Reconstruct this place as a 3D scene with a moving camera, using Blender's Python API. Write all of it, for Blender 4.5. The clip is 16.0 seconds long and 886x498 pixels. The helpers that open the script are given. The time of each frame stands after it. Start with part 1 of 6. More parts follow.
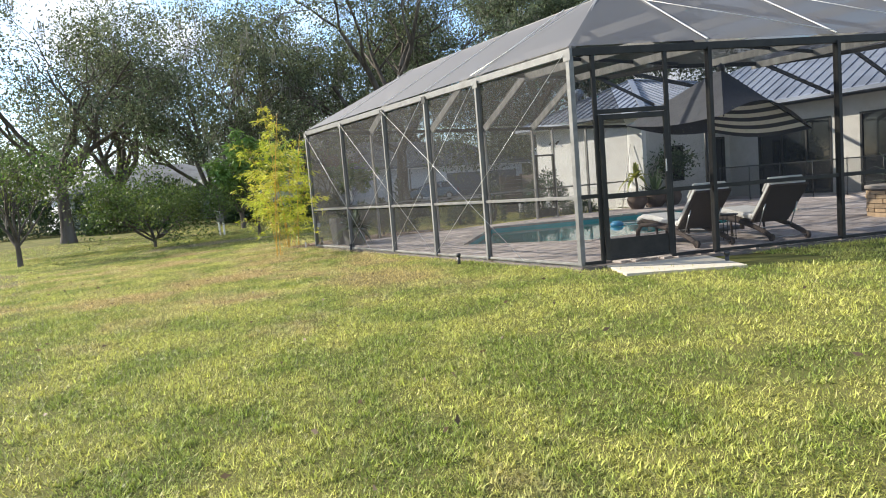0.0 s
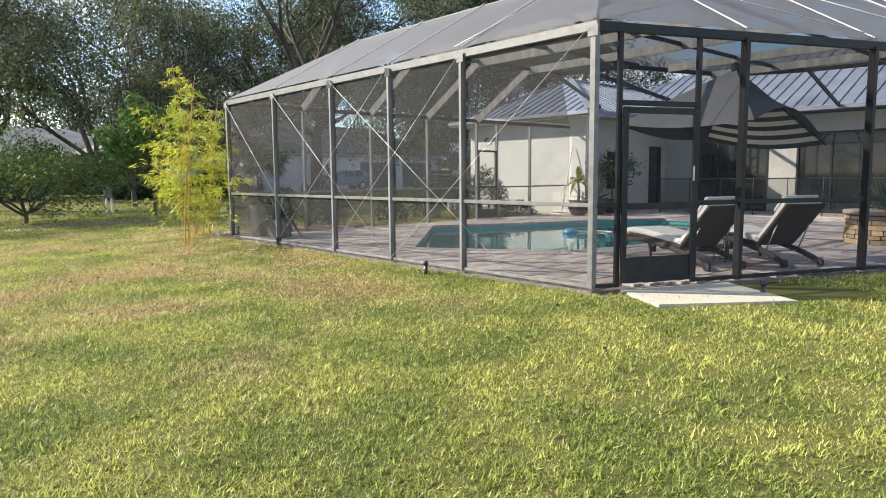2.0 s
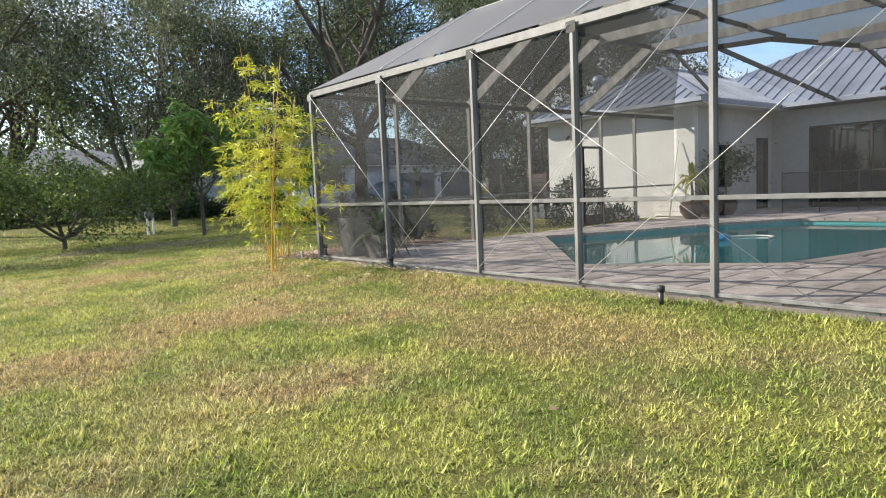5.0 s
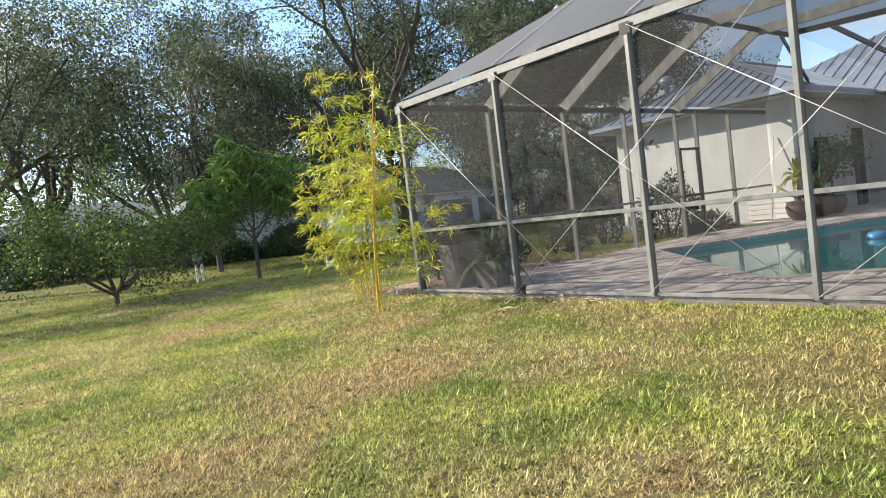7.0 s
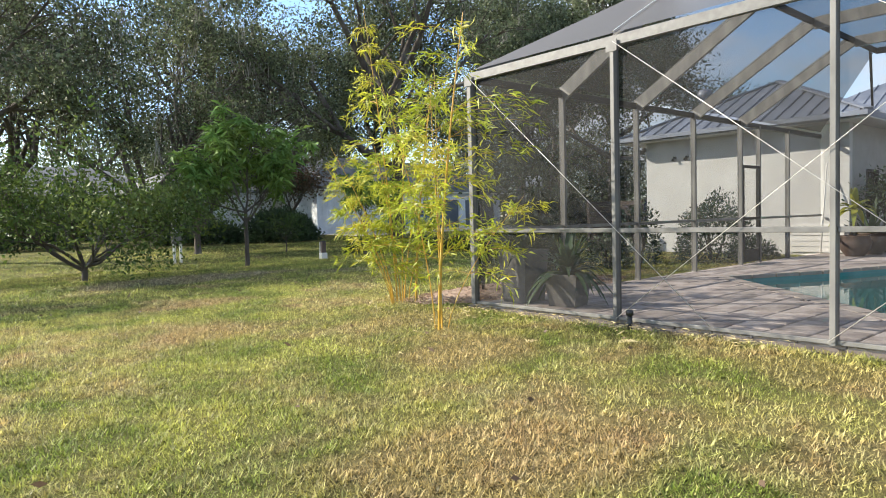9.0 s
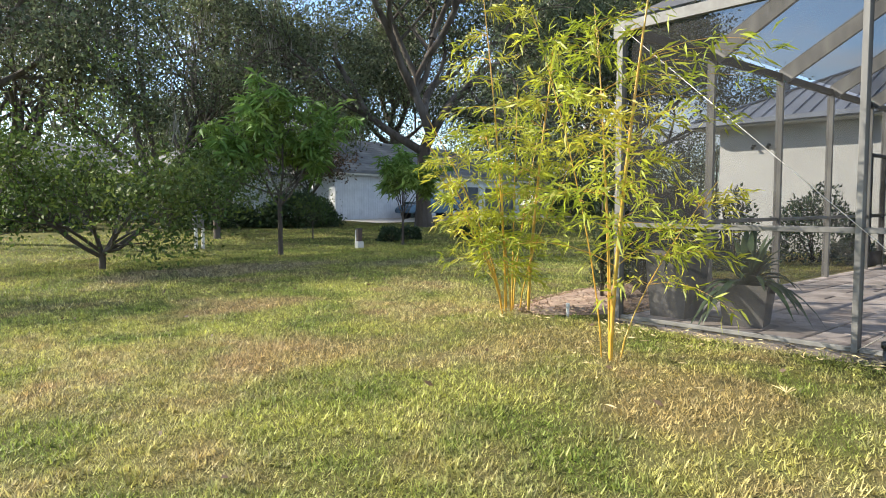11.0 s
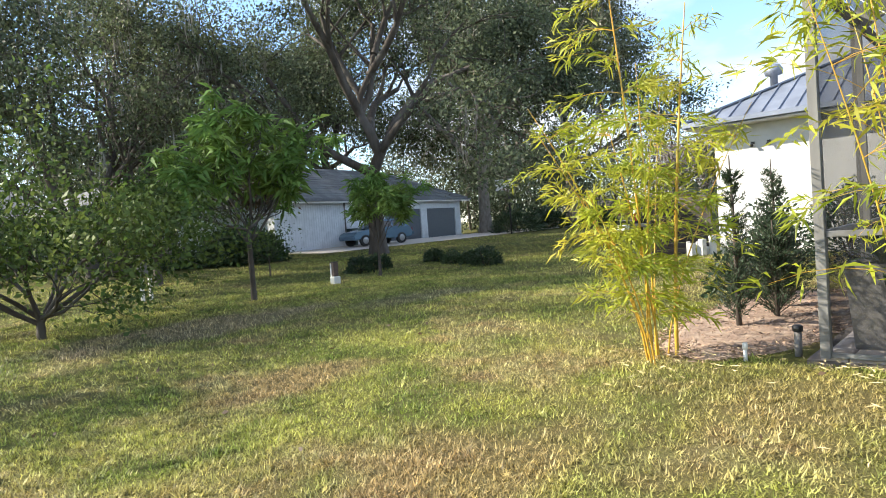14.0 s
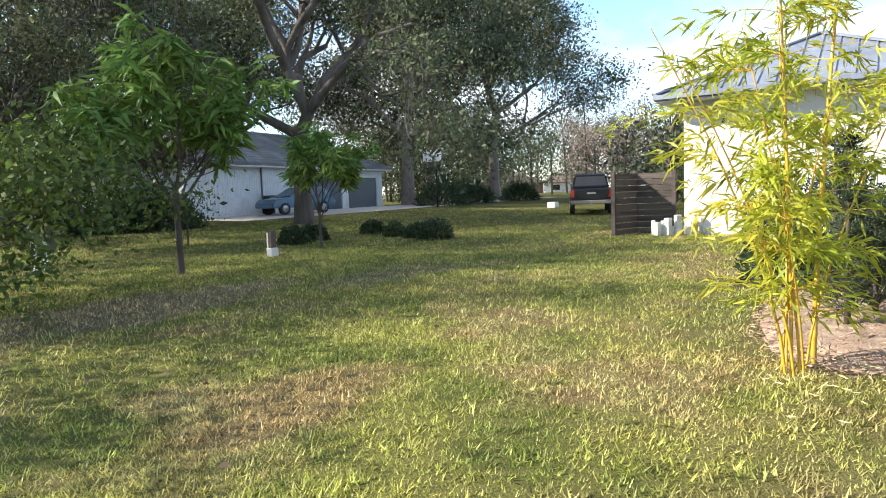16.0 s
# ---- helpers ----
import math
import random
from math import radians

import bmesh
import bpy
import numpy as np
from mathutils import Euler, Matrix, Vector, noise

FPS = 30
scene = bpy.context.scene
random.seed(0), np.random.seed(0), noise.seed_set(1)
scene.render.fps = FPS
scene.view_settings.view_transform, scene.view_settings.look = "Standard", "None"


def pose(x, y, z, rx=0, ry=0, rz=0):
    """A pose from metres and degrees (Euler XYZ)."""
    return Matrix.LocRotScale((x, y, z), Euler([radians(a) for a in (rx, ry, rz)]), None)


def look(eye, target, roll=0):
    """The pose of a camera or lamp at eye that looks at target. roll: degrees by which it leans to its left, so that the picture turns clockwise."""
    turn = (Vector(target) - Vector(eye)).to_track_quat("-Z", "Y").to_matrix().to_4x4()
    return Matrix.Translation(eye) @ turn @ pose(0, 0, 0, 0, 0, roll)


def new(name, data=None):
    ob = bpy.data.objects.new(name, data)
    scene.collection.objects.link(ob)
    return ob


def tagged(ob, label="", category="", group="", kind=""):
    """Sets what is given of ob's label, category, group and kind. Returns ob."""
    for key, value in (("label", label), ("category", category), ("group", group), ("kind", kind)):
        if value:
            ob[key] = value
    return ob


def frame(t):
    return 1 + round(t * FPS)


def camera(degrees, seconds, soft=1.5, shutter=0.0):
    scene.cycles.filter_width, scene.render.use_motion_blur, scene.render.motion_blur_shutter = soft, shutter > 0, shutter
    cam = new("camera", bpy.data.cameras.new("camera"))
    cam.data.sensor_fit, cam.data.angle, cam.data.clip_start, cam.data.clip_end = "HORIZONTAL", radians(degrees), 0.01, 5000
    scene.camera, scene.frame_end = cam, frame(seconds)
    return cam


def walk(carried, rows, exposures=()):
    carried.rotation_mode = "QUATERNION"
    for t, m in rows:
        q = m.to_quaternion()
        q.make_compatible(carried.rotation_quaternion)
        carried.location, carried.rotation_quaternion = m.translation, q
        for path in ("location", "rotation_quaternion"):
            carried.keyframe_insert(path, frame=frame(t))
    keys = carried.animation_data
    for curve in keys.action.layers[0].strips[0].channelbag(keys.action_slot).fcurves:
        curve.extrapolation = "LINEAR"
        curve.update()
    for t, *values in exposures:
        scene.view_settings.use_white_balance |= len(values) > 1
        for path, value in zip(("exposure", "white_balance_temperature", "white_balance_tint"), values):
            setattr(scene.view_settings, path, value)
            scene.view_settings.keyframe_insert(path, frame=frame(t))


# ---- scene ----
cam = camera(67.7, 16.0, soft=1.0)
PATH = [
    (0, (-6.874, -7.022, 1.295), (-5.803, -5.344, 1.113), -4.7),
    (0.5, (-6.774, -6.485, 1.293), (-5.637, -4.857, 1.059), -3.7),
    (1, (-6.653, -5.837, 1.359), (-5.553, -4.182, 1.14), -3.0),
    (1.5, (-6.644, -5.27, 1.378), (-5.439, -3.686, 1.177), -3.5),
    (2, (-6.527, -4.707, 1.36), (-5.212, -3.216, 1.141), -0.5),
    (2.5, (-6.52, -4.129, 1.34), (-5.135, -2.707, 1.099), 0.9),
    (3, (-6.384, -3.542, 1.319), (-5.079, -2.068, 0.97), -1.5),
    (3.2, (-6.351, -3.302, 1.303), (-5.1, -1.763, 1.047), -2.0),
    (5.3, (-6.324, -0.747, 1.199), (-5.036, 0.776, 1.045), -2.6),
    (5.5, (-6.32, -0.547, 1.189), (-5.037, 0.983, 1.073), -2.0),
    (6, (-6.369, 0.106, 1.181), (-5.16, 1.698, 1.121), -2.1),
    (6.5, (-6.493, 0.696, 1.179), (-5.287, 2.283, 1.018), -1.8),
    (7, (-6.435, 1.279, 1.161), (-5.2, 2.849, 1.07), -6.9),
    (7.5, (-6.428, 1.892, 1.14), (-5.127, 3.409, 1.067), -3.4),
    (8, (-6.392, 2.428, 1.193), (-5.03, 3.889, 1.096), -1.6),
    (8.5, (-6.262, 3.021, 1.218), (-4.914, 4.498, 1.187), -2.6),
    (9, (-6.273, 3.641, 1.187), (-4.957, 5.144, 1.093), -1.5),
    (9.5, (-6.198, 4.22, 1.162), (-4.923, 5.76, 1.118), -0.9),
    (9.7, (-6.164, 4.492, 1.187), (-4.952, 6.08, 1.098), 0.0),
    (11.8, (-6.067, 6.804, 1.21), (-4.602, 8.159, 1.078), -3.8),
    (12, (-6.069, 6.947, 1.188), (-4.547, 8.241, 1.097), -5.6),
    (12.5, (-6.013, 7.344, 1.197), (-4.355, 8.453, 1.055), -3.2),
    (13, (-6.092, 7.818, 1.249), (-4.511, 9.029, 1.061), -1.5),
    (13.5, (-6.068, 8.343, 1.277), (-4.449, 9.505, 1.11), -2.5),
    (14, (-5.989, 8.886, 1.302), (-4.497, 10.216, 1.228), -4.2),
    (14.5, (-5.946, 9.389, 1.311), (-4.406, 10.631, 1.02), 0.5),
    (15, (-5.718, 9.985, 1.317), (-4.237, 11.316, 1.132), -2.8),
    (15.5, (-5.561, 10.542, 1.265), (-3.989, 11.757, 1.037), -1.7),
    (16, (-5.366, 10.976, 1.262), (-3.706, 12.08, 1.092), -2.1),
]
walk(cam, [(t, look(eye, target, roll)) for t, eye, target, roll in PATH], exposures=((0, 1.30), (6.5, 1.22), (12, 1.26), (16, 1.36)))

# ---- world, sun and exposure ----
SUN_AZ, SUN_EL = radians(-37.0), radians(31.0)      # azimuth from +y towards +x
world = bpy.data.worlds.new("sky")
scene.world = world
world.use_nodes = True
wt = world.node_tree
wt.nodes.clear()
w_out = wt.nodes.new("ShaderNodeOutputWorld")
w_bg = wt.nodes.new("ShaderNodeBackground")
w_sky = wt.nodes.new("ShaderNodeTexSky")
w_sky.sky_type = 'NISHITA'
w_sky.sun_disc = False
w_sky.dust_density, w_sky.ozone_density = 0.35, 3.5
w_sky.sun_elevation, w_sky.sun_rotation = SUN_EL, SUN_AZ
w_co = wt.nodes.new("ShaderNodeTexCoord")
w_map = wt.nodes.new("ShaderNodeMapping")
w_map.inputs["Scale"].default_value = (1.6, 1.6, 4.2)
w_map.inputs["Location"].default_value = (0.9, 0.35, 0.2)
w_noise = wt.nodes.new("ShaderNodeTexNoise")
w_noise.inputs["Scale"].default_value = 1.5
w_noise.inputs["Detail"].default_value = 7.0
w_noise.inputs["Roughness"].default_value = 0.55
w_ramp = wt.nodes.new("ShaderNodeValToRGB")
w_ramp.color_ramp.elements[0].position, w_ramp.color_ramp.elements[1].position = 0.45, 0.62
w_mix = wt.nodes.new("ShaderNodeMix")
w_mix.data_type = 'RGBA'
w_mix.inputs[7].default_value = (3.3, 3.4, 3.6, 1)
wt.links.new(w_co.outputs["Generated"], w_map.inputs["Vector"])
wt.links.new(w_map.outputs["Vector"], w_noise.inputs["Vector"])
wt.links.new(w_noise.outputs["Fac"], w_ramp.inputs["Fac"])
wt.links.new(w_ramp.outputs["Color"], w_mix.inputs[0])
wt.links.new(w_sky.outputs["Color"], w_mix.inputs[6])
wt.links.new(w_mix.outputs[2], w_bg.inputs["Color"])
w_bg.inputs["Strength"].default_value = 0.15
wt.links.new(w_bg.outputs["Background"], w_out.inputs["Surface"])

sun = new("sun", bpy.data.lights.new("sun", 'SUN'))
sun.data.energy, sun.data.angle, sun.data.color = 5.0, radians(0.53), (1.0, 0.92, 0.77)
sun_way = Vector((math.sin(SUN_AZ) * math.cos(SUN_EL), math.cos(SUN_AZ) * math.cos(SUN_EL), math.sin(SUN_EL)))
sun.rotation_euler = sun_way.to_track_quat("Z", "Y").to_euler()
sun.location = (0, 0, 30)


# ---- materials ----
def rgb(c):
    return (c[0], c[1], c[2], 1.0)


def material(name, a, b=None, rough=0.7, metal=0.0, scale=8.0, detail=5.0, bump=0.0, bump_scale=60.0,
             c=None, c_scale=1.2, island=0.0, spread=0.12, spec=0.5, stretch=(1, 1, 1), trans=0.0, coords="Object"):
    """A surface in two or three tones: fine grain from a to b, broad patches towards c, and a spread of value per piece."""
    m = bpy.data.materials.new(name)
    m.use_nodes = True
    nt = m.node_tree
    bs = nt.nodes["Principled BSDF"]
    bs.inputs["Roughness"].default_value = rough
    bs.inputs["Metallic"].default_value = metal
    bs.inputs["Specular IOR Level"].default_value = spec
    if coords == "Position":
        vec = nt.nodes.new("ShaderNodeNewGeometry").outputs["Position"]
    else:
        vec = nt.nodes.new("ShaderNodeTexCoord").outputs["Object"]
    mp = nt.nodes.new("ShaderNodeMapping")
    mp.inputs["Scale"].default_value = stretch
    nt.links.new(vec, mp.inputs["Vector"])
    vec = mp.outputs["Vector"]

    def noise_fac(sc, det, lo, hi):
        n = nt.nodes.new("ShaderNodeTexNoise")
        n.inputs["Scale"].default_value, n.inputs["Detail"].default_value = sc, det
        nt.links.new(vec, n.inputs["Vector"])
        r = nt.nodes.new("ShaderNodeMapRange")
        r.inputs["From Min"].default_value, r.inputs["From Max"].default_value = lo, hi
        nt.links.new(n.outputs["Fac"], r.inputs["Value"])
        return r.outputs["Result"]

    def mix(fac, x, y, mode='MIX'):
        k = nt.nodes.new("ShaderNodeMix")
        k.data_type, k.blend_type = 'RGBA', mode
        for slot, val in ((0, fac), (6, x), (7, y)):
            if hasattr(val, "links"):
                nt.links.new(val, k.inputs[slot])
            else:
                k.inputs[slot].default_value = val
        return k.outputs[2]

    b = b or tuple(v * 0.8 for v in a)
    col = mix(noise_fac(scale, detail, 0.3, 0.7), rgb(a), rgb(b))
    if c:
        col = mix(noise_fac(c_scale, 4.0, 0.45, 0.7), col, rgb(c))
    if island:
        src = nt.nodes.new("ShaderNodeNewGeometry").outputs["Random Per Island"] if island == 1 else nt.nodes.new("ShaderNodeObjectInfo").outputs["Random"]
        r = nt.nodes.new("ShaderNodeMapRange")
        r.inputs["To Min"].default_value, r.inputs["To Max"].default_value = 1 - spread, 1 + spread
        nt.links.new(src, r.inputs["Value"])
        hs = nt.nodes.new("ShaderNodeHueSaturation")
        nt.links.new(r.outputs["Result"], hs.inputs["Value"])
        nt.links.new(col, hs.inputs["Color"])
        col = hs.outputs["Color"]
    nt.links.new(col, bs.inputs["Base Color"])
    if bump:
        n = nt.nodes.new("ShaderNodeTexNoise")
        n.inputs["Scale"].default_value, n.inputs["Detail"].default_value = bump_scale, 6.0
        nt.links.new(vec, n.inputs["Vector"])
        bp = nt.nodes.new("ShaderNodeBump")
        bp.inputs["Strength"].default_value, bp.inputs["Distance"].default_value = bump, 0.02
        nt.links.new(n.outputs["Fac"], bp.inputs["Height"])
        nt.links.new(bp.outputs["Normal"], bs.inputs["Normal"])
    if trans:
        tl = nt.nodes.new("ShaderNodeBsdfTranslucent")
        nt.links.new(col, tl.inputs["Color"])
        ad = nt.nodes.new("ShaderNodeMixShader")
        ad.inputs[0].default_value = trans
        nt.links.new(bs.outputs["BSDF"], ad.inputs[1])
        nt.links.new(tl.outputs["BSDF"], ad.inputs[2])
        nt.links.new(ad.outputs["Shader"], nt.nodes["Material Output"].inputs["Surface"])
    return m


def screen_material(name, cover, tone, sheen=0.0, gloss=(0.20, 0.20, 0.21)):
    """Woven mesh: see-through, with a dull gloss of the threads that grows towards a flat view."""
    m = bpy.data.materials.new(name)
    m.use_nodes = True
    nt = m.node_tree
    bs = nt.nodes["Principled BSDF"]
    bs.inputs["Base Color"].default_value = rgb(tone)
    bs.inputs["Roughness"].default_value = 0.8
    co = nt.nodes.new("ShaderNodeTexCoord")
    n = nt.nodes.new("ShaderNodeTexNoise")
    n.inputs["Scale"].default_value = 1.3
    nt.links.new(co.outputs["Object"], n.inputs["Vector"])
    r = nt.nodes.new("ShaderNodeMapRange")
    r.inputs["To Min"].default_value, r.inputs["To Max"].default_value = cover - 0.07, cover + 0.07
    nt.links.new(n.outputs["Fac"], r.inputs["Value"])
    tr = nt.nodes.new("ShaderNodeBsdfTransparent")
    mx = nt.nodes.new("ShaderNodeMixShader")
    nt.links.new(r.outputs["Result"], mx.inputs[0])
    nt.links.new(tr.outputs["BSDF"], mx.inputs[1])
    nt.links.new(bs.outputs["BSDF"], mx.inputs[2])
    last = mx
    if sheen:
        lw = nt.nodes.new("ShaderNodeLayerWeight")
        lw.inputs["Blend"].default_value = 0.5
        pw = nt.nodes.new("ShaderNodeMath")
        pw.operation = 'POWER'
        pw.inputs[1].default_value = 3.0
        nt.links.new(lw.outputs["Facing"], pw.inputs[0])
        ml = nt.nodes.new("ShaderNodeMath")
        ml.operation = 'MULTIPLY'
        ml.inputs[1].default_value = sheen
        nt.links.new(pw.outputs[0], ml.inputs[0])
        gl = nt.nodes.new("ShaderNodeBsdfGlossy")
        gl.inputs["Color"].default_value = rgb(gloss)
        gl.inputs["Roughness"].default_value = 0.75
        last = nt.nodes.new("ShaderNodeMixShader")
        nt.links.new(ml.outputs[0], last.inputs[0])
        nt.links.new(mx.outputs["Shader"], last.inputs[1])
        nt.links.new(gl.outputs["BSDF"], last.inputs[2])
    nt.links.new(last.outputs["Shader"], nt.nodes["Material Output"].inputs["Surface"])
    return m


def glass_material(name, tone):
    m = bpy.data.materials.new(name)
    m.use_nodes = True
    bs = m.node_tree.nodes["Principled BSDF"]
    bs.inputs["Base Color"].default_value = rgb(tone)
    bs.inputs["Roughness"].default_value = 0.04
    bs.inputs["Specular IOR Level"].default_value = 0.8
    return m


def lawn_material(name, blades):
    """Turf in green, yellow-green and straw patches laid out over the ground."""
    m = bpy.data.materials.new(name)
    m.use_nodes = True
    nt = m.node_tree
    bs = nt.nodes["Principled BSDF"]
    bs.inputs["Roughness"].default_value = 0.55 if blades else 0.95
    bs.inputs["Specular IOR Level"].default_value = 0.35 if blades else 0.1
    geo = nt.nodes.new("ShaderNodeNewGeometry")
    flat = nt.nodes.new("ShaderNodeMapping")
    flat.inputs["Scale"].default_value = (1, 1, 0)
    nt.links.new(geo.outputs["Position"], flat.inputs["Vector"])

    def patch(sc, lo, hi, off):
        mp = nt.nodes.new("ShaderNodeMapping")
        mp.inputs["Location"].default_value = off
        nt.links.new(flat.outputs["Vector"], mp.inputs["Vector"])
        n = nt.nodes.new("ShaderNodeTexNoise")
        n.inputs["Scale"].default_value, n.inputs["Detail"].default_value = sc, 4.0
        nt.links.new(mp.outputs["Vector"], n.inputs["Vector"])
        r = nt.nodes.new("ShaderNodeMapRange")
        r.inputs["From Min"].default_value, r.inputs["From Max"].default_value = lo, hi
        nt.links.new(n.outputs["Fac"], r.inputs["Value"])
        return r.outputs["Result"]

    def mix(fac, x, y):
        k = nt.nodes.new("ShaderNodeMix")
        k.data_type = 'RGBA'
        for slot, val in ((0, fac), (6, x), (7, y)):
            if hasattr(val, "links"):
                nt.links.new(val, k.inputs[slot])
            else:
                k.inputs[slot].default_value = val
        return k.outputs[2]

    # soil takes the turf tones dimmed to 0.38, for shade between blades
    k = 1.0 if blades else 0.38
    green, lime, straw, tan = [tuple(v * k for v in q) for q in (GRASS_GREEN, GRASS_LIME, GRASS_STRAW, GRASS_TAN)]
    col = mix(patch(0.9, 0.42, 0.58, (3, 1, 0)), rgb(green), rgb(lime))
    # the turf is drier along the enclosure and further on
    sep = nt.nodes.new("ShaderNodeSeparateXYZ")
    nt.links.new(geo.outputs["Position"], sep.inputs[0])
    dry = nt.nodes.new("ShaderNodeMapRange")
    dry.inputs["From Min"].default_value, dry.inputs["From Max"].default_value = -3.0, 5.0
    dry.inputs["To Min"].default_value, dry.inputs["To Max"].default_value = -0.08, 0.075
    nt.links.new(sep.outputs["Y"], dry.inputs["Value"])
    n = nt.nodes.new("ShaderNodeTexNoise")
    n.inputs["Scale"].default_value, n.inputs["Detail"].default_value, n.inputs["Roughness"].default_value = 0.55, 6.0, 0.6
    nt.links.new(flat.outputs["Vector"], n.inputs["Vector"])
    add = nt.nodes.new("ShaderNodeMath")
    nt.links.new(n.outputs["Fac"], add.inputs[0])
    nt.links.new(dry.outputs["Result"], add.inputs[1])
    # past the enclosure the turf is greener again
    lush = nt.nodes.new("ShaderNodeMapRange")
    lush.inputs["From Min"].default_value, lush.inputs["From Max"].default_value = 13.0, 19.0
    lush.inputs["To Min"].default_value, lush.inputs["To Max"].default_value = 0.0, -0.09
    nt.links.new(sep.outputs["Y"], lush.inputs["Value"])
    dry_sum = nt.nodes.new("ShaderNodeMath")
    nt.links.new(add.outputs[0], dry_sum.inputs[0])
    nt.links.new(lush.outputs["Result"], dry_sum.inputs[1])
    rr = nt.nodes.new("ShaderNodeMapRange")
    rr.inputs["From Min"].default_value, rr.inputs["From Max"].default_value = 0.53, 0.68
    rr.inputs["To Max"].default_value = 0.85
    nt.links.new(dry_sum.outputs[0], rr.inputs["Value"])
    col = mix(rr.outputs["Result"], col, mix(patch(2.5, 0.4, 0.6, (7, 2, 0)), rgb(straw), rgb(tan)))
    wob = nt.nodes.new("ShaderNodeTexNoise")
    wob.inputs["Scale"].default_value, wob.inputs["Detail"].default_value = 1.3, 5.0
    nt.links.new(flat.outputs["Vector"], wob.inputs["Vector"])
    for (cx, cy, rx, ry, much, tone) in DRY_PATCHES:
        mp = nt.nodes.new("ShaderNodeMapping")
        mp.vector_type = 'POINT'
        mp.inputs["Location"].default_value = (-cx / rx, -cy / ry, 0)
        mp.inputs["Scale"].default_value = (1 / rx, 1 / ry, 0)
        nt.links.new(geo.outputs["Position"], mp.inputs["Vector"])
        ln = nt.nodes.new("ShaderNodeVectorMath")
        ln.operation = 'LENGTH'
        nt.links.new(mp.outputs["Vector"], ln.inputs[0])
        ad2 = nt.nodes.new("ShaderNodeMath")
        ad2.operation = 'MULTIPLY_ADD'
        ad2.inputs[1].default_value, ad2.inputs[2].default_value = 1.8, -0.9
        nt.links.new(wob.outputs["Fac"], ad2.inputs[0])
        sm = nt.nodes.new("ShaderNodeMath")
        nt.links.new(ln.outputs["Value"], sm.inputs[0])
        nt.links.new(ad2.outputs[0], sm.inputs[1])
        r2 = nt.nodes.new("ShaderNodeMapRange")
        r2.inputs["From Min"].default_value, r2.inputs["From Max"].default_value = 1.1, 0.55
        r2.inputs["To Max"].default_value = much
        nt.links.new(sm.outputs[0], r2.inputs["Value"])
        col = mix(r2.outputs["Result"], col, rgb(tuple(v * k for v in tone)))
    if blades:
        rnd = nt.nodes.new("ShaderNodeMapRange")
        rnd.inputs["From Min"].default_value = 0.83
        nt.links.new(geo.outputs["Random Per Island"], rnd.inputs["Value"])
        rnd.inputs["To Max"].default_value = 0.8
        col = mix(rnd.outputs["Result"], col, rgb(straw))
        hv = nt.nodes.new("ShaderNodeMapRange")
        hv.inputs["To Min"].default_value, hv.inputs["To Max"].default_value = 0.44, 1.6
        wn = nt.nodes.new("ShaderNodeTexWhiteNoise")
        wn.noise_dimensions = '1D'
        nt.links.new(geo.outputs["Random Per Island"], wn.inputs["W"])
        nt.links.new(wn.outputs["Value"], hv.inputs["Value"])
        # whole tufts stand out paler or darker than their neighbours
        tuft = patch(17.0, 0.36, 0.64, (1.3, 0.7, 0))
        tr = nt.nodes.new("ShaderNodeMapRange")
        tr.inputs["To Min"].default_value, tr.inputs["To Max"].default_value = 0.62, 1.34
        nt.links.new(tuft, tr.inputs["Value"])
        tm = nt.nodes.new("ShaderNodeMath")
        tm.operation = 'MULTIPLY'
        nt.links.new(tr.outputs["Result"], tm.inputs[0])
        nt.links.new(hv.outputs["Result"], tm.inputs[1])
        hs = nt.nodes.new("ShaderNodeHueSaturation")
        nt.links.new(tm.outputs[0], hs.inputs["Value"])
        nt.links.new(col, hs.inputs["Color"])
        col = hs.outputs["Color"]
    else:
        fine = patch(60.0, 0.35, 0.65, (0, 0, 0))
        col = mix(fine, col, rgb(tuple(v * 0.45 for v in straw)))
        bp = nt.nodes.new("ShaderNodeBump")
        bp.inputs["Strength"].default_value, bp.inputs["Distance"].default_value = 0.4, 0.02
        nt.links.new(fine, bp.inputs["Height"])
        nt.links.new(bp.outputs["Normal"], bs.inputs["Normal"])
    nt.links.new(col, bs.inputs["Base Color"])
    if blades:
        tl = nt.nodes.new("ShaderNodeBsdfTranslucent")
        nt.links.new(col, tl.inputs["Color"])
        ad = nt.nodes.new("ShaderNodeMixShader")
        ad.inputs[0].default_value = 0.35
        nt.links.new(bs.outputs["BSDF"], ad.inputs[1])
        nt.links.new(tl.outputs["BSDF"], ad.inputs[2])
        nt.links.new(ad.outputs["Shader"], nt.nodes["Material Output"].inputs["Surface"])
    return m


DRYTONE, GREYDRY = (0.46, 0.32, 0.16), (0.36, 0.29, 0.22)
DRY_PATCHES = ((-0.7, 18.9, 2.8, 1.2, 0.75, GREYDRY), (3.2, 17.7, 1.8, 0.8, 0.5, GREYDRY), (-2.3, 14.2, 1.0, 0.6, 0.75, DRYTONE), (-3.2, 11.4, 1.0, 0.7, 0.7, DRYTONE), (-2.0, 8.3, 1.0, 0.9, 0.7, DRYTONE),
               (-3.7, 6.1, 1.3, 0.8, 0.65, DRYTONE), (-5.5, 5.3, 1.3, 0.8, 0.7, DRYTONE), (-1.8, 2.7, 1.1, 1.2, 0.65, DRYTONE), (-0.8, 5.2, 0.7, 1.3, 0.5, DRYTONE), (-1.0, 10.2, 0.9, 0.8, 0.55, DRYTONE))
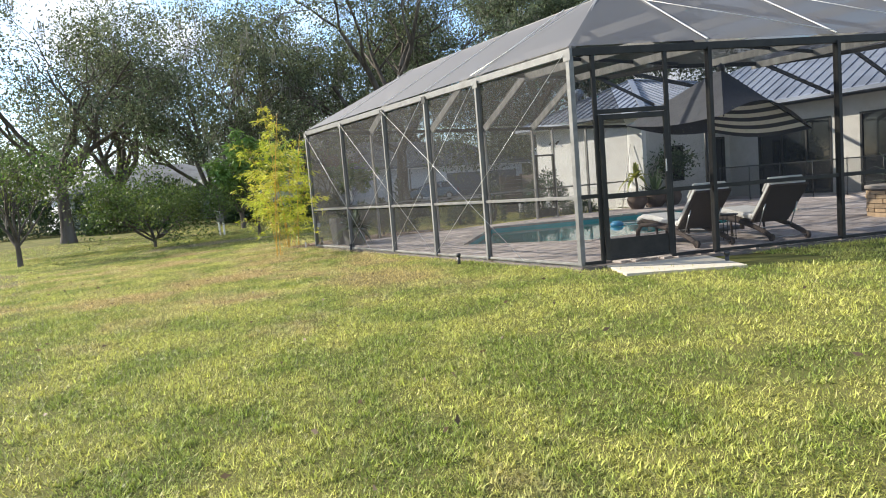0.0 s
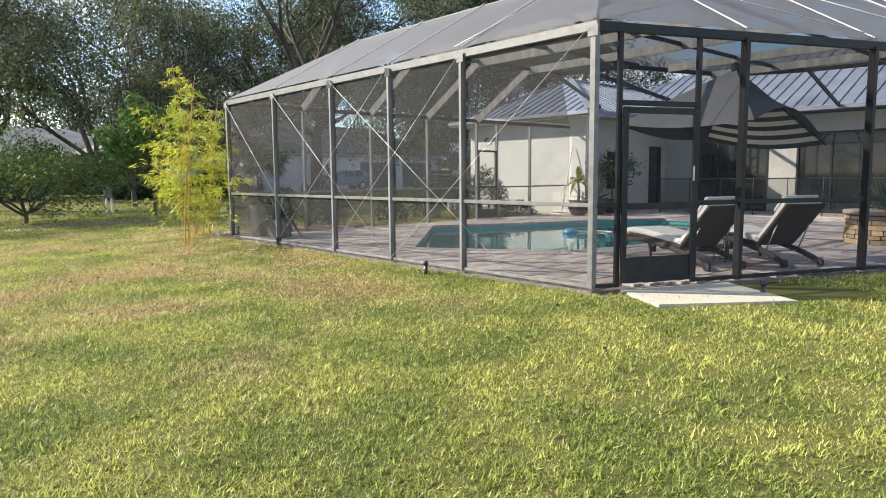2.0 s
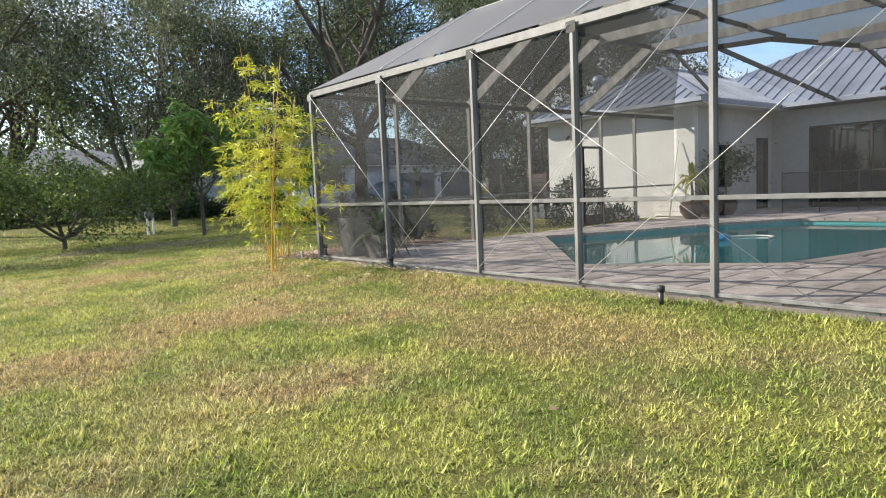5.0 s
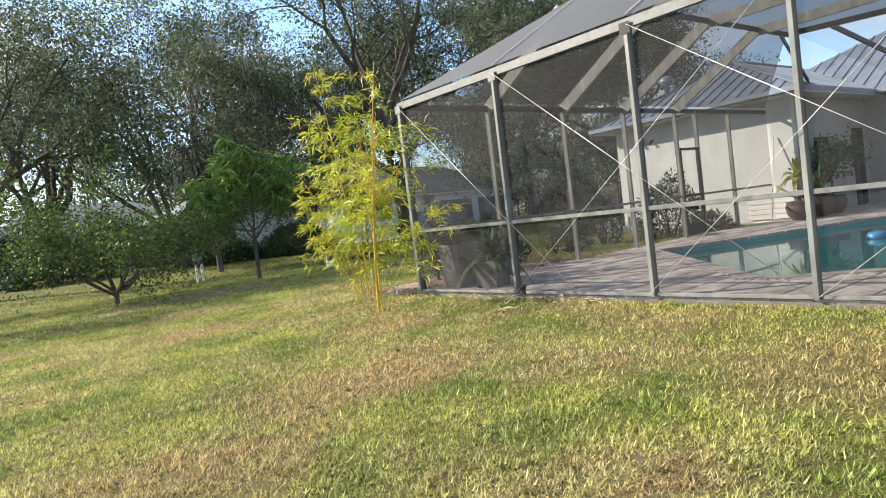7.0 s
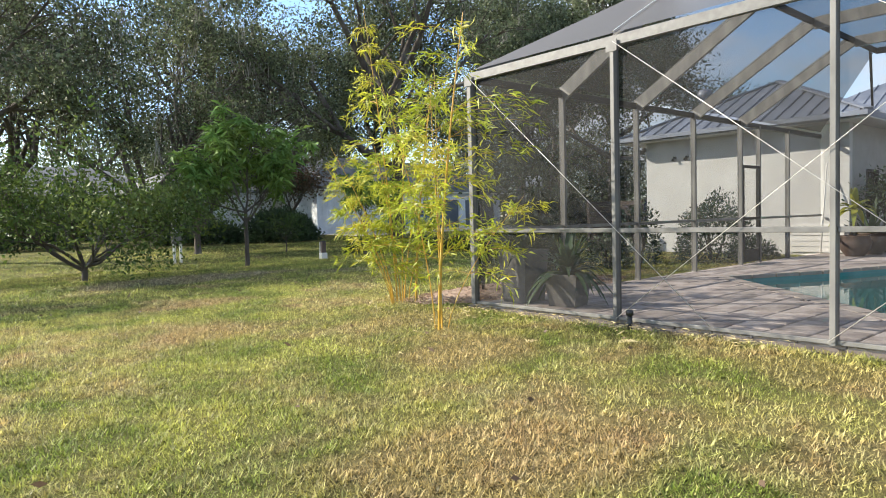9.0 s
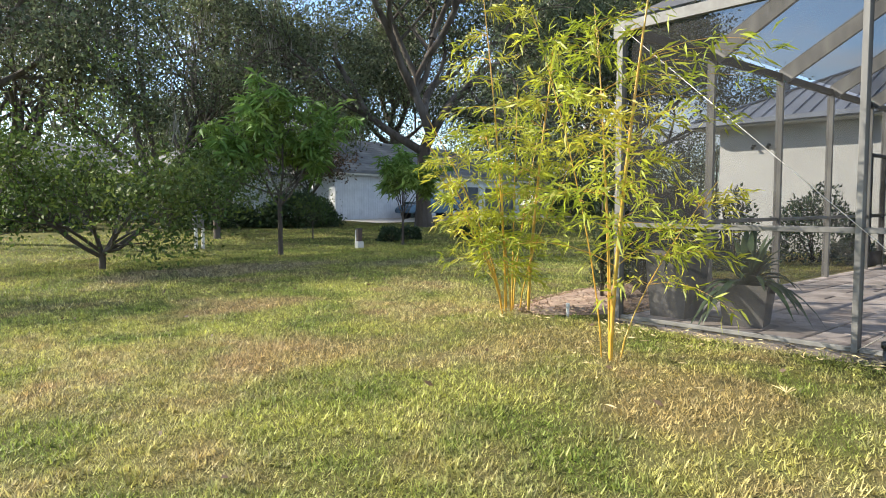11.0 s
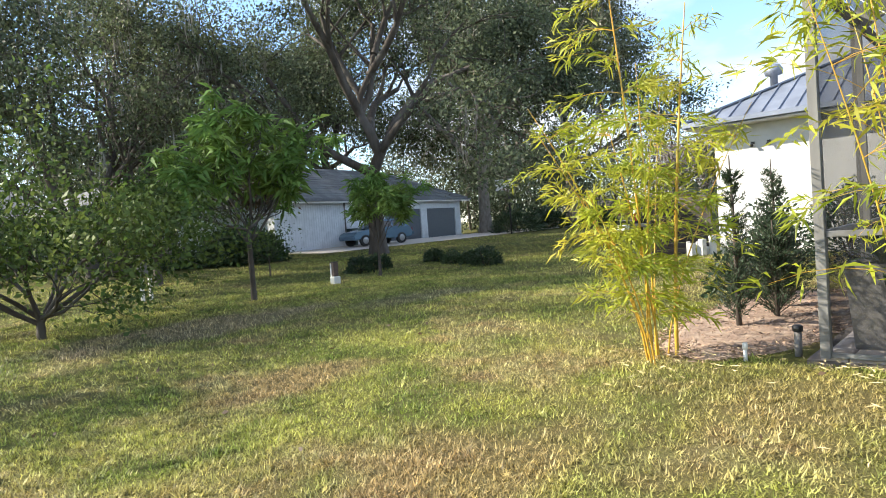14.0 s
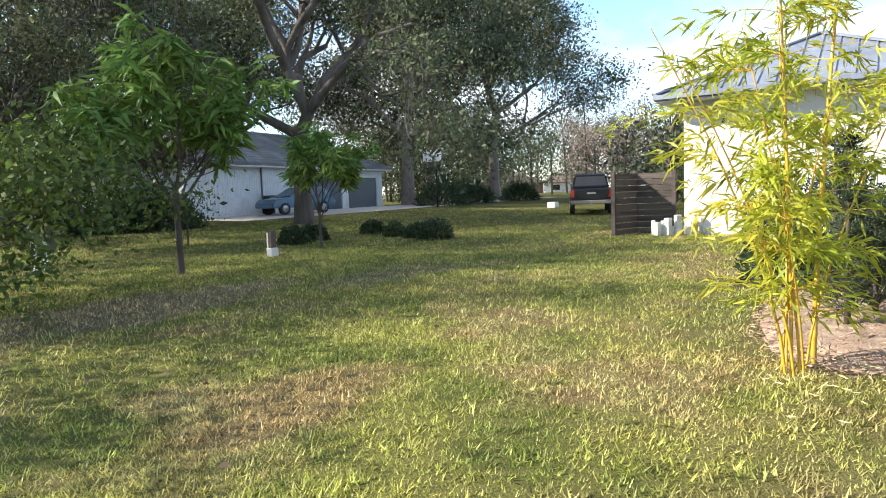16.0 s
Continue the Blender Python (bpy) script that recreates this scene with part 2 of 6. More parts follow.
GRASS_GREEN, GRASS_LIME, GRASS_STRAW, GRASS_TAN = (0.205, 0.255, 0.048), (0.39, 0.395, 0.095), (0.52, 0.45, 0.20), (0.42, 0.29, 0.145)
M_GROUND = lawn_material("lawn_soil_gap_shade", False)
M_BLADES = lawn_material("lawn_blades", True)
M_PAVER = material("paver_stone", (0.53, 0.465, 0.43), (0.40, 0.345, 0.315), rough=0.85, scale=9, c=(0.27, 0.22, 0.20), c_scale=2.5, island=2, spread=0.22, bump=0.5, bump_scale=25)
M_JOINT = material("paver_sand", (0.17, 0.145, 0.13), (0.12, 0.10, 0.09), rough=0.95, bump=0.4)
M_COPING = material("coping_stone", (0.42, 0.37, 0.33), (0.33, 0.285, 0.255), rough=0.8, scale=6, bump=0.4, bump_scale=30, island=2, spread=0.12)
M_SLAB = material("concrete_slab", (0.44, 0.40, 0.33), (0.36, 0.325, 0.26), rough=0.9, scale=14, c=(0.42, 0.37, 0.29), c_scale=3, bump=0.3, bump_scale=80)
M_POOL = material("pool_plaster", (0.09, 0.42, 0.43), (0.07, 0.35, 0.37), rough=0.6, scale=3)
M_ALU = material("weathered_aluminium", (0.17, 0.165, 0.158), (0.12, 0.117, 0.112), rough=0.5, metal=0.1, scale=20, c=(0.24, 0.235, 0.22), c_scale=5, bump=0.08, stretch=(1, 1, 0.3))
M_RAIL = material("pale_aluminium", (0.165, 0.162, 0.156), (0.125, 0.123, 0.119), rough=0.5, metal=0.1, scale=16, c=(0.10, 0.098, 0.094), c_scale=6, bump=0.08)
# near-black: bronze tone plus the shade of faces turned from the sun
M_BRONZE_SHADED = material("dark_bronze_with_shade", (0.009, 0.009, 0.0095), (0.014, 0.0135, 0.0135), rough=0.55, scale=18, c=(0.022, 0.021, 0.020), c_scale=4, spec=0.3)
M_CABLE = material("steel_cable", (0.62, 0.60, 0.57), (0.45, 0.44, 0.42), rough=0.4, metal=0.4, scale=40)
M_SCREEN = screen_material("fibreglass_screen", 0.36, (0.012, 0.012, 0.0135), 0.5, (0.10, 0.10, 0.105))
M_SCREEN_ROOF = screen_material("roof_screen", 0.62, (0.060, 0.060, 0.066), 0.95)
M_SCREEN_TOP = screen_material("top_screen", 0.48, (0.055, 0.055, 0.058), 0.95)
M_SCREEN_REAR = screen_material("rear_screen", 0.14, (0.03, 0.03, 0.032))
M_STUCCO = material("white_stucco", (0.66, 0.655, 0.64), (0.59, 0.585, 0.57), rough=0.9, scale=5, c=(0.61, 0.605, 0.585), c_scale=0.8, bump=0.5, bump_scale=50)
# the same stucco with the recess's shade mixed into a darker colour
M_STUCCO_SHADE = material("stucco_shaded_tone", (0.46, 0.45, 0.42), (0.40, 0.39, 0.365), rough=0.9, scale=5, bump=0.4, bump_scale=50)
M_METALROOF = material("standing_seam_metal", (0.27, 0.30, 0.36), (0.21, 0.235, 0.29), rough=0.45, metal=0.35, scale=3, c=(0.17, 0.19, 0.235), c_scale=0.7)
M_SOFFIT = material("soffit_paint", (0.62, 0.61, 0.58), (0.55, 0.54, 0.51), rough=0.7)
M_TRIMWHITE = material("white_trim", (0.80, 0.79, 0.76), (0.72, 0.71, 0.68), rough=0.5, scale=12)
M_DARKGLASS = glass_material("dark_window_glass", (0.012, 0.014, 0.016))
M_SHINGLE = material("grey_shingle", (0.19, 0.20, 0.215), (0.12, 0.125, 0.14), rough=0.9, scale=26, c=(0.25, 0.26, 0.27), c_scale=0.8, bump=0.5, bump_scale=20)
M_SIDING = material("white_board_siding", (0.74, 0.76, 0.78), (0.64, 0.66, 0.69), rough=0.7, scale=7, c=(0.58, 0.60, 0.62), c_scale=1.5)
M_GARAGE = material("slate_garage_door", (0.10, 0.115, 0.135), (0.08, 0.09, 0.11), rough=0.5, scale=9)
M_BARK = material("oak_bark", (0.085, 0.068, 0.054), (0.042, 0.034, 0.028), rough=0.95, scale=7, c=(0.13, 0.118, 0.105), c_scale=1.4, bump=0.9, bump_scale=14, stretch=(1, 1, 0.25))
M_BARK_PALE = material("pale_bark", (0.25, 0.22, 0.18), (0.13, 0.11, 0.09), rough=0.95, scale=9, bump=0.7, bump_scale=20, stretch=(1, 1, 0.3))
M_OAKLEAF = material("oak_leaf", (0.115, 0.140, 0.080), (0.070, 0.092, 0.054), rough=0.5, scale=0.5, c=(0.12, 0.14, 0.06), c_scale=0.35, island=1, spread=0.55, trans=0.4, spec=0.25, coords="Position")
M_OAKLEAF_PALE = material("sunlit_oak_leaf", (0.11, 0.135, 0.075), (0.07, 0.095, 0.052), rough=0.5, scale=0.5, c=(0.13, 0.14, 0.07), c_scale=0.3, island=1, spread=0.45, trans=0.3, coords="Position")
M_BROWNLEAF = material("rusty_leaf", (0.16, 0.10, 0.06), (0.10, 0.07, 0.04), rough=0.7, scale=0.6, island=1, spread=0.4, trans=0.25, coords="Position")
M_MOSS = material("spanish_moss", (0.26, 0.25, 0.21), (0.17, 0.165, 0.14), rough=0.95, scale=1.5, island=1, spread=0.3, trans=0.2)
M_MANGO = material("mango_leaf", (0.14, 0.24, 0.052), (0.085, 0.165, 0.038), rough=0.6, spec=0.2, scale=1.2, c=(0.20, 0.27, 0.06), c_scale=0.9, island=1, spread=0.35, trans=0.3, coords="Position")
M_CITRUS = material("citrus_leaf", (0.080, 0.130, 0.028), (0.05, 0.088, 0.02), rough=0.6, spec=0.3, scale=1.3, c=(0.16, 0.20, 0.05), c_scale=0.8, island=1, spread=0.4, trans=0.35, coords="Position")
M_BAMBOOLEAF = material("yellow_green_bamboo_leaf", (0.41, 0.43, 0.038), (0.25, 0.33, 0.030), rough=0.5, scale=2.0, c=(0.54, 0.47, 0.06), c_scale=1.3, island=1, spread=0.3, trans=0.5, coords="Position")
M_CULM = material("golden_bamboo_culm", (0.62, 0.36, 0.045), (0.48, 0.26, 0.035), rough=0.35, scale=6, c=(0.35, 0.30, 0.05), c_scale=3)
M_SHRUB = material("dark_shrub_leaf", (0.045, 0.078, 0.030), (0.028, 0.050, 0.020), rough=0.5, scale=2, island=1, spread=0.4, trans=0.2, coords="Position")
M_CYPRESS = material("juniper_needles", (0.050, 0.085, 0.040), (0.028, 0.050, 0.026), rough=0.6, scale=2.5, island=1, spread=0.35, trans=0.2, coords="Position")
M_PALM = material("palm_frond", (0.075, 0.12, 0.055), (0.05, 0.085, 0.04), rough=0.4, scale=3, island=1, spread=0.35, trans=0.25, coords="Position")
M_YELLOWPALM = material("yellowing_palm_frond", (0.36, 0.34, 0.06), (0.20, 0.25, 0.05), rough=0.45, scale=3, island=1, spread=0.3, trans=0.35, coords="Position")
M_MULCH = material("pine_straw_mulch", (0.33, 0.23, 0.17), (0.19, 0.125, 0.09), rough=0.95, scale=40, c=(0.42, 0.32, 0.24), c_scale=5, bump=0.9, bump_scale=60)
M_CHIP = material("mulch_chip", (0.42, 0.30, 0.22), (0.24, 0.155, 0.11), rough=0.95, scale=20, island=1, spread=0.45)
M_STRAWBIT = material("dry_bamboo_leaf", (0.56, 0.46, 0.24), (0.45, 0.35, 0.17), rough=0.8, scale=20, island=1, spread=0.3)
M_WICKER = material("brown_wicker", (0.085, 0.062, 0.052), (0.05, 0.036, 0.03), rough=0.7, scale=90, bump=0.8, bump_scale=120)
M_CUSHION = material("pale_grey_cushion", (0.82, 0.81, 0.78), (0.74, 0.73, 0.70), rough=0.95, scale=30, bump=0.3, bump_scale=200)
M_NAVY = material("navy_canvas", (0.028, 0.034, 0.055), (0.020, 0.024, 0.040), rough=0.85, scale=8, bump=0.2, bump_scale=150)
# paler canvas for the sunward panel, sunlight put into its grey
M_LITCANVAS = material("canvas_sunlit_tone", (0.22, 0.225, 0.25), (0.18, 0.185, 0.21), rough=0.9, scale=4, bump=0.2, bump_scale=150, trans=0.45)
M_WHITECANVAS = material("white_canvas_stripe", (0.68, 0.67, 0.64), (0.60, 0.59, 0.56), rough=0.9, scale=20)
M_PLANTER = material("grey_fibre_planter", (0.20, 0.19, 0.18), (0.15, 0.14, 0.135), rough=0.8, scale=12, bump=0.2)
M_POT = material("terracotta_dark_pot", (0.11, 0.075, 0.06), (0.08, 0.055, 0.045), rough=0.6, scale=10)
M_LEDGER = material("ledger_stone", (0.52, 0.38, 0.24), (0.38, 0.27, 0.17), rough=0.85, scale=7, island=2, spread=0.35, bump=0.5, bump_scale=30)
M_BLACK = material("black_plastic", (0.018, 0.018, 0.019), (0.028, 0.028, 0.029), rough=0.4, scale=20)
M_RUBBER = material("tyre_rubber", (0.020, 0.020, 0.020), (0.03, 0.03, 0.029), rough=0.85, scale=30)
M_WHITEPLASTIC = material("white_plastic", (0.72, 0.71, 0.68), (0.62, 0.61, 0.57), rough=0.5, scale=14)
M_BLUEPLASTIC = material("blue_plastic", (0.06, 0.30, 0.52), (0.05, 0.24, 0.44), rough=0.35, scale=12)
M_CARBLUE = material("blue_car_paint", (0.11, 0.18, 0.25), (0.10, 0.165, 0.23), rough=0.25, metal=0.4, scale=2)
M_TRUCK = material("black_truck_paint", (0.010, 0.011, 0.013), (0.014, 0.014, 0.017), rough=0.4, scale=2, spec=0.3)
M_CHROME = material("dull_chrome", (0.45, 0.45, 0.46), (0.38, 0.38, 0.39), rough=0.3, metal=0.8, scale=10)
M_REDLENS = material("red_tail_lens", (0.35, 0.02, 0.02), (0.28, 0.015, 0.015), rough=0.2, scale=8)
M_BINGREEN = material("dark_green_bin", (0.02, 0.05, 0.035), (0.03, 0.06, 0.045), rough=0.5, scale=8)
M_OLDWOOD = material("weathered_dark_board", (0.10, 0.080, 0.070), (0.05, 0.040, 0.036), rough=0.9, scale=5, island=2, spread=0.35, bump=0.5, bump_scale=30, stretch=(0.2, 0.2, 3))
M_DRIVE = material("pale_drive_concrete", (0.62, 0.56, 0.49), (0.54, 0.48, 0.41), rough=0.9, scale=2, bump=0.2)
M_BRICKFAR = material("red_brick_wall", (0.25, 0.11, 0.08), (0.18, 0.08, 0.06), rough=0.9, scale=12)
M_BROWNROOF = material("brown_shingle", (0.13, 0.095, 0.08), (0.09, 0.07, 0.06), rough=0.9, scale=10)
M_FARWOOD = material("bare_winter_twigs", (0.24, 0.19, 0.17), (0.16, 0.13, 0.11), rough=0.95, scale=0.4, c=(0.12, 0.12, 0.08), c_scale=0.2, island=1, spread=0.35)
M_CONCRETEBLOCK = material("white_stone_block", (0.66, 0.65, 0.61), (0.52, 0.51, 0.47), rough=0.85, scale=9, bump=0.3)
M_BARE = material("bare_soil", (0.15, 0.11, 0.085), (0.10, 0.075, 0.06), rough=0.95, scale=20, bump=0.5)


# water is clear with a faint ripple
M_WATER = bpy.data.materials.new("pool_water")
M_WATER.use_nodes = True
_nt = M_WATER.node_tree
_b = _nt.nodes["Principled BSDF"]
_b.inputs["Base Color"].default_value = (0.22, 0.72, 0.74, 1)
_b.inputs["Roughness"].default_value = 0.03
_b.inputs["IOR"].default_value = 1.33
_b.inputs["Transmission Weight"].default_value = 0.9
_n = _nt.nodes.new("ShaderNodeTexNoise")
_n.inputs["Scale"].default_value = 5.0
_bp = _nt.nodes.new("ShaderNodeBump")
_bp.inputs["Strength"].default_value, _bp.inputs["Distance"].default_value = 0.12, 0.02
_nt.links.new(_n.outputs["Fac"], _bp.inputs["Height"])
_nt.links.new(_bp.outputs["Normal"], _b.inputs["Normal"])


# ---- building helpers ----
def ramp01(v, a, b):
    return min(1.0, max(0.0, (v - a) / (b - a)))


def lawn_z(x, y):
    """Height of the lawn: it falls gently away from the enclosure and rises towards the neighbour."""
    z = -0.05 - 0.017 * min(8.0, max(0.0, -x - 0.3)) - 0.012 * min(12.0, max(0.0, 4.0 - y)) * ramp01(-x, 0.5, 4.0)
    z += 0.45 * ramp01(y + 0.25 * x, 27, 47)
    return z


def part(name, bm, mat, parent=None, label=""):
    me = bpy.data.meshes.new(name)
    bm.to_mesh(me)
    bm.free()
    me.materials.append(mat)
    ob = new(name, me)
    if parent:
        ob.parent = parent
    if label:
        ob["label"] = label
    return ob


def empty(name, loc=(0, 0, 0), rz=0.0):
    e = new(name)
    e.location = loc
    e.rotation_euler = (0, 0, radians(rz))
    e.empty_display_size = 0.1
    return e


def box(bm, x0, x1, y0, y1, z0, z1, bev=0.0):
    vs = [bm.verts.new((x, y, z)) for z in (z0, z1) for x, y in ((x0, y0), (x1, y0), (x1, y1), (x0, y1))]
    fs = [bm.faces.new([vs[i] for i in q]) for q in ((3, 2, 1, 0), (4, 5, 6, 7), (0, 1, 5, 4), (1, 2, 6, 5), (2, 3, 7, 6), (3, 0, 4, 7))]
    if bev:
        es = list({e for f in fs for e in f.edges})
        bmesh.ops.bevel(bm, geom=es, offset=bev, segments=2, affect='EDGES', profile=0.5)
    return bm


def nb(*a, **k):
    return box(bmesh.new(), *a, **k)


def beam(bm, p, q, w, h, up=(0, 0, 1), bev=0.004):
    """A bar from p to q; w across, h along up."""
    p, q = Vector(p), Vector(q)
    d = (q - p).normalized()
    s = d.cross(Vector(up))
    if s.length < 1e-4:
        s = d.cross(Vector((1, 0, 0)))
    s.normalize()
    u = s.cross(d).normalized()
    rings = []
    c = min(bev, w / 4, h / 4)
    sec = [(-w / 2 + c, -h / 2), (w / 2 - c, -h / 2), (w / 2, -h / 2 + c), (w / 2, h / 2 - c), (w / 2 - c, h / 2), (-w / 2 + c, h / 2), (-w / 2, h / 2 - c), (-w / 2, -h / 2 + c)]
    for o in (p, q):
        rings.append([bm.verts.new(o + s * a + u * b) for a, b in sec])
    n = len(sec)
    for i in range(n):
        bm.faces.new((rings[0][i], rings[0][(i + 1) % n], rings[1][(i + 1) % n], rings[1][i]))
    bm.faces.new(rings[0][::-1])
    bm.faces.new(rings[1])
    return bm


def tube(bm, pts, radii, sides=8, cap=True):
    """A round bar along pts."""
    pts = [Vector(p) for p in pts]
    if not hasattr(radii, "__len__"):
        radii = [radii] * len(pts)
    rings = []
    ref = None
    for i, p in enumerate(pts):
        d = (pts[min(i + 1, len(pts) - 1)] - pts[max(i - 1, 0)]).normalized()
        if ref is None:
            ref = d.orthogonal().normalized()
        ref = (ref - d * ref.dot(d)).normalized()
        w = d.cross(ref)
        rings.append([bm.verts.new(p + (ref * math.cos(a) + w * math.sin(a)) * radii[i]) for a in (2 * math.pi * k / sides for k in range(sides))])
    for a, b in zip(rings, rings[1:]):
        for k in range(sides):
            f = bm.faces.new((a[k], a[(k + 1) % sides], b[(k + 1) % sides], b[k]))
            f.smooth = True
    if cap:
        bm.faces.new(rings[0][::-1])
        bm.faces.new(rings[-1])
    return bm


def lathe(bm, prof, sides=24, cx=0.0, cy=0.0, cap=True):
    rings = [[bm.verts.new((cx + r * math.cos(2 * math.pi * k / sides), cy + r * math.sin(2 * math.pi * k / sides), z)) for k in range(sides)] for r, z in prof]
    for a, b in zip(rings, rings[1:]):
        for k in range(sides):
            f = bm.faces.new((a[k], a[(k + 1) % sides], b[(k + 1) % sides], b[k]))
            f.smooth = True
    if cap:
        bm.faces.new(rings[0][::-1])
        bm.faces.new(rings[-1])
    return bm


def prism(bm, poly, z0, z1):
    """A flat slab with the outline poly (anticlockwise)."""
    lo = [bm.verts.new((x, y, z0)) for x, y in poly]
    hi = [bm.verts.new((x, y, z1)) for x, y in poly]
    n = len(poly)
    bm.faces.new(lo[::-1])
    bm.faces.new(hi)
    for i in range(n):
        bm.faces.new((lo[i], lo[(i + 1) % n], hi[(i + 1) % n], hi[i]))
    return bm


def plate(bm, corners, thick=0.01):
    """A flat plate through the corners, in order, with a thickness."""
    c = [Vector(p) for p in corners]
    n = (c[1] - c[0]).cross(c[2] - c[0]).normalized() * thick
    a = [bm.verts.new(p) for p in c]
    b = [bm.verts.new(p - n) for p in c]
    k = len(c)
    bm.faces.new(a)
    bm.faces.new(b[::-1])
    for i in range(k):
        bm.faces.new((a[i], b[i], b[(i + 1) % k], a[(i + 1) % k]))
    return bm


def sheet(bm, corners):
    bm.faces.new([bm.verts.new(p) for p in corners])
    return bm


def mesh_np(name, verts, faces, mat, parent=None, smooth=False, label=""):
    """One mesh from arrays: verts (n, 3), faces (m, k)."""
    me = bpy.data.meshes.new(name)
    verts, faces = np.asarray(verts, np.float32), np.asarray(faces, np.int32)
    m, k = faces.shape
    me.vertices.add(len(verts))
    me.vertices.foreach_set("co", verts.ravel())
    me.loops.add(m * k)
    me.loops.foreach_set("vertex_index", faces.ravel())
    me.polygons.add(m)
    me.polygons.foreach_set("loop_start", np.arange(0, m * k, k, dtype=np.int32))
    if smooth:
        me.polygons.foreach_set("use_smooth", np.ones(m, bool))
    me.update(calc_edges=True)
    me.materials.append(mat)
    ob = new(name, me)
    if parent:
        ob.parent = parent
    if label:
        ob["label"] = label
    return ob


def leaf_mesh(name, at, way, length, width, mat, parent=None, rng=None, fold=0.25, label="", droop=0.0):
    """Leaves of four corners each with a bent midrib: at (n, 3) bases, way (n, 3) unit directions."""
    n = len(at)
    at, way = np.asarray(at, float), np.asarray(way, float)
    way = way / np.maximum(1e-6, np.linalg.norm(way, axis=1, keepdims=True))
    length = np.broadcast_to(np.asarray(length, float), (n,))[:, None]
    width = np.broadcast_to(np.asarray(width, float), (n,))[:, None]
    r = rng.normal(size=(n, 3))
    side = np.cross(way, r)
    side /= np.maximum(1e-6, np.linalg.norm(side, axis=1, keepdims=True))
    nor = np.cross(side, way)
    mid = at + way * length * 0.45 + nor * length * 0.06
    tip = at + way * length - nor * length * fold * 0.4
    tip[:, 2] -= droop * length[:, 0]
    v = np.empty((n, 4, 3))
    v[:, 0], v[:, 1], v[:, 2], v[:, 3] = at, mid + side * width / 2, tip, mid - side * width / 2
    f = np.arange(n * 4).reshape(n, 4)
    return mesh_np(name, v.reshape(-1, 3), f, mat, parent, label=label)


def unit(rng, n, up=0.0):
    d = rng.normal(size=(n, 3))
    d[:, 2] += up
    return d / np.linalg.norm(d, axis=1, keepdims=True)


# ---- ground ----
DECK = [(0, 0), (3.97, -1.69), (8.0, -3.41), (8.0, -9.0), (18.0, -9.0), (18.0, 9.5), (12.7, 9.5), (12.7, 10.3), (0, 10.3)]
POOL = [(1.4, 5.15), (2.4, 3.55), (2.85, 2.75), (4.2, 2.45), (7.0, 2.0), (10.0, 2.2), (12.0, 3.8), (12.1, 6.2), (10.3, 7.3), (7.3, 8.3), (5.35, 9.2)]


def inside(poly, x, y):
    r, j = False, len(poly) - 1
    for i in range(len(poly)):
        (xi, yi), (xj, yj) = poly[i], poly[j]
        if (yi > y) != (yj > y) and x < (xj - xi) * (y - yi) / (yj - yi) + xi:
            r = not r
        j = i
    return r


def build_ground():
    def axis(fine0, fine1, step, far):
        a = list(np.arange(fine0, fine1 + 1e-6, step))
        g, s = fine1, step
        while g < far:
            s *= 1.5
            g += s
            a.append(g)
        g, s = fine0, step
        while g > -far:
            s *= 1.5
            g -= s
            a.insert(0, g)
        return np.array(a)
    xs, ys = axis(-14, 20, 0.5, 900), axis(-14, 48, 0.5, 900)
    v = []
    for y in ys:
        for x in xs:
            z = lawn_z(x, y)
            if -0.3 < x < 19 and -9.5 < y < 10.6 and inside([(a + 0.02 * (a - 6), b + 0.02 * (b - 3)) for a, b in DECK], x, y):
                z = -2.2 if inside(DECK, x - 0.4, y) and inside(DECK, x + 0.4, y) and inside(DECK, x, y - 0.4) and inside(DECK, x, y + 0.4) else -0.08
            v.append((x, y, z - 0.010 + 0.003 * noise.noise((x * 0.3, y * 0.3, 0))))
    nx = len(xs)
    f = [(j * nx + i, j * nx + i + 1, (j + 1) * nx + i + 1, (j + 1) * nx + i) for j in range(len(ys) - 1) for i in range(nx - 1)]
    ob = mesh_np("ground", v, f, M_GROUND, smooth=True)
    tagged(ob, "mown lawn turf, green with dry straw patches", "lawn", kind="structure")


build_ground()


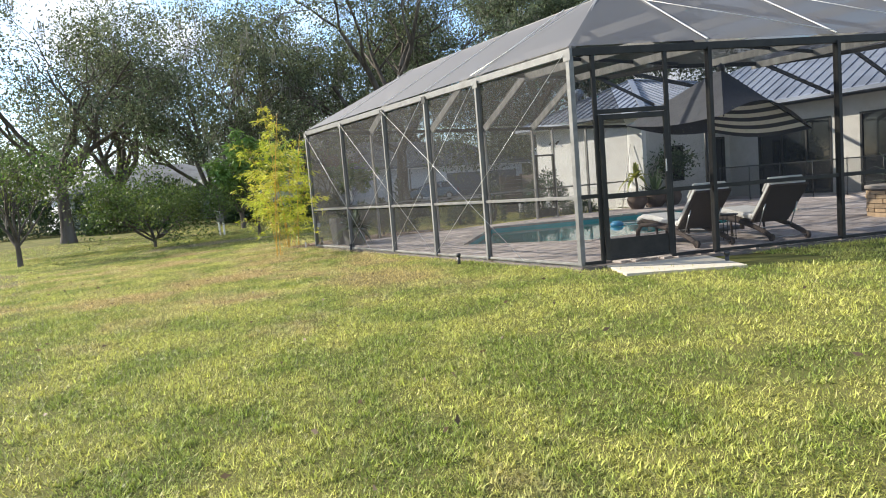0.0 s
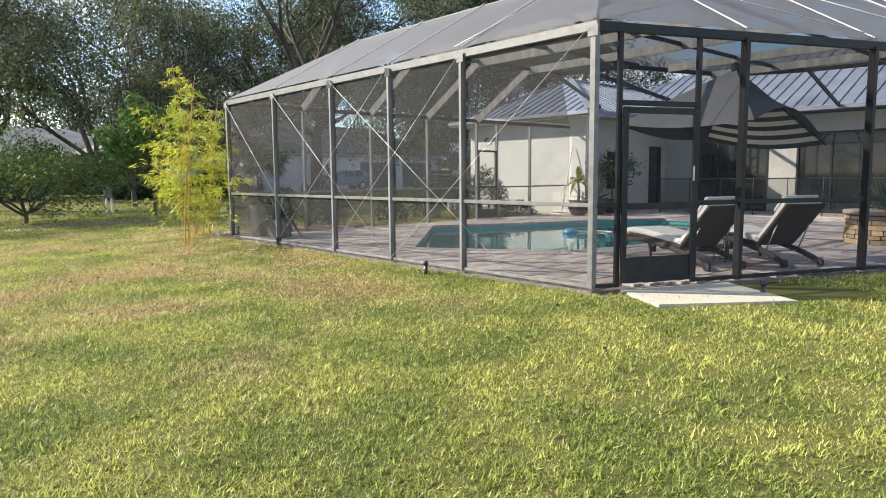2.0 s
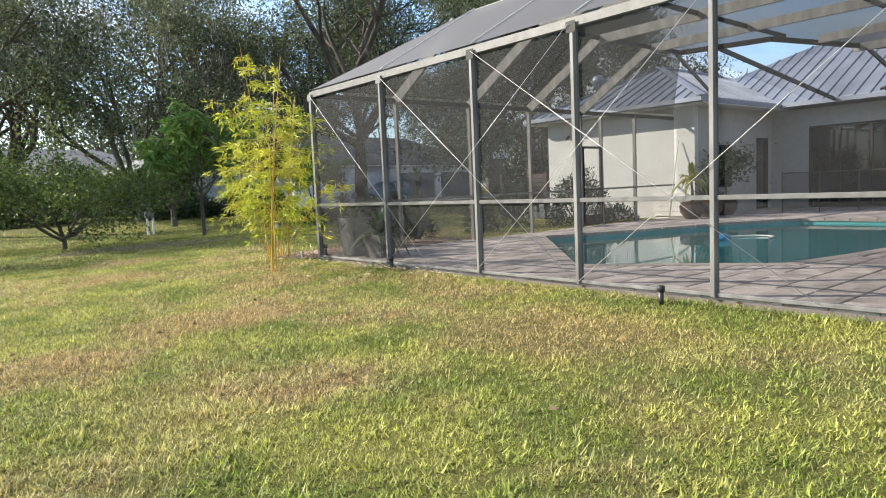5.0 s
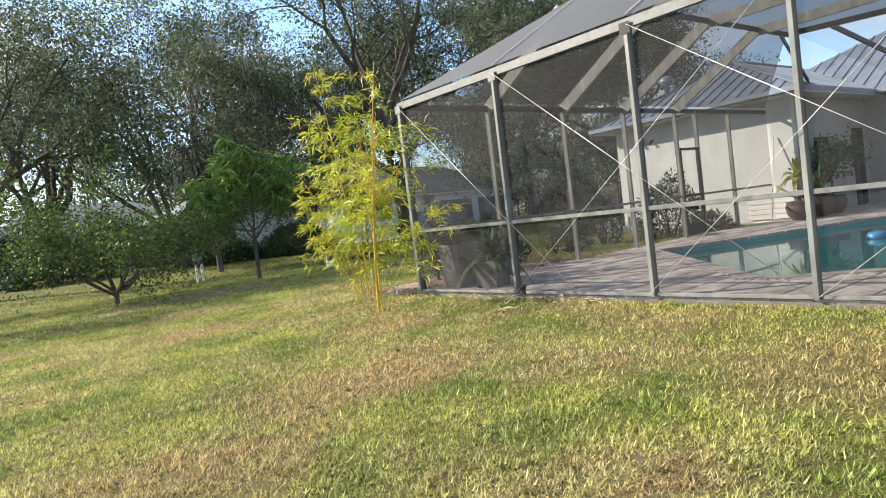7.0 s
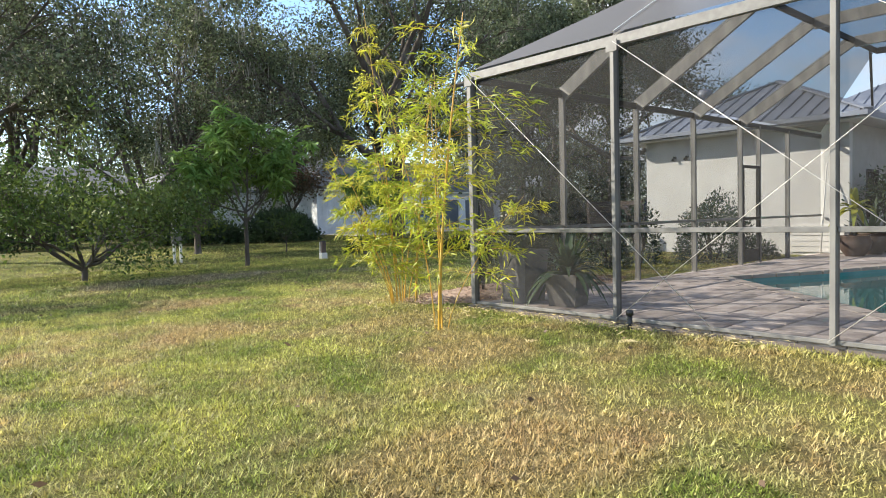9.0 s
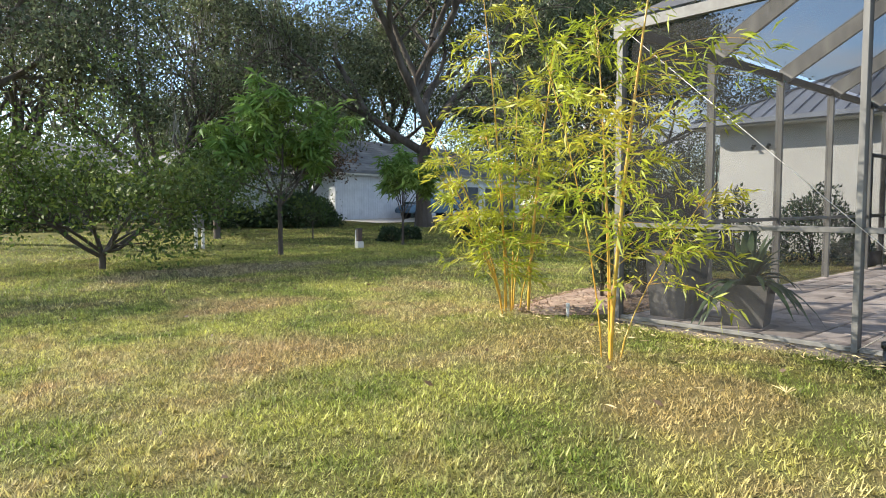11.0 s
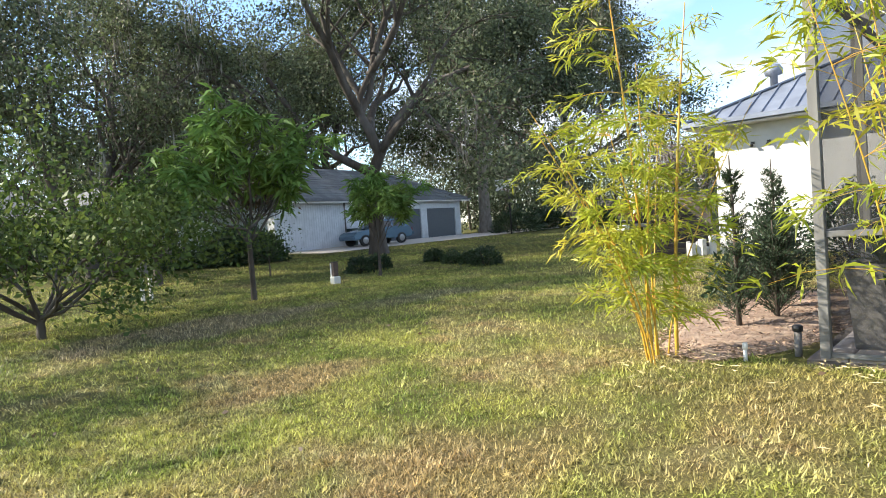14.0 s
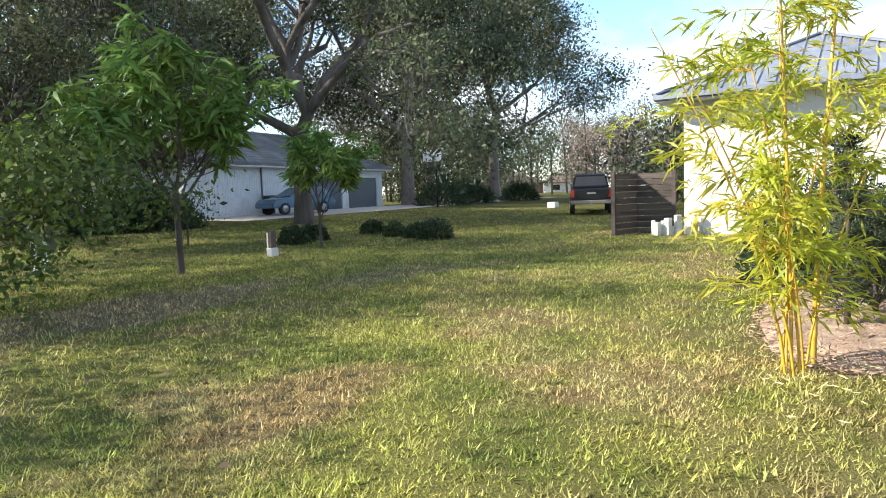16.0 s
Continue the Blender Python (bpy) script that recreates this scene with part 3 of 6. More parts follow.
def build_grass():
    """Turf blades: dense beside the line walked, thinner further off."""
    rng = np.random.default_rng(5)
    pts, size = [], []
    for x0, x1, y0, y1, per, sz in ((-7.9, -7.0, -6.5, 11, 3200, 1.0), (-7.0, 0, -6.5, 15.5, 4000, 0.95), (-6.8, -3.0, -5.5, 14.5, 4000, 0.85), (0, 6, -7.5, -0.2, 2400, 1.1), (-10, -7.0, 0, 17, 350, 1.3),
                                    (-12, 7, 15.5, 24, 1100, 1.3), (0, 12.5, 10.6, 15.5, 1200, 1.2), (-14, 16, 24, 34, 220, 1.8), (6, 14, 15.5, 24, 350, 1.5), (12, 30, 15, 36, 90, 2.2)):
        n = int((x1 - x0) * (y1 - y0) * per)
        p = np.c_[rng.uniform(x0, x1, n), rng.uniform(y0, y1, n)]
        pts.append(p)
        size.append(np.full(n, sz))
    p, sz = np.concatenate(pts), np.concatenate(size)
    # gather the blades into tufts with gaps between them
    key = np.floor(p / 0.5).astype(int)
    order = np.lexsort((key[:, 1], key[:, 0]))
    p, sz = p[order], sz[order]
    m = len(p) // 13 * 13
    q = p[:m].reshape(-1, 13, 2)
    c = q[:, :1, :]
    q = c + rng.normal(size=q.shape) * 0.034 * sz[:m].reshape(-1, 13, 1)
    stray = rng.random((q.shape[0], 13, 1)) < 0.6
    p = np.concatenate([np.where(stray, p[:m].reshape(-1, 13, 2), q).reshape(-1, 2), p[m:]])
    tall = np.concatenate([np.repeat(rng.uniform(0.6, 1.45, m // 13), 13), np.ones(len(p) - m)])
    # hummocks: the turf stands taller and shorter from hand to hand
    lump = rng.uniform(0.55, 1.45, (97, 97))
    g = p / 0.09
    i0 = np.floor(g).astype(int)
    fr = g - i0
    i0, i1 = i0 % 97, (i0 + 1) % 97
    tall = tall * ((lump[i0[:, 0], i0[:, 1]] * (1 - fr[:, 0]) + lump[i1[:, 0], i0[:, 1]] * fr[:, 0]) * (1 - fr[:, 1]) + (lump[i0[:, 0], i1[:, 1]] * (1 - fr[:, 0]) + lump[i1[:, 0], i1[:, 1]] * fr[:, 0]) * fr[:, 1])
    sz = sz * tall
    x, y = p[:, 0], p[:, 1]
    on_deck = (x > -0.05) & (y < 10.45) & (y > -0.425 * x - 0.03) & (x < 12.7)
    slab = (x > -0.2) & (x < 2.4) & ((y + 0.425 * x) > -1.45) & ((y + 0.425 * x) < 0.1) & (x > 0.35 - 0.425 * (y + 0.4 * x))
    bed = ((x - 2.2) / 2.5) ** 2 + ((y - 11.15) / 0.85) ** 2 < 1
    keep = ~(on_deck | slab | bed)
    x, y, sz = x[keep], y[keep], sz[keep]
    n = len(x)
    z = -0.05 - 0.017 * np.clip(-x - 0.3, 0, 8) - 0.012 * np.clip(4 - y, 0, 12) * np.clip((-x - 0.5) / 3.5, 0, 1) + 0.45 * np.clip((y + 0.25 * x - 27) / 20, 0, 1)
    a = rng.uniform(0, 2 * np.pi, n)
    lean = rng.uniform(0.35, 1.4, n)
    way = np.c_[np.cos(a) * np.sin(lean), np.sin(a) * np.sin(lean), np.cos(lean)]
    L = rng.uniform(0.026, 0.056, n) * sz
    W = rng.uniform(0.006, 0.0115, n) * np.clip(sz, 0.75, 1.5)
    turn = a + rng.normal(size=n) * 0.5
    side = np.c_[-np.sin(turn), np.cos(turn), np.zeros(n)] * W[:, None]
    base = np.c_[x, y, z - 0.012]
    tip = base + way * L[:, None]
    tip[:, 2] -= L * 0.15 * np.sin(lean)
    v = np.empty((n, 3, 3))
    v[:, 0], v[:, 1], v[:, 2] = base - side / 2, base + side / 2, tip
    ob = mesh_np("grass", v.reshape(-1, 3), np.arange(n * 3).reshape(n, 3), M_BLADES)
    tagged(ob, "short broad-bladed lawn grass, green and straw mixed", "grass", kind="stuff")


build_grass()


# ---- pool deck and pool ----
def build_deck():
    bm = bmesh.new()
    # the bed of the deck as a ring round the pool
    outer = [bm.verts.new((x, y, -0.03)) for x, y in DECK]
    inner = [bm.verts.new((x, y, -0.03)) for x, y in POOL]
    es = [bm.edges.new((outer[i], outer[(i + 1) % len(outer)])) for i in range(len(outer))]
    es += [bm.edges.new((inner[i], inner[(i + 1) % len(inner)])) for i in range(len(inner))]
    bmesh.ops.triangle_fill(bm, edges=es, use_beauty=True)
    low = [bm.verts.new((x, y, -0.35)) for x, y in DECK]
    for i in range(len(DECK)):
        j = (i + 1) % len(DECK)
        bm.faces.new((outer[i], low[i], low[j], outer[j]))
    deck = part("pavement", bm, M_JOINT)
    tagged(deck, "brown-grey stone paver pool deck with dark joints", "pool deck", kind="structure")
    return deck


deck = build_deck()


def build_pool():
    pool = empty("swimming_pool", (6.5, 6, -1.5))
    inv = Matrix.Translation((-6.5, -6, 1.5))
    bm = bmesh.new()
    top = [bm.verts.new((x, y, -0.02)) for x, y in POOL]
    bot = [bm.verts.new((x, y, -1.5)) for x, y in POOL]
    for i in range(len(POOL)):
        j = (i + 1) % len(POOL)
        bm.faces.new((top[i], top[j], bot[j], bot[i]))
    bm.faces.new(bot)
    bm.transform(inv)
    part("basin", bm, M_POOL, pool, "aqua plaster pool basin")
    bm = bmesh.new()
    bm.faces.new([bm.verts.new((x, y, -0.13)) for x, y in POOL])
    bm.transform(inv)
    part("water", bm, M_WATER, pool, "clear blue-green pool water")
    # coping stones round the edge
    n = len(POOL)
    cx, cy = sum(p[0] for p in POOL) / n, sum(p[1] for p in POOL) / n
    for i in range(n):
        a, b = Vector(POOL[i]), Vector(POOL[(i + 1) % n])
        d = (b - a)
        m = max(2, round(d.length / 0.55))
        out = Vector((d.y, -d.x)).normalized()
        for k in range(m):
            p, q = a + d * (k / m + 0.006), a + d * ((k + 1) / m - 0.006)
            poly = [p - out * 0.03, p + out * 0.20, q + out * 0.20, q - out * 0.03]
            bm = prism(bmesh.new(), [tuple(v) for v in poly], -0.06, 0.006)
            bmesh.ops.recalc_face_normals(bm, faces=bm.faces)
            bm.transform(inv)
            part("coping_stone", bm, M_COPING, pool)
    tagged(pool, "clear blue-green swimming pool with pale stone coping", "swimming pool")


build_pool()

# ---- the screened enclosure ----
cage = empty("screen_enclosure")
tagged(cage, "aluminium framed screen enclosure over the pool", "screen enclosure")
H = 3.05
FRONT_Y = [0.0, 2.25, 3.95, 5.69, 7.88, 10.15]
SIDE_X = [1.95, 4.0, 6.0, 8.0, 8.9, 10.5]
QD = Vector((0.9203, -0.3912))
QS = [2.16, 4.32, 6.5, 8.7]
RUN, TOP = 2.15, 4.35
QIN = 0.664      # how far the inner door corner lies along the front, for each metre of run
SLOPE = (TOP - H) / RUN


def qpoint(s, z, off=0.0):
    return (QD.x * s - QD.y * off, QD.y * s + QD.x * off, z)


# front posts, rails and screens
for i, y in enumerate(FRONT_Y):
    corner = i in (0, 5)
    part("post", beam(bmesh.new(), (0, y, 0), (0, y, H), 0.05 if not corner else 0.075, 0.10 if not corner else 0.09, up=(1, 0, 0)), M_ALU if i else M_RAIL, cage)
    bm = plate(bmesh.new(), [(-0.056, y - 0.07, H - 0.10), (-0.056, y + 0.07, H - 0.10), (-0.056, y + 0.07, H + 0.03), (-0.056, y - 0.07, H + 0.03)], -0.006)
    part("bracket", bm, M_RAIL if i not in (2, 3) else M_BRONZE_SHADED, cage)
part("eave_beam", beam(bmesh.new(), (0.0, -0.04, H + 0.02), (0.0, 10.19, H + 0.02), 0.06, 0.11, up=(0, 0, 1)), M_RAIL, cage, "pale aluminium eave beam")
for y0, y1 in zip(FRONT_Y, FRONT_Y[1:]):
    part("mid_rail", beam(bmesh.new(), (0, y0 + 0.03, 1.0), (0, y1 - 0.03, 1.0), 0.05, 0.05), M_RAIL, cage)
    part("base_rail", beam(bmesh.new(), (0, y0 + 0.03, 0.022), (0, y1 - 0.03, 0.022), 0.05, 0.04), M_ALU, cage)
    part("screen_panel", sheet(bmesh.new(), [(0.012, y0, 0.03), (0.012, y1, 0.03), (0.012, y1, H), (0.012, y0, H)]), M_SCREEN, cage)
# tension cables of the front wall
for (ya, za), (yb, zb) in (((10.12, H), (6.75, 0.03)), ((7.85, H), (3.98, 0.03)), ((5.66, H), (1.25, 0.03)), ((0.05, H), (3.92, 0.03)), ((3.98, H), (7.85, 0.03)), ((2.28, H - 0.02), (5.72, 0.03))):
    part("cable", tube(bmesh.new(), [(-0.07, ya, za), (-0.07, yb, zb)], 0.0034, 6), M_CABLE, cage)
# side wall towards the bed, with its gate
for i, x in enumerate(SIDE_X):
    part("post", beam(bmesh.new(), (x, 10.15, 0), (x, 10.15, H), 0.05, 0.10, up=(0, 1, 0)), M_ALU, cage)
part("eave_beam", beam(bmesh.new(), (0.04, 10.15, H), (12.6, 10.15, H), 0.06, 0.10), M_BRONZE_SHADED, cage)
sx = [0.0] + SIDE_X + [12.66]
for x0, x1 in zip(sx, sx[1:]):
    if x0 != 8.0:
        part("mid_rail", beam(bmesh.new(), (x0 + 0.03, 10.15, 1.0), (x1 - 0.03, 10.15, 1.0), 0.05, 0.05), M_ALU, cage)
    part("screen_panel", sheet(bmesh.new(), [(x0, 10.16, 0.03), (x1, 10.16, 0.03), (x1, 10.16, H), (x0, 10.16, H)]), M_SCREEN, cage)
for nm, a, b in (("gate_head", (8.03, 10.13, 2.13), (8.87, 10.13, 2.13)), ("gate_rail", (8.03, 10.13, 1.0), (8.87, 10.13, 1.0)), ("gate_stile", (8.06, 10.13, 0.05), (8.06, 10.13, 2.13)), ("gate_stile", (8.84, 10.13, 0.05), (8.84, 10.13, 2.13))):
    part(nm, beam(bmesh.new(), a, b, 0.06, 0.07, up=(0, 1, 0)), M_BRONZE_SHADED, cage)
part("gate_kickplate", nb(8.09, 8.81, 10.11, 10.13, 0.05, 0.32), M_BRONZE_SHADED, cage)
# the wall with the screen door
# this wall is turned from the sun; its frame colour carries that shade
part("eave_beam", beam(bmesh.new(), qpoint(0.04, H + 0.02), qpoint(8.9, H + 0.02), 0.06, 0.11), M_BRONZE_SHADED, cage, "bronze eave beam darkened for shade")
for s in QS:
    part("post", beam(bmesh.new(), qpoint(s, 0), qpoint(s, H), 0.11, 0.06, up=(QD.x, QD.y, 0)), M_BRONZE_SHADED, cage)
qq = [0.0] + QS
for s0, s1 in zip(qq, qq[1:]):
    part("screen_panel", sheet(bmesh.new(), [qpoint(s0, 0.03), qpoint(s1, 0.03), qpoint(s1, H), qpoint(s0, H)]), M_SCREEN, cage)
    if s0 > 0:
        part("mid_rail", beam(bmesh.new(), qpoint(s0 + 0.03, 1.0), qpoint(s1 - 0.03, 1.0), 0.05, 0.06), M_BRONZE_SHADED, cage)
        part("base_rail", beam(bmesh.new(), qpoint(s0 + 0.03, 0.025), qpoint(s1 - 0.03, 0.025), 0.05, 0.045), M_BRONZE_SHADED, cage)
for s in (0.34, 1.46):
    part("door_post", beam(bmesh.new(), qpoint(s, 0), qpoint(s, H), 0.05, 0.06, up=(QD.x, QD.y, 0)), M_BRONZE_SHADED, cage)
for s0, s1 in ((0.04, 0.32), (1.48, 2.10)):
    part("mid_rail", beam(bmesh.new(), qpoint(s0, 1.0), qpoint(s1, 1.0), 0.05, 0.06), M_BRONZE_SHADED, cage)
    part("base_rail", beam(bmesh.new(), qpoint(s0, 0.025), qpoint(s1, 0.025), 0.05, 0.045), M_BRONZE_SHADED, cage)
part("door_header", beam(bmesh.new(), qpoint(0.36, 2.21), qpoint(1.44, 2.21), 0.05, 0.06), M_BRONZE_SHADED, cage)
door = part("screen_door", beam(bmesh.new(), qpoint(0.40, 0.05, -0.05), qpoint(0.40, 2.16, -0.05), 0.075, 0.03, up=(-QD.y, QD.x, 0)), M_BRONZE_SHADED, cage, "closed bronze screen door darkened for shade")
part("stile", beam(bmesh.new(), qpoint(1.40, 0.05, -0.05), qpoint(1.40, 2.16, -0.05), 0.075, 0.03, up=(-QD.y, QD.x, 0)), M_BRONZE_SHADED, door)
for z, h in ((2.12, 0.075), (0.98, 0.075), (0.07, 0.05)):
    part("door_rail", beam(bmesh.new(), qpoint(0.44, z, -0.05), qpoint(1.36, z, -0.05), 0.03, h), M_BRONZE_SHADED, door)
part("kickplate", plate(bmesh.new(), [qpoint(0.43, 0.09, -0.05), qpoint(1.37, 0.09, -0.05), qpoint(1.37, 0.36, -0.05), qpoint(0.43, 0.36, -0.05)], 0.008), M_BRONZE_SHADED, door)
part("handle", beam(bmesh.new(), qpoint(1.36, 1.28, -0.09), qpoint(1.36, 1.46, -0.09), 0.018, 0.02, up=(1, 0, 0)), M_CHROME, door, "small chrome door handle")


# roof: front, side and door-side slopes up to a flat top, then down to the house
def hip1(u):
    """Inner corner above the door corner, u of the way up."""
    return (RUN * u, RUN * QIN * u, H + (TOP - H) * u)


def hip2(u):
    return (RUN * u, 10.15 - RUN * u, H + (TOP - H) * u)


FT = 9.4
REAR = [(FT, 8.0), (9.9, 6.0), (13.6, 5.0), (14.5, 3.1), (14.9, 1.0), (14.9, -3.0)]     # rear edge of the flat top
h1, h2 = hip1(1), hip2(1)


def q_up(s):
    o = Vector((-QD.y, QD.x)) * RUN
    p = Vector((QD.x * s, QD.y * s)) + o
    return (p.x, p.y, TOP)


rafter_ends = []
for y in FRONT_Y[1:-1]:
    if y < h1[1]:
        e = hip1(y / h1[1])
    elif y > h2[1]:
        e = hip2((10.15 - y) / RUN)
    else:
        e = (RUN, y, TOP)
    rafter_ends.append(e)
    part("rafter", beam(bmesh.new(), (0.05, y, H + 0.03), e, 0.05, 0.10), M_ALU, cage)
    # pale spline strip along the upper edge of the rafter
    part("rafter_strip", beam(bmesh.new(), (-0.01, y, H + 0.125), (e[0], e[1], e[2] + 0.075), 0.022, 0.012), M_CABLE, cage)
part("hip_beam", beam(bmesh.new(), (0.02, 0.02, H + 0.03), h1, 0.06, 0.10), M_ALU, cage)
part("hip_beam", beam(bmesh.new(), (0.02, 10.1, H + 0.03), h2, 0.06, 0.10), M_ALU, cage)
part("ridge_beam", beam(bmesh.new(), h1, h2, 0.05, 0.10), M_ALU, cage)
part("ridge_beam", beam(bmesh.new(), h2, (FT, h2[1], TOP), 0.05, 0.10), M_BRONZE_SHADED, cage)
for x in SIDE_X[:4]:
    e = hip2(x / RUN) if x < RUN else (x, h2[1], TOP)
    part("rafter", beam(bmesh.new(), (x, 10.12, H + 0.0), e, 0.05, 0.22), M_ALU, cage)
    # the beam goes on across the flat top to the door-side ridge
    if x > RUN:
        part("roof_beam", beam(bmesh.new(), (x, h2[1] - 0.04, TOP - 0.04), (x, RUN / QD.x + x * QD.y / QD.x, TOP - 0.04), 0.05, 0.20), M_ALU, cage)
for s in QS:
    e = q_up(s)
    if s < h1[1]:
        e = hip1(min(1, s / h1[1]))
    part("rafter", beam(bmesh.new(), qpoint(s, H + 0.03), e, 0.05, 0.10), M_ALU, cage)
    part("rafter_strip", beam(bmesh.new(), qpoint(s, H + 0.125, -0.01), (e[0], e[1], e[2] + 0.075), 0.035, 0.012), M_CABLE, cage)
part("ridge_beam", beam(bmesh.new(), h1, q_up(8.9), 0.05, 0.10), M_BRONZE_SHADED, cage)
# beams and purlins across the flat top
for x in (10.8, 13.0):
    part("roof_beam", beam(bmesh.new(), (x, 5.3, TOP - 0.04), (x, RUN / QD.x + x * QD.y / QD.x, TOP - 0.04), 0.05, 0.20), M_ALU, cage)
for y, x1 in ((5.69, 9.9), (3.4, 14.3), (1.0, 14.8)):
    x0 = RUN if y > h1[1] else h1[0] + (h1[1] - y) * QD.x / -QD.y
    part("purlin", beam(bmesh.new(), (x0, y, TOP), (x1, y, TOP), 0.05, 0.09), M_BRONZE_SHADED, cage)
for p, q in zip(REAR, REAR[1:]):
    part("purlin", beam(bmesh.new(), (*p, TOP), (*q, TOP), 0.05, 0.12), M_BRONZE_SHADED, cage)
# beams down from the flat top to the house gutter
for x, y in ((9.7, 7.2), (13.3, 5.1), (14.5, 3.0), (14.9, 0.8), (14.9, -1.4)):
    part("roof_beam", beam(bmesh.new(), (x + 0.03, y, TOP), (17.22, y, 3.50), 0.05, 0.12), M_BRONZE_SHADED, cage)
part("roof_beam", beam(bmesh.new(), (9.2, 8.05, TOP - 0.02), (12.9, 9.05, 3.68), 0.05, 0.10), M_BRONZE_SHADED, cage)
# braces of the door-side slope
for s0, s1 in ((1.75, 4.3), (4.5, 6.4), (6.7, 8.6)):
    a, b = q_up(s0), qpoint(s1, H + 0.10)
    part("cable", tube(bmesh.new(), [Vector(a) + Vector((0, 0, 0.10)), Vector(b) + Vector((0, 0, 0.06))], 0.007, 6), M_CABLE, cage)
part("cable", tube(bmesh.new(), [(-0.03, 2.37, H + 0.13), (h1[0], h1[1] + 0.1, h1[2] + 0.11)], 0.008, 6), M_CABLE, cage)
# roof screens
for c, scr in (([(0, 0, H + 0.06), hip1(1), hip2(1), (0, 10.15, H + 0.06)], M_SCREEN_ROOF),
               ([(0, 10.15, H + 0.06), hip2(1), (FT, h2[1], TOP), (12.6, 10.15, H + 0.06)], M_SCREEN_TOP),
               ([qpoint(8.9, H + 0.06), q_up(8.9), hip1(1), (0, 0, H + 0.06)], M_SCREEN_ROOF)):
    part("roof_screen", sheet(bmesh.new(), [Vector(p) + Vector((0, 0, 0.05)) for p in c]), scr, cage)
qe = q_up(8.9)
part("roof_screen", sheet(bmesh.new(), [(x, y, TOP + 0.06) for x, y in [h1[:2], qe[:2], *REAR[::-1], h2[:2]]]), M_SCREEN_TOP, cage)
for p, q in zip(REAR, REAR[1:]):
    part("roof_screen", sheet(bmesh.new(), [(p[0] + 0.04, p[1], TOP + 0.07), (q[0] + 0.04, q[1], TOP + 0.07), (17.22, q[1], 3.58), (17.22, p[1], 3.58)]), M_SCREEN_REAR, cage)

# slab in front of the screen door
slab = part("door_slab", prism(bmesh.new(), [qpoint(0.36, 0, -0.06)[:2], qpoint(0.22, 0, -1.0)[:2], qpoint(1.75, 0, -1.35)[:2], qpoint(1.95, 0, -0.06)[:2]], -0.30, -0.025), M_SLAB)
tagged(slab, "pale worn concrete step slab at the screen door", "slab")


# ---- the house ----
def hip_roof(bm, x0, x1, y0, y1, z, rise, along="x", t=0.14):
    w = (y1 - y0) / 2 if along == "x" else (x1 - x0) / 2
    if along == "x":
        a, b = (x0 + w, (y0 + y1) / 2, z + rise), (x1 - w, (y0 + y1) / 2, z + rise)
    else:
        a, b = ((x0 + x1) / 2, y0 + w, z + rise), ((x0 + x1) / 2, y1 - w, z + rise)
    c = [(x0, y0), (x1, y0), (x1, y1), (x0, y1)]
    lo = [bm.verts.new((x, y, z - t)) for x, y in c]
    hi = [bm.verts.new((x, y, z)) for x, y in c]
    A, B = bm.verts.new(a), bm.verts.new(b)
    bm.faces.new(lo[::-1])
    for i in range(4):
        j = (i + 1) % 4
        bm.faces.new((lo[i], lo[j], hi[j], hi[i]))
    if along == "x":
        bm.faces.new((hi[0], hi[1], B, A)); bm.faces.new((hi[2], hi[3], A, B)); bm.faces.new((hi[3], hi[0], A)); bm.faces.new((hi[1], hi[2], B))
    else:
        bm.faces.new((hi[3], hi[0], A, B)); bm.faces.new((hi[1], hi[2], B, A)); bm.faces.new((hi[0], hi[1], A)); bm.faces.new((hi[2], hi[3], B))
    return bm


house = empty("house", (16, 4, 0))
tagged(house, "white stucco house with a grey standing-seam metal roof", "house")
HI = Matrix.Translation((-16, -4, 0))


def hpart(name, bm, mat, label="", parent=None):
    bm.transform(HI)
    return part(name, bm, mat, parent or house, label)


def wall_with_holes(bm, axis, c, thick, a0, a1, z0, z1, holes):
    """A wall along x or y at c, with openings (a0, a1, z0, z1)."""
    cuts = sorted({a0, a1, *[h[0] for h in holes], *[h[1] for h in holes]})
    levels = sorted({z0, z1, *[h[2] for h in holes], *[h[3] for h in holes]})
    for p, q in zip(cuts, cuts[1:]):
        for s, e in zip(levels, levels[1:]):
            if any(h[0] <= p + 1e-6 and h[1] >= q - 1e-6 and h[2] <= s + 1e-6 and h[3] >= e - 1e-6 for h in holes):
                continue
            if axis == "x":
                box(bm, p, q, c, c + thick, s, e)
            else:
                box(bm, c, c + thick, p, q, s, e)
    # join the cells into one piece with no faces inside
    bmesh.ops.remove_doubles(bm, verts=bm.verts, dist=1e-4)
    seen = {}
    for f in bm.faces:
        seen.setdefault(frozenset(f.verts), []).append(f)
    bmesh.ops.delete(bm, geom=[f for fs in seen.values() if len(fs) > 1 for f in fs], context='FACES_ONLY')
    return bm


WZ = 3.36
# wing towards the bed
hpart("wall", nb(12.7, 12.92, 9.5, 15.3, -0.1, WZ), M_STUCCO, "sunlit white stucco wall")
hpart("wall", nb(12.93, 22.0, 15.08, 15.3, -0.1, WZ), M_STUCCO)
win_holes = [(14.0, 15.0, 0.85, 2.2), (16.8, 17.65, 0.0, 2.45)]
# walls facing the pool take the darker stucco, shade included in the colour
hpart("wall", wall_with_holes(bmesh.new(), "x", 9.5, 0.22, 12.925, 18.0, -0.1, WZ, win_holes), M_STUCCO_SHADE, "stucco wall with shade in its darker colour")
sl_holes = [(5.45, 8.25, 0.0, 2.75), (1.2, 4.5, 0.0, 2.75), (-6.2, -0.4, 0.0, 2.75)]
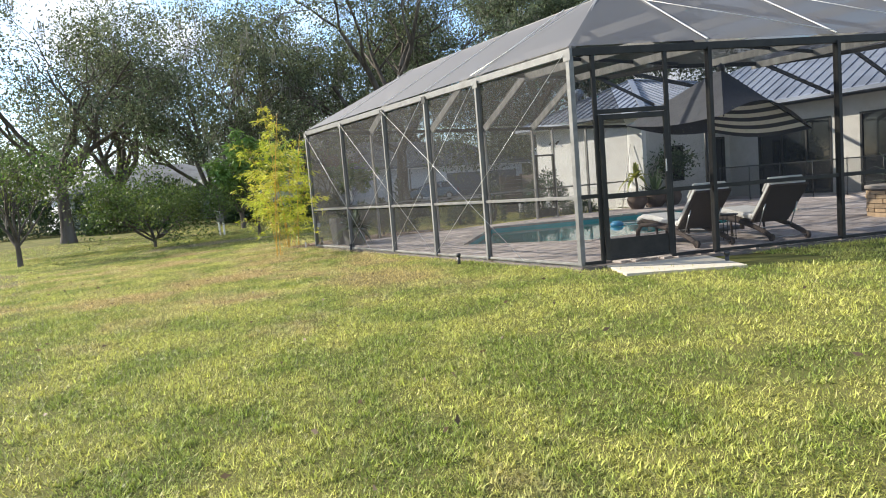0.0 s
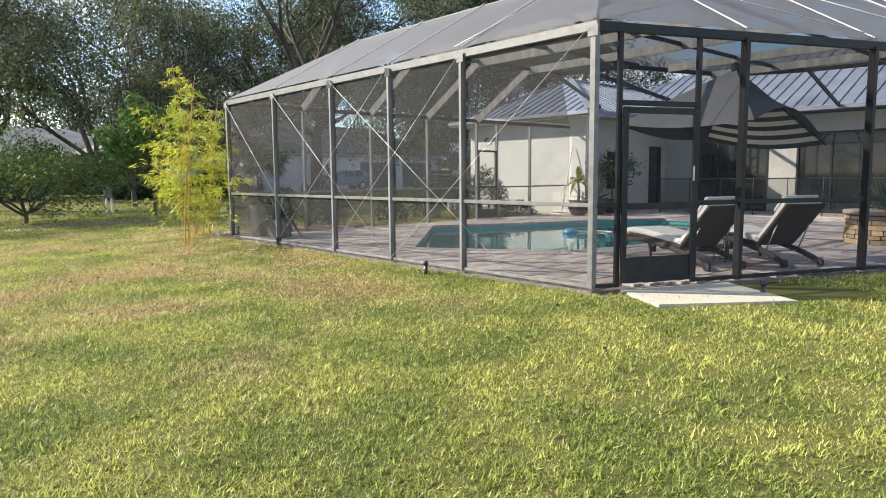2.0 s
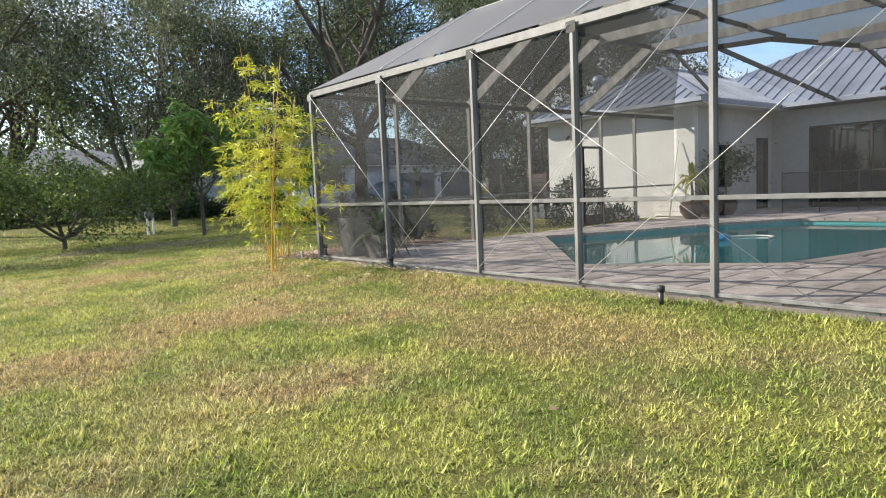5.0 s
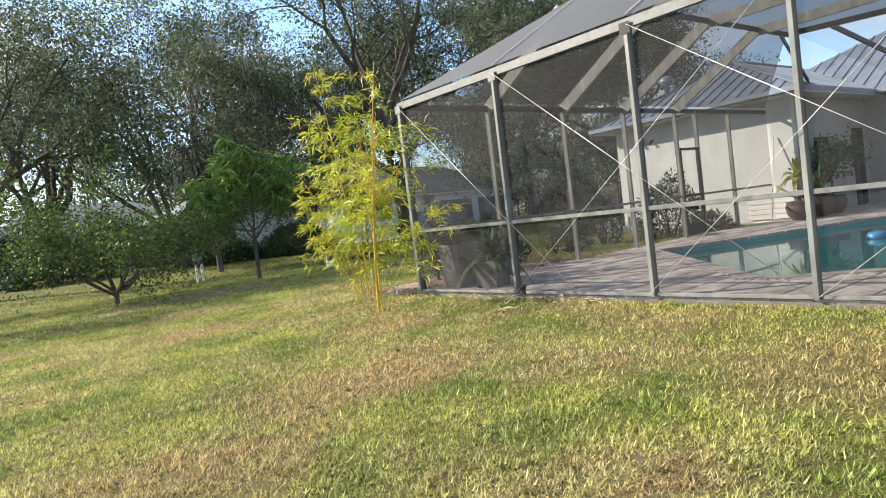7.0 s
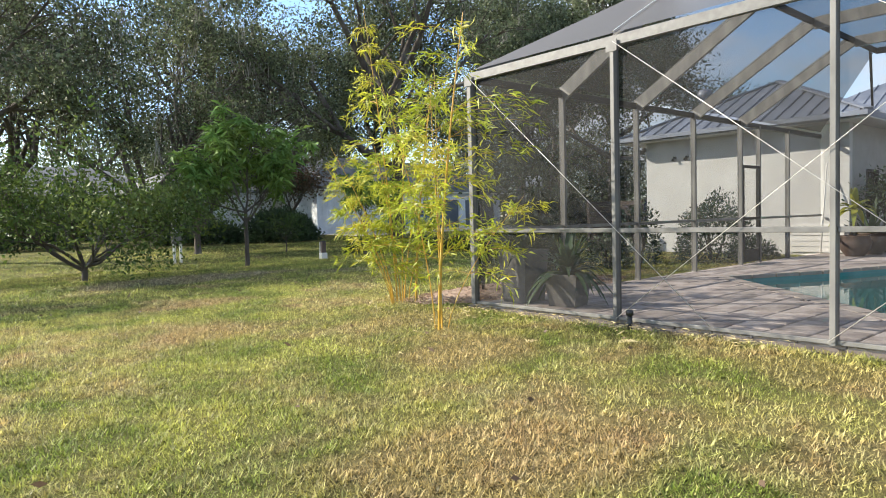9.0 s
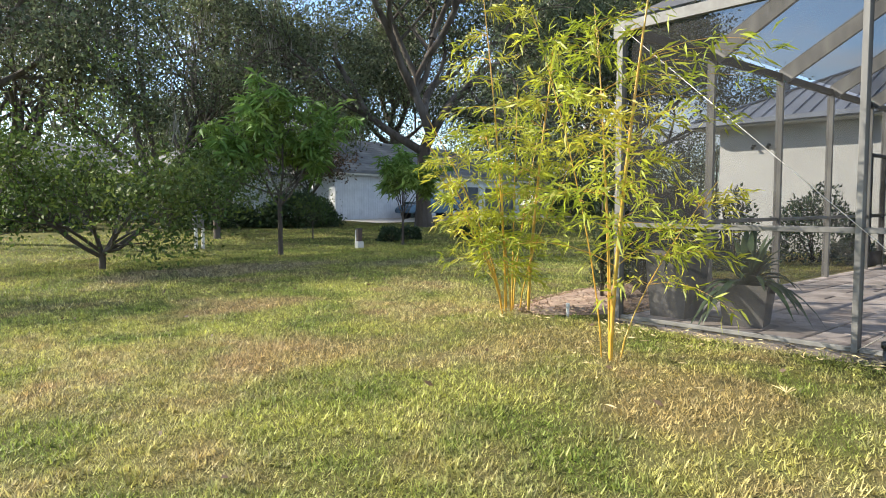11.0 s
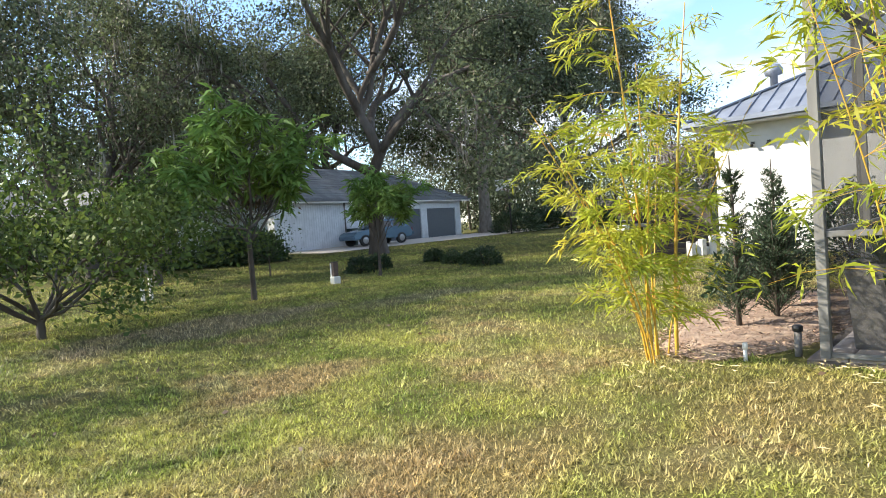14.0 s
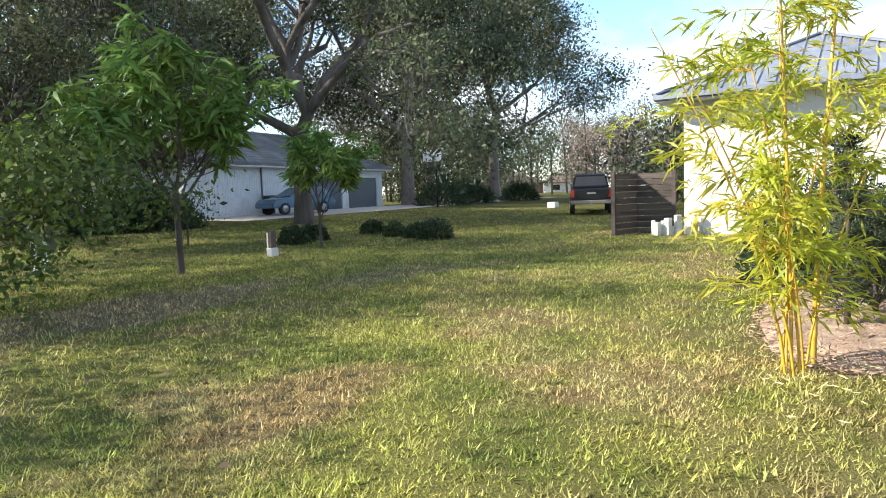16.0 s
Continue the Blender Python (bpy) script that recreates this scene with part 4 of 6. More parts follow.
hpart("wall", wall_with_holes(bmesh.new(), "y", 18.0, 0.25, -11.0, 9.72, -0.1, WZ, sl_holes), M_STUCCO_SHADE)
hpart("wall", nb(26.0, 26.2, -11.0, 15.3, -0.1, WZ), M_STUCCO)
hpart("wall", nb(18.26, 26.0, -11.0, -10.8, -0.1, WZ), M_STUCCO)
# panel of lap boards below the wing corner
for k in range(5):
    hpart("lap_board", nb(12.66 - 0.004 * (k % 2), 12.695, 9.6, 10.9, 0.02 + 0.15 * k, 0.155 + 0.15 * k), M_TRIMWHITE)


def window(name, x0, x1, z0, z1, axis, c, mullions=1, transom=None):
    """Frame, glass and bars set in an opening; returns the frame."""
    w = bmesh.new()
    t = 0.07

    def bar(a0, a1, s0, s1, d0=-0.02, d1=0.09):
        if axis == "x":
            box(w, a0, a1, c + d0, c + d1, s0, s1)
        else:
            box(w, c + d0, c + d1, a0, a1, s0, s1)
    bar(x0, x0 + t, z0, z1); bar(x1 - t, x1, z0, z1); bar(x0 + t, x1 - t, z1 - t, z1); bar(x0 + t, x1 - t, z0, z0 + t)
    for k in range(mullions):
        m = x0 + (x1 - x0) * (k + 1) / (mullions + 1)
        bar(m - 0.03, m + 0.03, z0 + t, z1 - t, 0.0, 0.08)
    fr = hpart(name, w, M_BRONZE_SHADED)
    edges = [x0 + t] + [x0 + (x1 - x0) * (k + 1) / (mullions + 1) for k in range(mullions)] + [x1 - t]
    for p, q in zip(edges, edges[1:]):
        g = nb(p + 0.03, q - 0.03, c + 0.045, c + 0.055, z0 + t, z1 - t) if axis == "x" else nb(c + 0.045, c + 0.055, p + 0.03, q - 0.03, z0 + t, z1 - t)
        hpart("pane", g, M_DARKGLASS, parent=fr)
    return fr


window("window", 14.0, 15.0, 0.85, 2.2, "x", 9.5, 1)
window("door", 16.8, 17.65, 0.02, 2.45, "x", 9.5, 0)
window("sliding_door", 5.45, 8.25, 0.02, 2.75, "y", 18.0, 2)
window("sliding_door", 1.2, 4.5, 0.02, 2.75, "y", 18.0, 2)
window("sliding_door", -6.2, -0.4, 0.02, 2.75, "y", 18.0, 3)
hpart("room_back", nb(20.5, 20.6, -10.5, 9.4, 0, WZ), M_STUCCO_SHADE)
# roofs with standing seams
hpart("soffit", nb(12.1, 23.0, 8.9, 15.9, WZ + 0.004, WZ + 0.03), M_SOFFIT)
wing_roof = hpart("roof", hip_roof(bmesh.new(), 12.1, 26.0, 8.9, 15.9, 3.54, 1.65), M_METALROOF, "grey standing-seam metal roof")
main_roof = hpart("roof", hip_roof(bmesh.new(), 17.35, 29.0, -11.6, 15.0, 3.56, 2.95, along="y"), M_METALROOF)
hpart("gutter", nb(12.0, 12.1, 8.9, 15.9, 3.42, 3.54), M_METALROOF)
hpart("gutter", nb(17.25, 17.348, -11.6, 8.85, 3.42, 3.55), M_METALROOF)


def seams():
    for k in range(17):       # wing, facing the lawn
        y = 9.1 + 0.4 * k
        m = 3.5 - abs(y - 12.4)
        if m > 0.15:
            hpart("seam", beam(bmesh.new(), (12.1, y, 3.56), (12.1 + m, y, 3.56 + 1.65 * m / 3.5), 0.025, 0.04), M_METALROOF, parent=wing_roof)
    for k in range(26):       # wing, facing the pool
        x = 12.5 + 0.42 * k
        m = min(3.5, x - 12.1)
        hpart("seam", beam(bmesh.new(), (x, 8.9, 3.56), (x, 8.9 + m, 3.56 + 1.65 * m / 3.5), 0.025, 0.04), M_METALROOF, parent=wing_roof)
    for k in range(52):       # main roof, facing the pool
        y = -11.3 + 0.45 * k
        m = min(5.82, y + 11.6, 15.0 - y)
        hpart("seam", beam(bmesh.new(), (17.35, y, 3.58), (17.35 + m, y, 3.58 + 2.95 * m / 5.825), 0.025, 0.045), M_METALROOF, parent=main_roof)
    for a, b in (((12.1, 8.9, 3.57), (15.6, 12.4, 5.21)), ((12.1, 15.9, 3.57), (15.6, 12.4, 5.21)), ((15.6, 12.4, 5.21), (20, 12.4, 5.21))):
        hpart("ridge_cap", beam(bmesh.new(), a, b, 0.22, 0.05), M_METALROOF, parent=wing_roof)


seams()
vent = hpart("roof_vent", lathe(bmesh.new(), [(0.10, 4.2), (0.10, 4.75), (0.22, 4.78), (0.25, 4.92), (0.17, 5.05), (0.03, 5.1)], 16, 14.2, 14.1), M_METALROOF)


# ---- trees and plants ----
def grow(rng, p, d, length, r, depth, out, ends, spread=0.62, up=0.12, kids=(3, 4), wob=0.16, inner=0):
    pts, rad = [p], [r]
    n = 4
    q, dd = p.copy(), d.copy()
    for i in range(n):
        dd = dd + rng.normal(size=3) * wob
        dd[2] += up if depth > 1 or not inner else -0.10
        dd /= np.linalg.norm(dd)
        q = q + dd * length / n
        pts.append(q.copy())
        rad.append(r * (1 - 0.45 * (i + 1) / n))
    out.append((np.array(pts), np.array(rad)))
    if depth == 0:
        ends.append((pts[-1], dd))
        ends.append((pts[-3], dd))
        return
    if inner and depth <= inner:
        ends.append((pts[2], dd))
        ends.append((pts[4], dd))
    for k in range(int(rng.integers(kids[0], kids[1] + 1))):
        i = int(rng.integers(2, n + 1))
        v = rng.normal(size=3)
        v -= dd * v.dot(dd)
        v /= np.linalg.norm(v)
        nd = dd * math.cos(spread) + v * math.sin(spread) * rng.uniform(0.7, 1.25)
        grow(rng, pts[i], nd / np.linalg.norm(nd), length * rng.uniform(0.62, 0.85), rad[i] * 0.66, depth - 1, out, ends, spread, up, kids, wob, inner)


def branch_mesh(name, branches, mat, parent, sides=6, label=""):
    V, F, o = [], [], 0
    for pts, rad in branches:
        n = len(pts)
        t = np.gradient(pts, axis=0)
        t /= np.maximum(1e-6, np.linalg.norm(t, axis=1, keepdims=True))
        ref = np.array([0.31, 0.77, 0.2]) if abs(t[0][2]) > 0.8 else np.array([0.1, 0.2, 1.0])
        a = np.cross(t, ref)
        a /= np.maximum(1e-6, np.linalg.norm(a, axis=1, keepdims=True))
        b = np.cross(t, a)
        s = sides if rad[0] > 0.03 else 3
        ang = np.arange(s) * 2 * np.pi / s
        ring = pts[:, None, :] + (a[:, None, :] * np.cos(ang)[None, :, None] + b[:, None, :] * np.sin(ang)[None, :, None]) * rad[:, None, None]
        V.append(ring.reshape(-1, 3))
        for i in range(n - 1):
            for k in range(s):
                F.append((o + i * s + k, o + i * s + (k + 1) % s, o + (i + 1) * s + (k + 1) % s, o + (i + 1) * s + k))
        o += n * s
    return mesh_np(name, np.concatenate(V), F, mat, parent, smooth=True, label=label)


def make_tree(name, base, height, r, seed, leaf, leaf_len, n_leaf, bark=None, fork=0.28, limbs=5, depth=3, crown=1.0, lean=(0, 0), moss=0, clump=0.9, label="", category="tree", group="", aspect=0.45, spread=0.62, open_angle=0.55, up=0.12, leader=False, whorl=False, fill=1.0, inner=0, kids=(3, 4)):
    rng = np.random.default_rng(seed)
    tree = empty(name, base)
    out, ends = [], []
    fz = height * fork
    k = 7
    trunk = np.array([[lean[0] * fz * (i / (k - 1)) ** 1.4 + 0.04 * r * rng.normal(), lean[1] * fz * (i / (k - 1)) ** 1.4, -0.25 + (fz + 0.25) * i / (k - 1)] for i in range(k)])
    rad = r * (1.0 - 0.22 * np.linspace(0, 1, k))
    rad[0] *= 1.45
    rad[1] *= 1.12
    out.append((trunk, rad))
    if leader:
        # the trunk goes on upwards and sheds limbs all the way
        k2 = 7
        up_pts = np.array([trunk[-1] + np.array([0.8 * r * math.sin(1.1 * i + seed), 0.8 * r * math.cos(1.3 * i + seed), (height * 0.62 - fz) * i / (k2 - 1)]) * (1 if i else 0) for i in range(k2)])
        up_pts[0] = trunk[-1]
        out.append((up_pts, np.linspace(rad[-1] * 0.95, r * 0.22, k2)))
        spots = [up_pts[min(k2 - 1, int(i * k2 / limbs))] for i in range(limbs)]
    else:
        spots = [trunk[-1 - (i % 2)] for i in range(limbs)]
    L = (height - fz) * (0.27 if leader else 0.36)
    for i in range(limbs):
        a = 2.4 * i + rng.uniform(-0.4, 0.4)
        t = i / max(1, limbs - 1)
        el = open_angle * ((1.5 - 0.95 * t) if leader else rng.uniform(0.55, 1.35)) * rng.uniform(0.85, 1.15)
        d = np.array([math.cos(a) * math.sin(el), math.sin(a) * math.sin(el), math.cos(el)])
        grow(rng, spots[i], d, L * rng.uniform(0.85, 1.15) * crown * ((1.15 - 0.45 * t) if leader else 1.0), r * rng.uniform(0.40, 0.58), depth, out, ends, spread=spread, up=up, kids=kids, inner=inner)
    branch_mesh("trunk", out, bark or M_BARK, tree, 8)
    e = np.array([q for q, _ in ends])
    dirs = np.array([w for _, w in ends])
    if inner:
        # the leaves stand in large masses with open gaps between them
        mass = np.array([noise.noise(Vector(q) * 0.42 + Vector((seed * 3.7, 0, 0))) for q in e]) + 0.18 * rng.normal(size=len(e))
        keep = np.argsort(-mass)[:max(6, int(len(e) * fill))]
    else:
        keep = rng.permutation(len(e))[:max(6, int(len(e) * fill))]
    size = rng.uniform(0.55, 1.25, len(keep))
    pick = rng.choice(len(keep), n_leaf, p=size ** 2 / np.sum(size ** 2))
    idx = keep[pick]
    if whorl:
        # long leaves hang in rosettes from the twig ends
        at = e[idx] + rng.normal(size=(n_leaf, 3)) * 0.05
        w = rng.normal(size=(n_leaf, 3)) * np.array([1, 1, 0.45])
        w /= np.linalg.norm(w, axis=1, keepdims=True)
        way = w + np.array([0, 0, -0.45]) + 0.3 * dirs[idx]
    else:
        at = e[idx] + rng.normal(size=(n_leaf, 3)) * np.array([clump, clump, clump * 0.62]) * size[pick][:, None]
        way = unit(rng, n_leaf, -0.15) + 0.35 * dirs[idx]
    ln = leaf_len * rng.uniform(0.6, 1.3, n_leaf)
    leaf_mesh("crown", at, way, ln, ln * aspect, leaf, tree, rng, droop=0.2 if whorl else 0.0)
    if moss:
        j = rng.integers(0, len(e), moss)
        p = e[j] + rng.normal(size=(moss, 3)) * 0.4
        m = 9
        P = np.repeat(p, m, axis=0) + rng.normal(size=(moss * m, 3)) * np.array([0.13, 0.13, 0.15])
        ln = np.repeat(rng.uniform(0.6, 1.9, moss), m) * rng.uniform(0.5, 1.0, moss * m)
        moss_ob = leaf_mesh("hanging_moss", P, np.tile((0, 0, -1.0), (moss * m, 1)) + rng.normal(size=(moss * m, 3)) * 0.06, ln, 0.05, M_MOSS, tree, rng, label="grey hanging moss strands")
        tagged(moss_ob, kind="stuff")
    tagged(tree, label, category, group)
    return tree


def on_lawn(x, y):
    return (x, y, lawn_z(x, y))


# big live oaks
OAKLABEL = "tall dark live oak with hanging grey moss"
OAK = dict(leader=True, depth=3, spread=0.75, open_angle=0.78, up=0.05, fill=0.52, aspect=0.5, inner=2)
VASE = dict(depth=4, spread=0.68, open_angle=0.62, up=0.05, fill=0.40, aspect=0.5, inner=3, kids=(2, 4))
make_tree("oak_tree", on_lawn(-4.6, 34.0), 17.0, 0.36, 11, M_OAKLEAF, 0.17, 23000, moss=35, fork=0.22, limbs=6, label="tall slender live oak with an open crown", clump=0.50, **VASE)
make_tree("oak_tree", on_lawn(4.6, 37.2), 15.5, 0.33, 12, M_OAKLEAF, 0.18, 20000, moss=75, fork=0.13, limbs=5, label=OAKLABEL, clump=0.53, lean=(-0.30, 0), **VASE)
make_tree("oak_tree", on_lawn(6.6, 38.6), 16.0, 0.33, 13, M_OAKLEAF, 0.18, 20000, moss=65, fork=0.15, limbs=5, label=OAKLABEL, clump=0.53, lean=(0.2, 0), **VASE)
make_tree("oak_tree", on_lawn(15.2, 31.8), 15.0, 0.42, 14, M_OAKLEAF, 0.19, 44000, moss=45, fork=0.25, limbs=9, label="broad live oak with forking dark limbs", crown=2.05, clump=0.62, **OAK)
make_tree("oak_tree", on_lawn(-0.5, 46.0), 16.0, 0.42, 16, M_OAKLEAF, 0.20, 17000, moss=40, label=OAKLABEL, fork=0.2, limbs=6, clump=0.62, **VASE)
make_tree("oak_tree", on_lawn(11.5, 46.5), 18.0, 0.45, 17, M_OAKLEAF, 0.21, 19000, moss=20, label=OAKLABEL, limbs=9, crown=1.15, clump=0.69, **OAK)
make_tree("oak_tree", on_lawn(20.5, 52.0), 19.0, 0.5, 18, M_OAKLEAF, 0.22, 32000, label="dark live oak standing behind the neighbouring house", limbs=9, crown=1.15, clump=0.69, **OAK)
make_tree("oak_tree", on_lawn(34.8, 40.6), 23.0, 0.50, 19, M_OAKLEAF, 0.28, 54000, moss=85, label="live oak with pale trunk and hanging moss beside the drive", bark=M_BARK_PALE, limbs=10, fork=0.22, clump=0.81, **OAK)
make_tree("oak_tree", on_lawn(45.5, 46.0), 25.0, 0.46, 20, M_OAKLEAF_PALE, 0.27, 42000, moss=30, label="tall pale-leaved oak beside the drive", bark=M_BARK_PALE, limbs=9, fork=0.22, clump=0.81, **OAK)
make_tree("oak_tree", on_lawn(47.0, 40.0), 27.0, 0.52, 21, M_OAKLEAF_PALE, 0.28, 54000, moss=25, label="tall pale-leaved oak with an open crown", bark=M_BARK_PALE, limbs=10, fork=0.22, clump=0.88, crown=1.05, **OAK)
make_tree("oak_tree", on_lawn(28.0, 51.0), 20.0, 0.45, 22, M_OAKLEAF, 0.24, 38000, label="oak behind the neighbouring house", limbs=9, crown=1.1, clump=0.69, **OAK)
make_tree("maple_tree", on_lawn(12.5, 38.2), 5.5, 0.12, 24, M_BROWNLEAF, 0.18, 3500, label="small rusty-brown leaved tree by the neighbouring house", limbs=5, depth=2, clump=0.4)

# fruit trees on the lawn
make_tree("citrus_tree", on_lawn(-2.37, 21.05), 4.1, 0.08, 31, M_CITRUS, 0.11, 12000, fork=0.08, limbs=11, depth=2, label="spreading low citrus tree with many thin stems", clump=0.36, crown=1.15, open_angle=1.0, bark=M_BARK, up=0.05, aspect=0.5)
make_tree("mango_tree", on_lawn(2.0, 21.65), 4.3, 0.065, 32, M_MANGO, 0.34, 3300, whorl=True, fork=0.36, limbs=7, depth=2, label="young mango tree with drooping long leaves", clump=0.24, open_angle=0.75, aspect=0.2, crown=1.35, up=0.1)
make_tree("mango_tree", on_lawn(7.0, 22.95), 3.6, 0.05, 33, M_MANGO, 0.28, 3000, whorl=True, fork=0.26, limbs=6, depth=2, label="slim young mango tree with dense dark leaves", clump=0.26, open_angle=0.5, aspect=0.2, crown=1.05, up=0.2)
make_tree("citrus_tree", on_lawn(3.62, 29.65), 4.6, 0.14, 34, M_CITRUS, 0.16, 6500, fork=0.18, limbs=6, depth=2, label="rounded dark citrus tree with a short trunk", clump=0.45, open_angle=0.7, aspect=0.45)
make_tree("citrus_tree", on_lawn(-6.92, 19.4), 5.2, 0.10, 35, M_CITRUS, 0.13, 3800, fork=0.16, limbs=7, depth=2, label="tall leafy citrus tree at the lawn's edge", clump=0.5, open_angle=0.6, aspect=0.45)
make_tree("young_tree", on_lawn(6.4, 27.6), 2.2, 0.03, 37, M_CITRUS, 0.09, 700, fork=0.3, limbs=6, depth=1, label="thin young tree with sparse small leaves", clump=0.25, open_angle=0.8)


def shrub(name, base, rx, ry, rz, n, ln, mat, seed, label, category="shrub", group="", aspect=0.5, stems=7, lift=0.0):
    """A leafy shrub: stems and leaves in an uneven dome."""
    rng = np.random.default_rng(seed)
    ob = empty(name, base)
    bm = bmesh.new()
    for k in range(stems):
        a = rng.uniform(0, 6.28)
        q = rng.uniform(0.2, 0.75)
        tube(bm, [(0.05 * math.cos(a), 0.05 * math.sin(a), -0.05), (rx * q * 0.5 * math.cos(a), ry * q * 0.5 * math.sin(a), rz * 0.5), (rx * q * math.cos(a), ry * q * math.sin(a), rz * 1.3)], [0.025, 0.018, 0.006], 5)
    part("stem", bm, M_BARK, ob)
    d = unit(rng, n)
    d[:, 2] = np.abs(d[:, 2]) * 1.0
    bumps = np.array([1 + 0.28 * noise.noise(Vector(v) * 2.3 + Vector((seed, 0, 0))) for v in d])
    rr = rng.uniform(0.35, 1.0, n) ** 0.45 * bumps
    at = d * rr[:, None] * np.array([rx, ry, rz * 1.6]) + np.array([0, 0, lift])
    way = d + rng.normal(size=(n, 3)) * 0.6
    L = ln * rng.uniform(0.6, 1.3, n)
    leaf_mesh("foliage", at, way, L, L * aspect, mat, ob, rng)
    return tagged(ob, label, category, group)


# row of low shrubs and the dark hedge by the neighbour
for k, (x, y, s) in enumerate(((10.2, 21.6, 0.85), (10.75, 22.6, 0.62), (11.2, 23.8, 0.6), (11.9, 25.3, 0.66), (9.2, 25.4, 0.75), (8.0, 25.0, 0.75))):
    shrub("shrub", on_lawn(x, y), 0.62 * s, 0.62 * s, 0.42 * s, 1500, 0.09, M_SHRUB, 50 + k, "low rounded dark green lawn shrub", group="row of low shrubs")
shrub("hedge_bush", on_lawn(10.2, 35.4), 2.1, 1.6, 1.05, 9000, 0.16, M_SHRUB, 61, "large dense dark rounded hedge bush", "bush")
shrub("hedge_bush", on_lawn(6.6, 37.0), 2.4, 1.5, 0.75, 7000, 0.16, M_SHRUB, 62, "long dark hedge bush in the shade", "bush")
shrub("hedge_bush", on_lawn(-1.0, 39.5), 2.6, 1.6, 1.0, 7000, 0.18, M_SHRUB, 63, "dark hedge bush under the oaks", "bush")
for k, (x, y, w, h) in enumerate(((-6.5, 46.0, 2.6, 2.0), (-1.5, 49.5, 2.8, 2.3), (3.2, 47.5, 2.4, 2.1), (8.0, 43.5, 2.2, 1.5), (-12.5, 47.0, 2.8, 2.0))):
    shrub("understory_bush", on_lawn(x, y), w, 1.6, h, 3600, 0.24, M_SHRUB, 160 + k, "tall dark bush in the shade of the oaks", "bush", "bushes under the oaks", stems=9)
for k, (x, y, s) in enumerate(((34.0, 37.0, 1.7), (38.5, 37.2, 1.4), (44.0, 36.0, 1.3), (30.5, 46.0, 1.2))):
    shrub("sago_palm", on_lawn(x, y), 1.1 * s, 1.1 * s, 0.6 * s, 1800, 0.55, M_SHRUB, 70 + k, "dark spiky sago palm clump by the drive", "shrub", "sago palms", aspect=0.12)

# shrubs outside the side wall and at the bed
shrub("shrub", (9.7, 11.6, lawn_z(9.7, 11.6)), 1.0, 0.95, 1.0, 4800, 0.085, M_CYPRESS, 81, "rounded olive-green shrub against the white wall")
shrub("shrub", (8.0, 12.6, lawn_z(8.0, 12.6)), 0.5, 0.5, 1.0, 800, 0.11, M_CYPRESS, 82, "thin upright shrub with sparse leaves", stems=9)
shrub("shrub", (6.4, 12.4, lawn_z(6.4, 12.4)), 0.5, 0.5, 0.5, 1100, 0.09, M_SHRUB, 83, "small dark shrub in the bed")
shrub("shrub", (3.8, 12.0, lawn_z(3.8, 12.0)), 0.5, 0.5, 0.45, 900, 0.09, M_SHRUB, 84, "low dark shrub in the bed")
shrub("shrub", (11.2, 11.3, lawn_z(11.2, 11.3)), 0.7, 0.6, 0.3, 1100, 0.09, M_SHRUB, 85, "low spreading green shrub at the wall foot")


def juniper(base, h, w, n, seed, label):
    """A columnar juniper of upswept feathery sprays."""
    rng = np.random.default_rng(seed)
    ob = empty("juniper", base)
    part("stem", tube(bmesh.new(), [(0, 0, -0.08), (0.02, 0, h * 0.5), (0, 0.01, h * 0.95)], [0.03, 0.02, 0.006], 6), M_BARK, ob)
    br, at, way = [], [], []
    for k in range(n):
        t = rng.uniform(0.05, 0.97)
        a = rng.uniform(0, 6.28)
        ln = w * (1.05 - t) ** 0.6 * rng.uniform(0.5, 1.05) + 0.05
        el = rng.uniform(0.5, 1.1)
        d = np.array([math.cos(a) * math.cos(el), math.sin(a) * math.cos(el), math.sin(el)])
        p = np.array([0, 0, h * t * 0.88])
        q = p + d * ln * 1.25
        br.append((np.array([p, (p + q) / 2, q]), np.array([0.006, 0.004, 0.002])))
        m = 44
        s = rng.uniform(0.15, 1.0, m)[:, None]
        at.append(p + (q - p) * s + rng.normal(size=(m, 3)) * 0.012)
        way.append(np.tile(d, (m, 1)) + rng.normal(size=(m, 3)) * 0.55)
    tagged(branch_mesh("twig", br, M_BARK, ob, 4), kind="stuff")
    at, way = np.concatenate(at), np.concatenate(way)
    L = rng.uniform(0.025, 0.055, len(at))
    leaf_mesh("foliage", at, way, L, L * 0.24, M_CYPRESS, ob, rng)
    return tagged(ob, label, "shrub", "junipers by the enclosure")


juniper((1.18, 11.2, lawn_z(1.18, 11.2)), 1.95, 0.24, 95, 91, "feathery upright juniper in the mulch bed")
juniper((1.84, 11.0, lawn_z(1.84, 11.0)), 1.2, 0.50, 200, 92, "dense dark juniper beside the enclosure")
juniper((2.6, 11.15, lawn_z(2.6, 11.2)), 1.3, 0.45, 170, 93, "dense dark juniper beside the enclosure")
juniper((3.4, 11.4, lawn_z(3.4, 11.4)), 2.0, 0.30, 110, 94, "feathery upright juniper by the side wall")


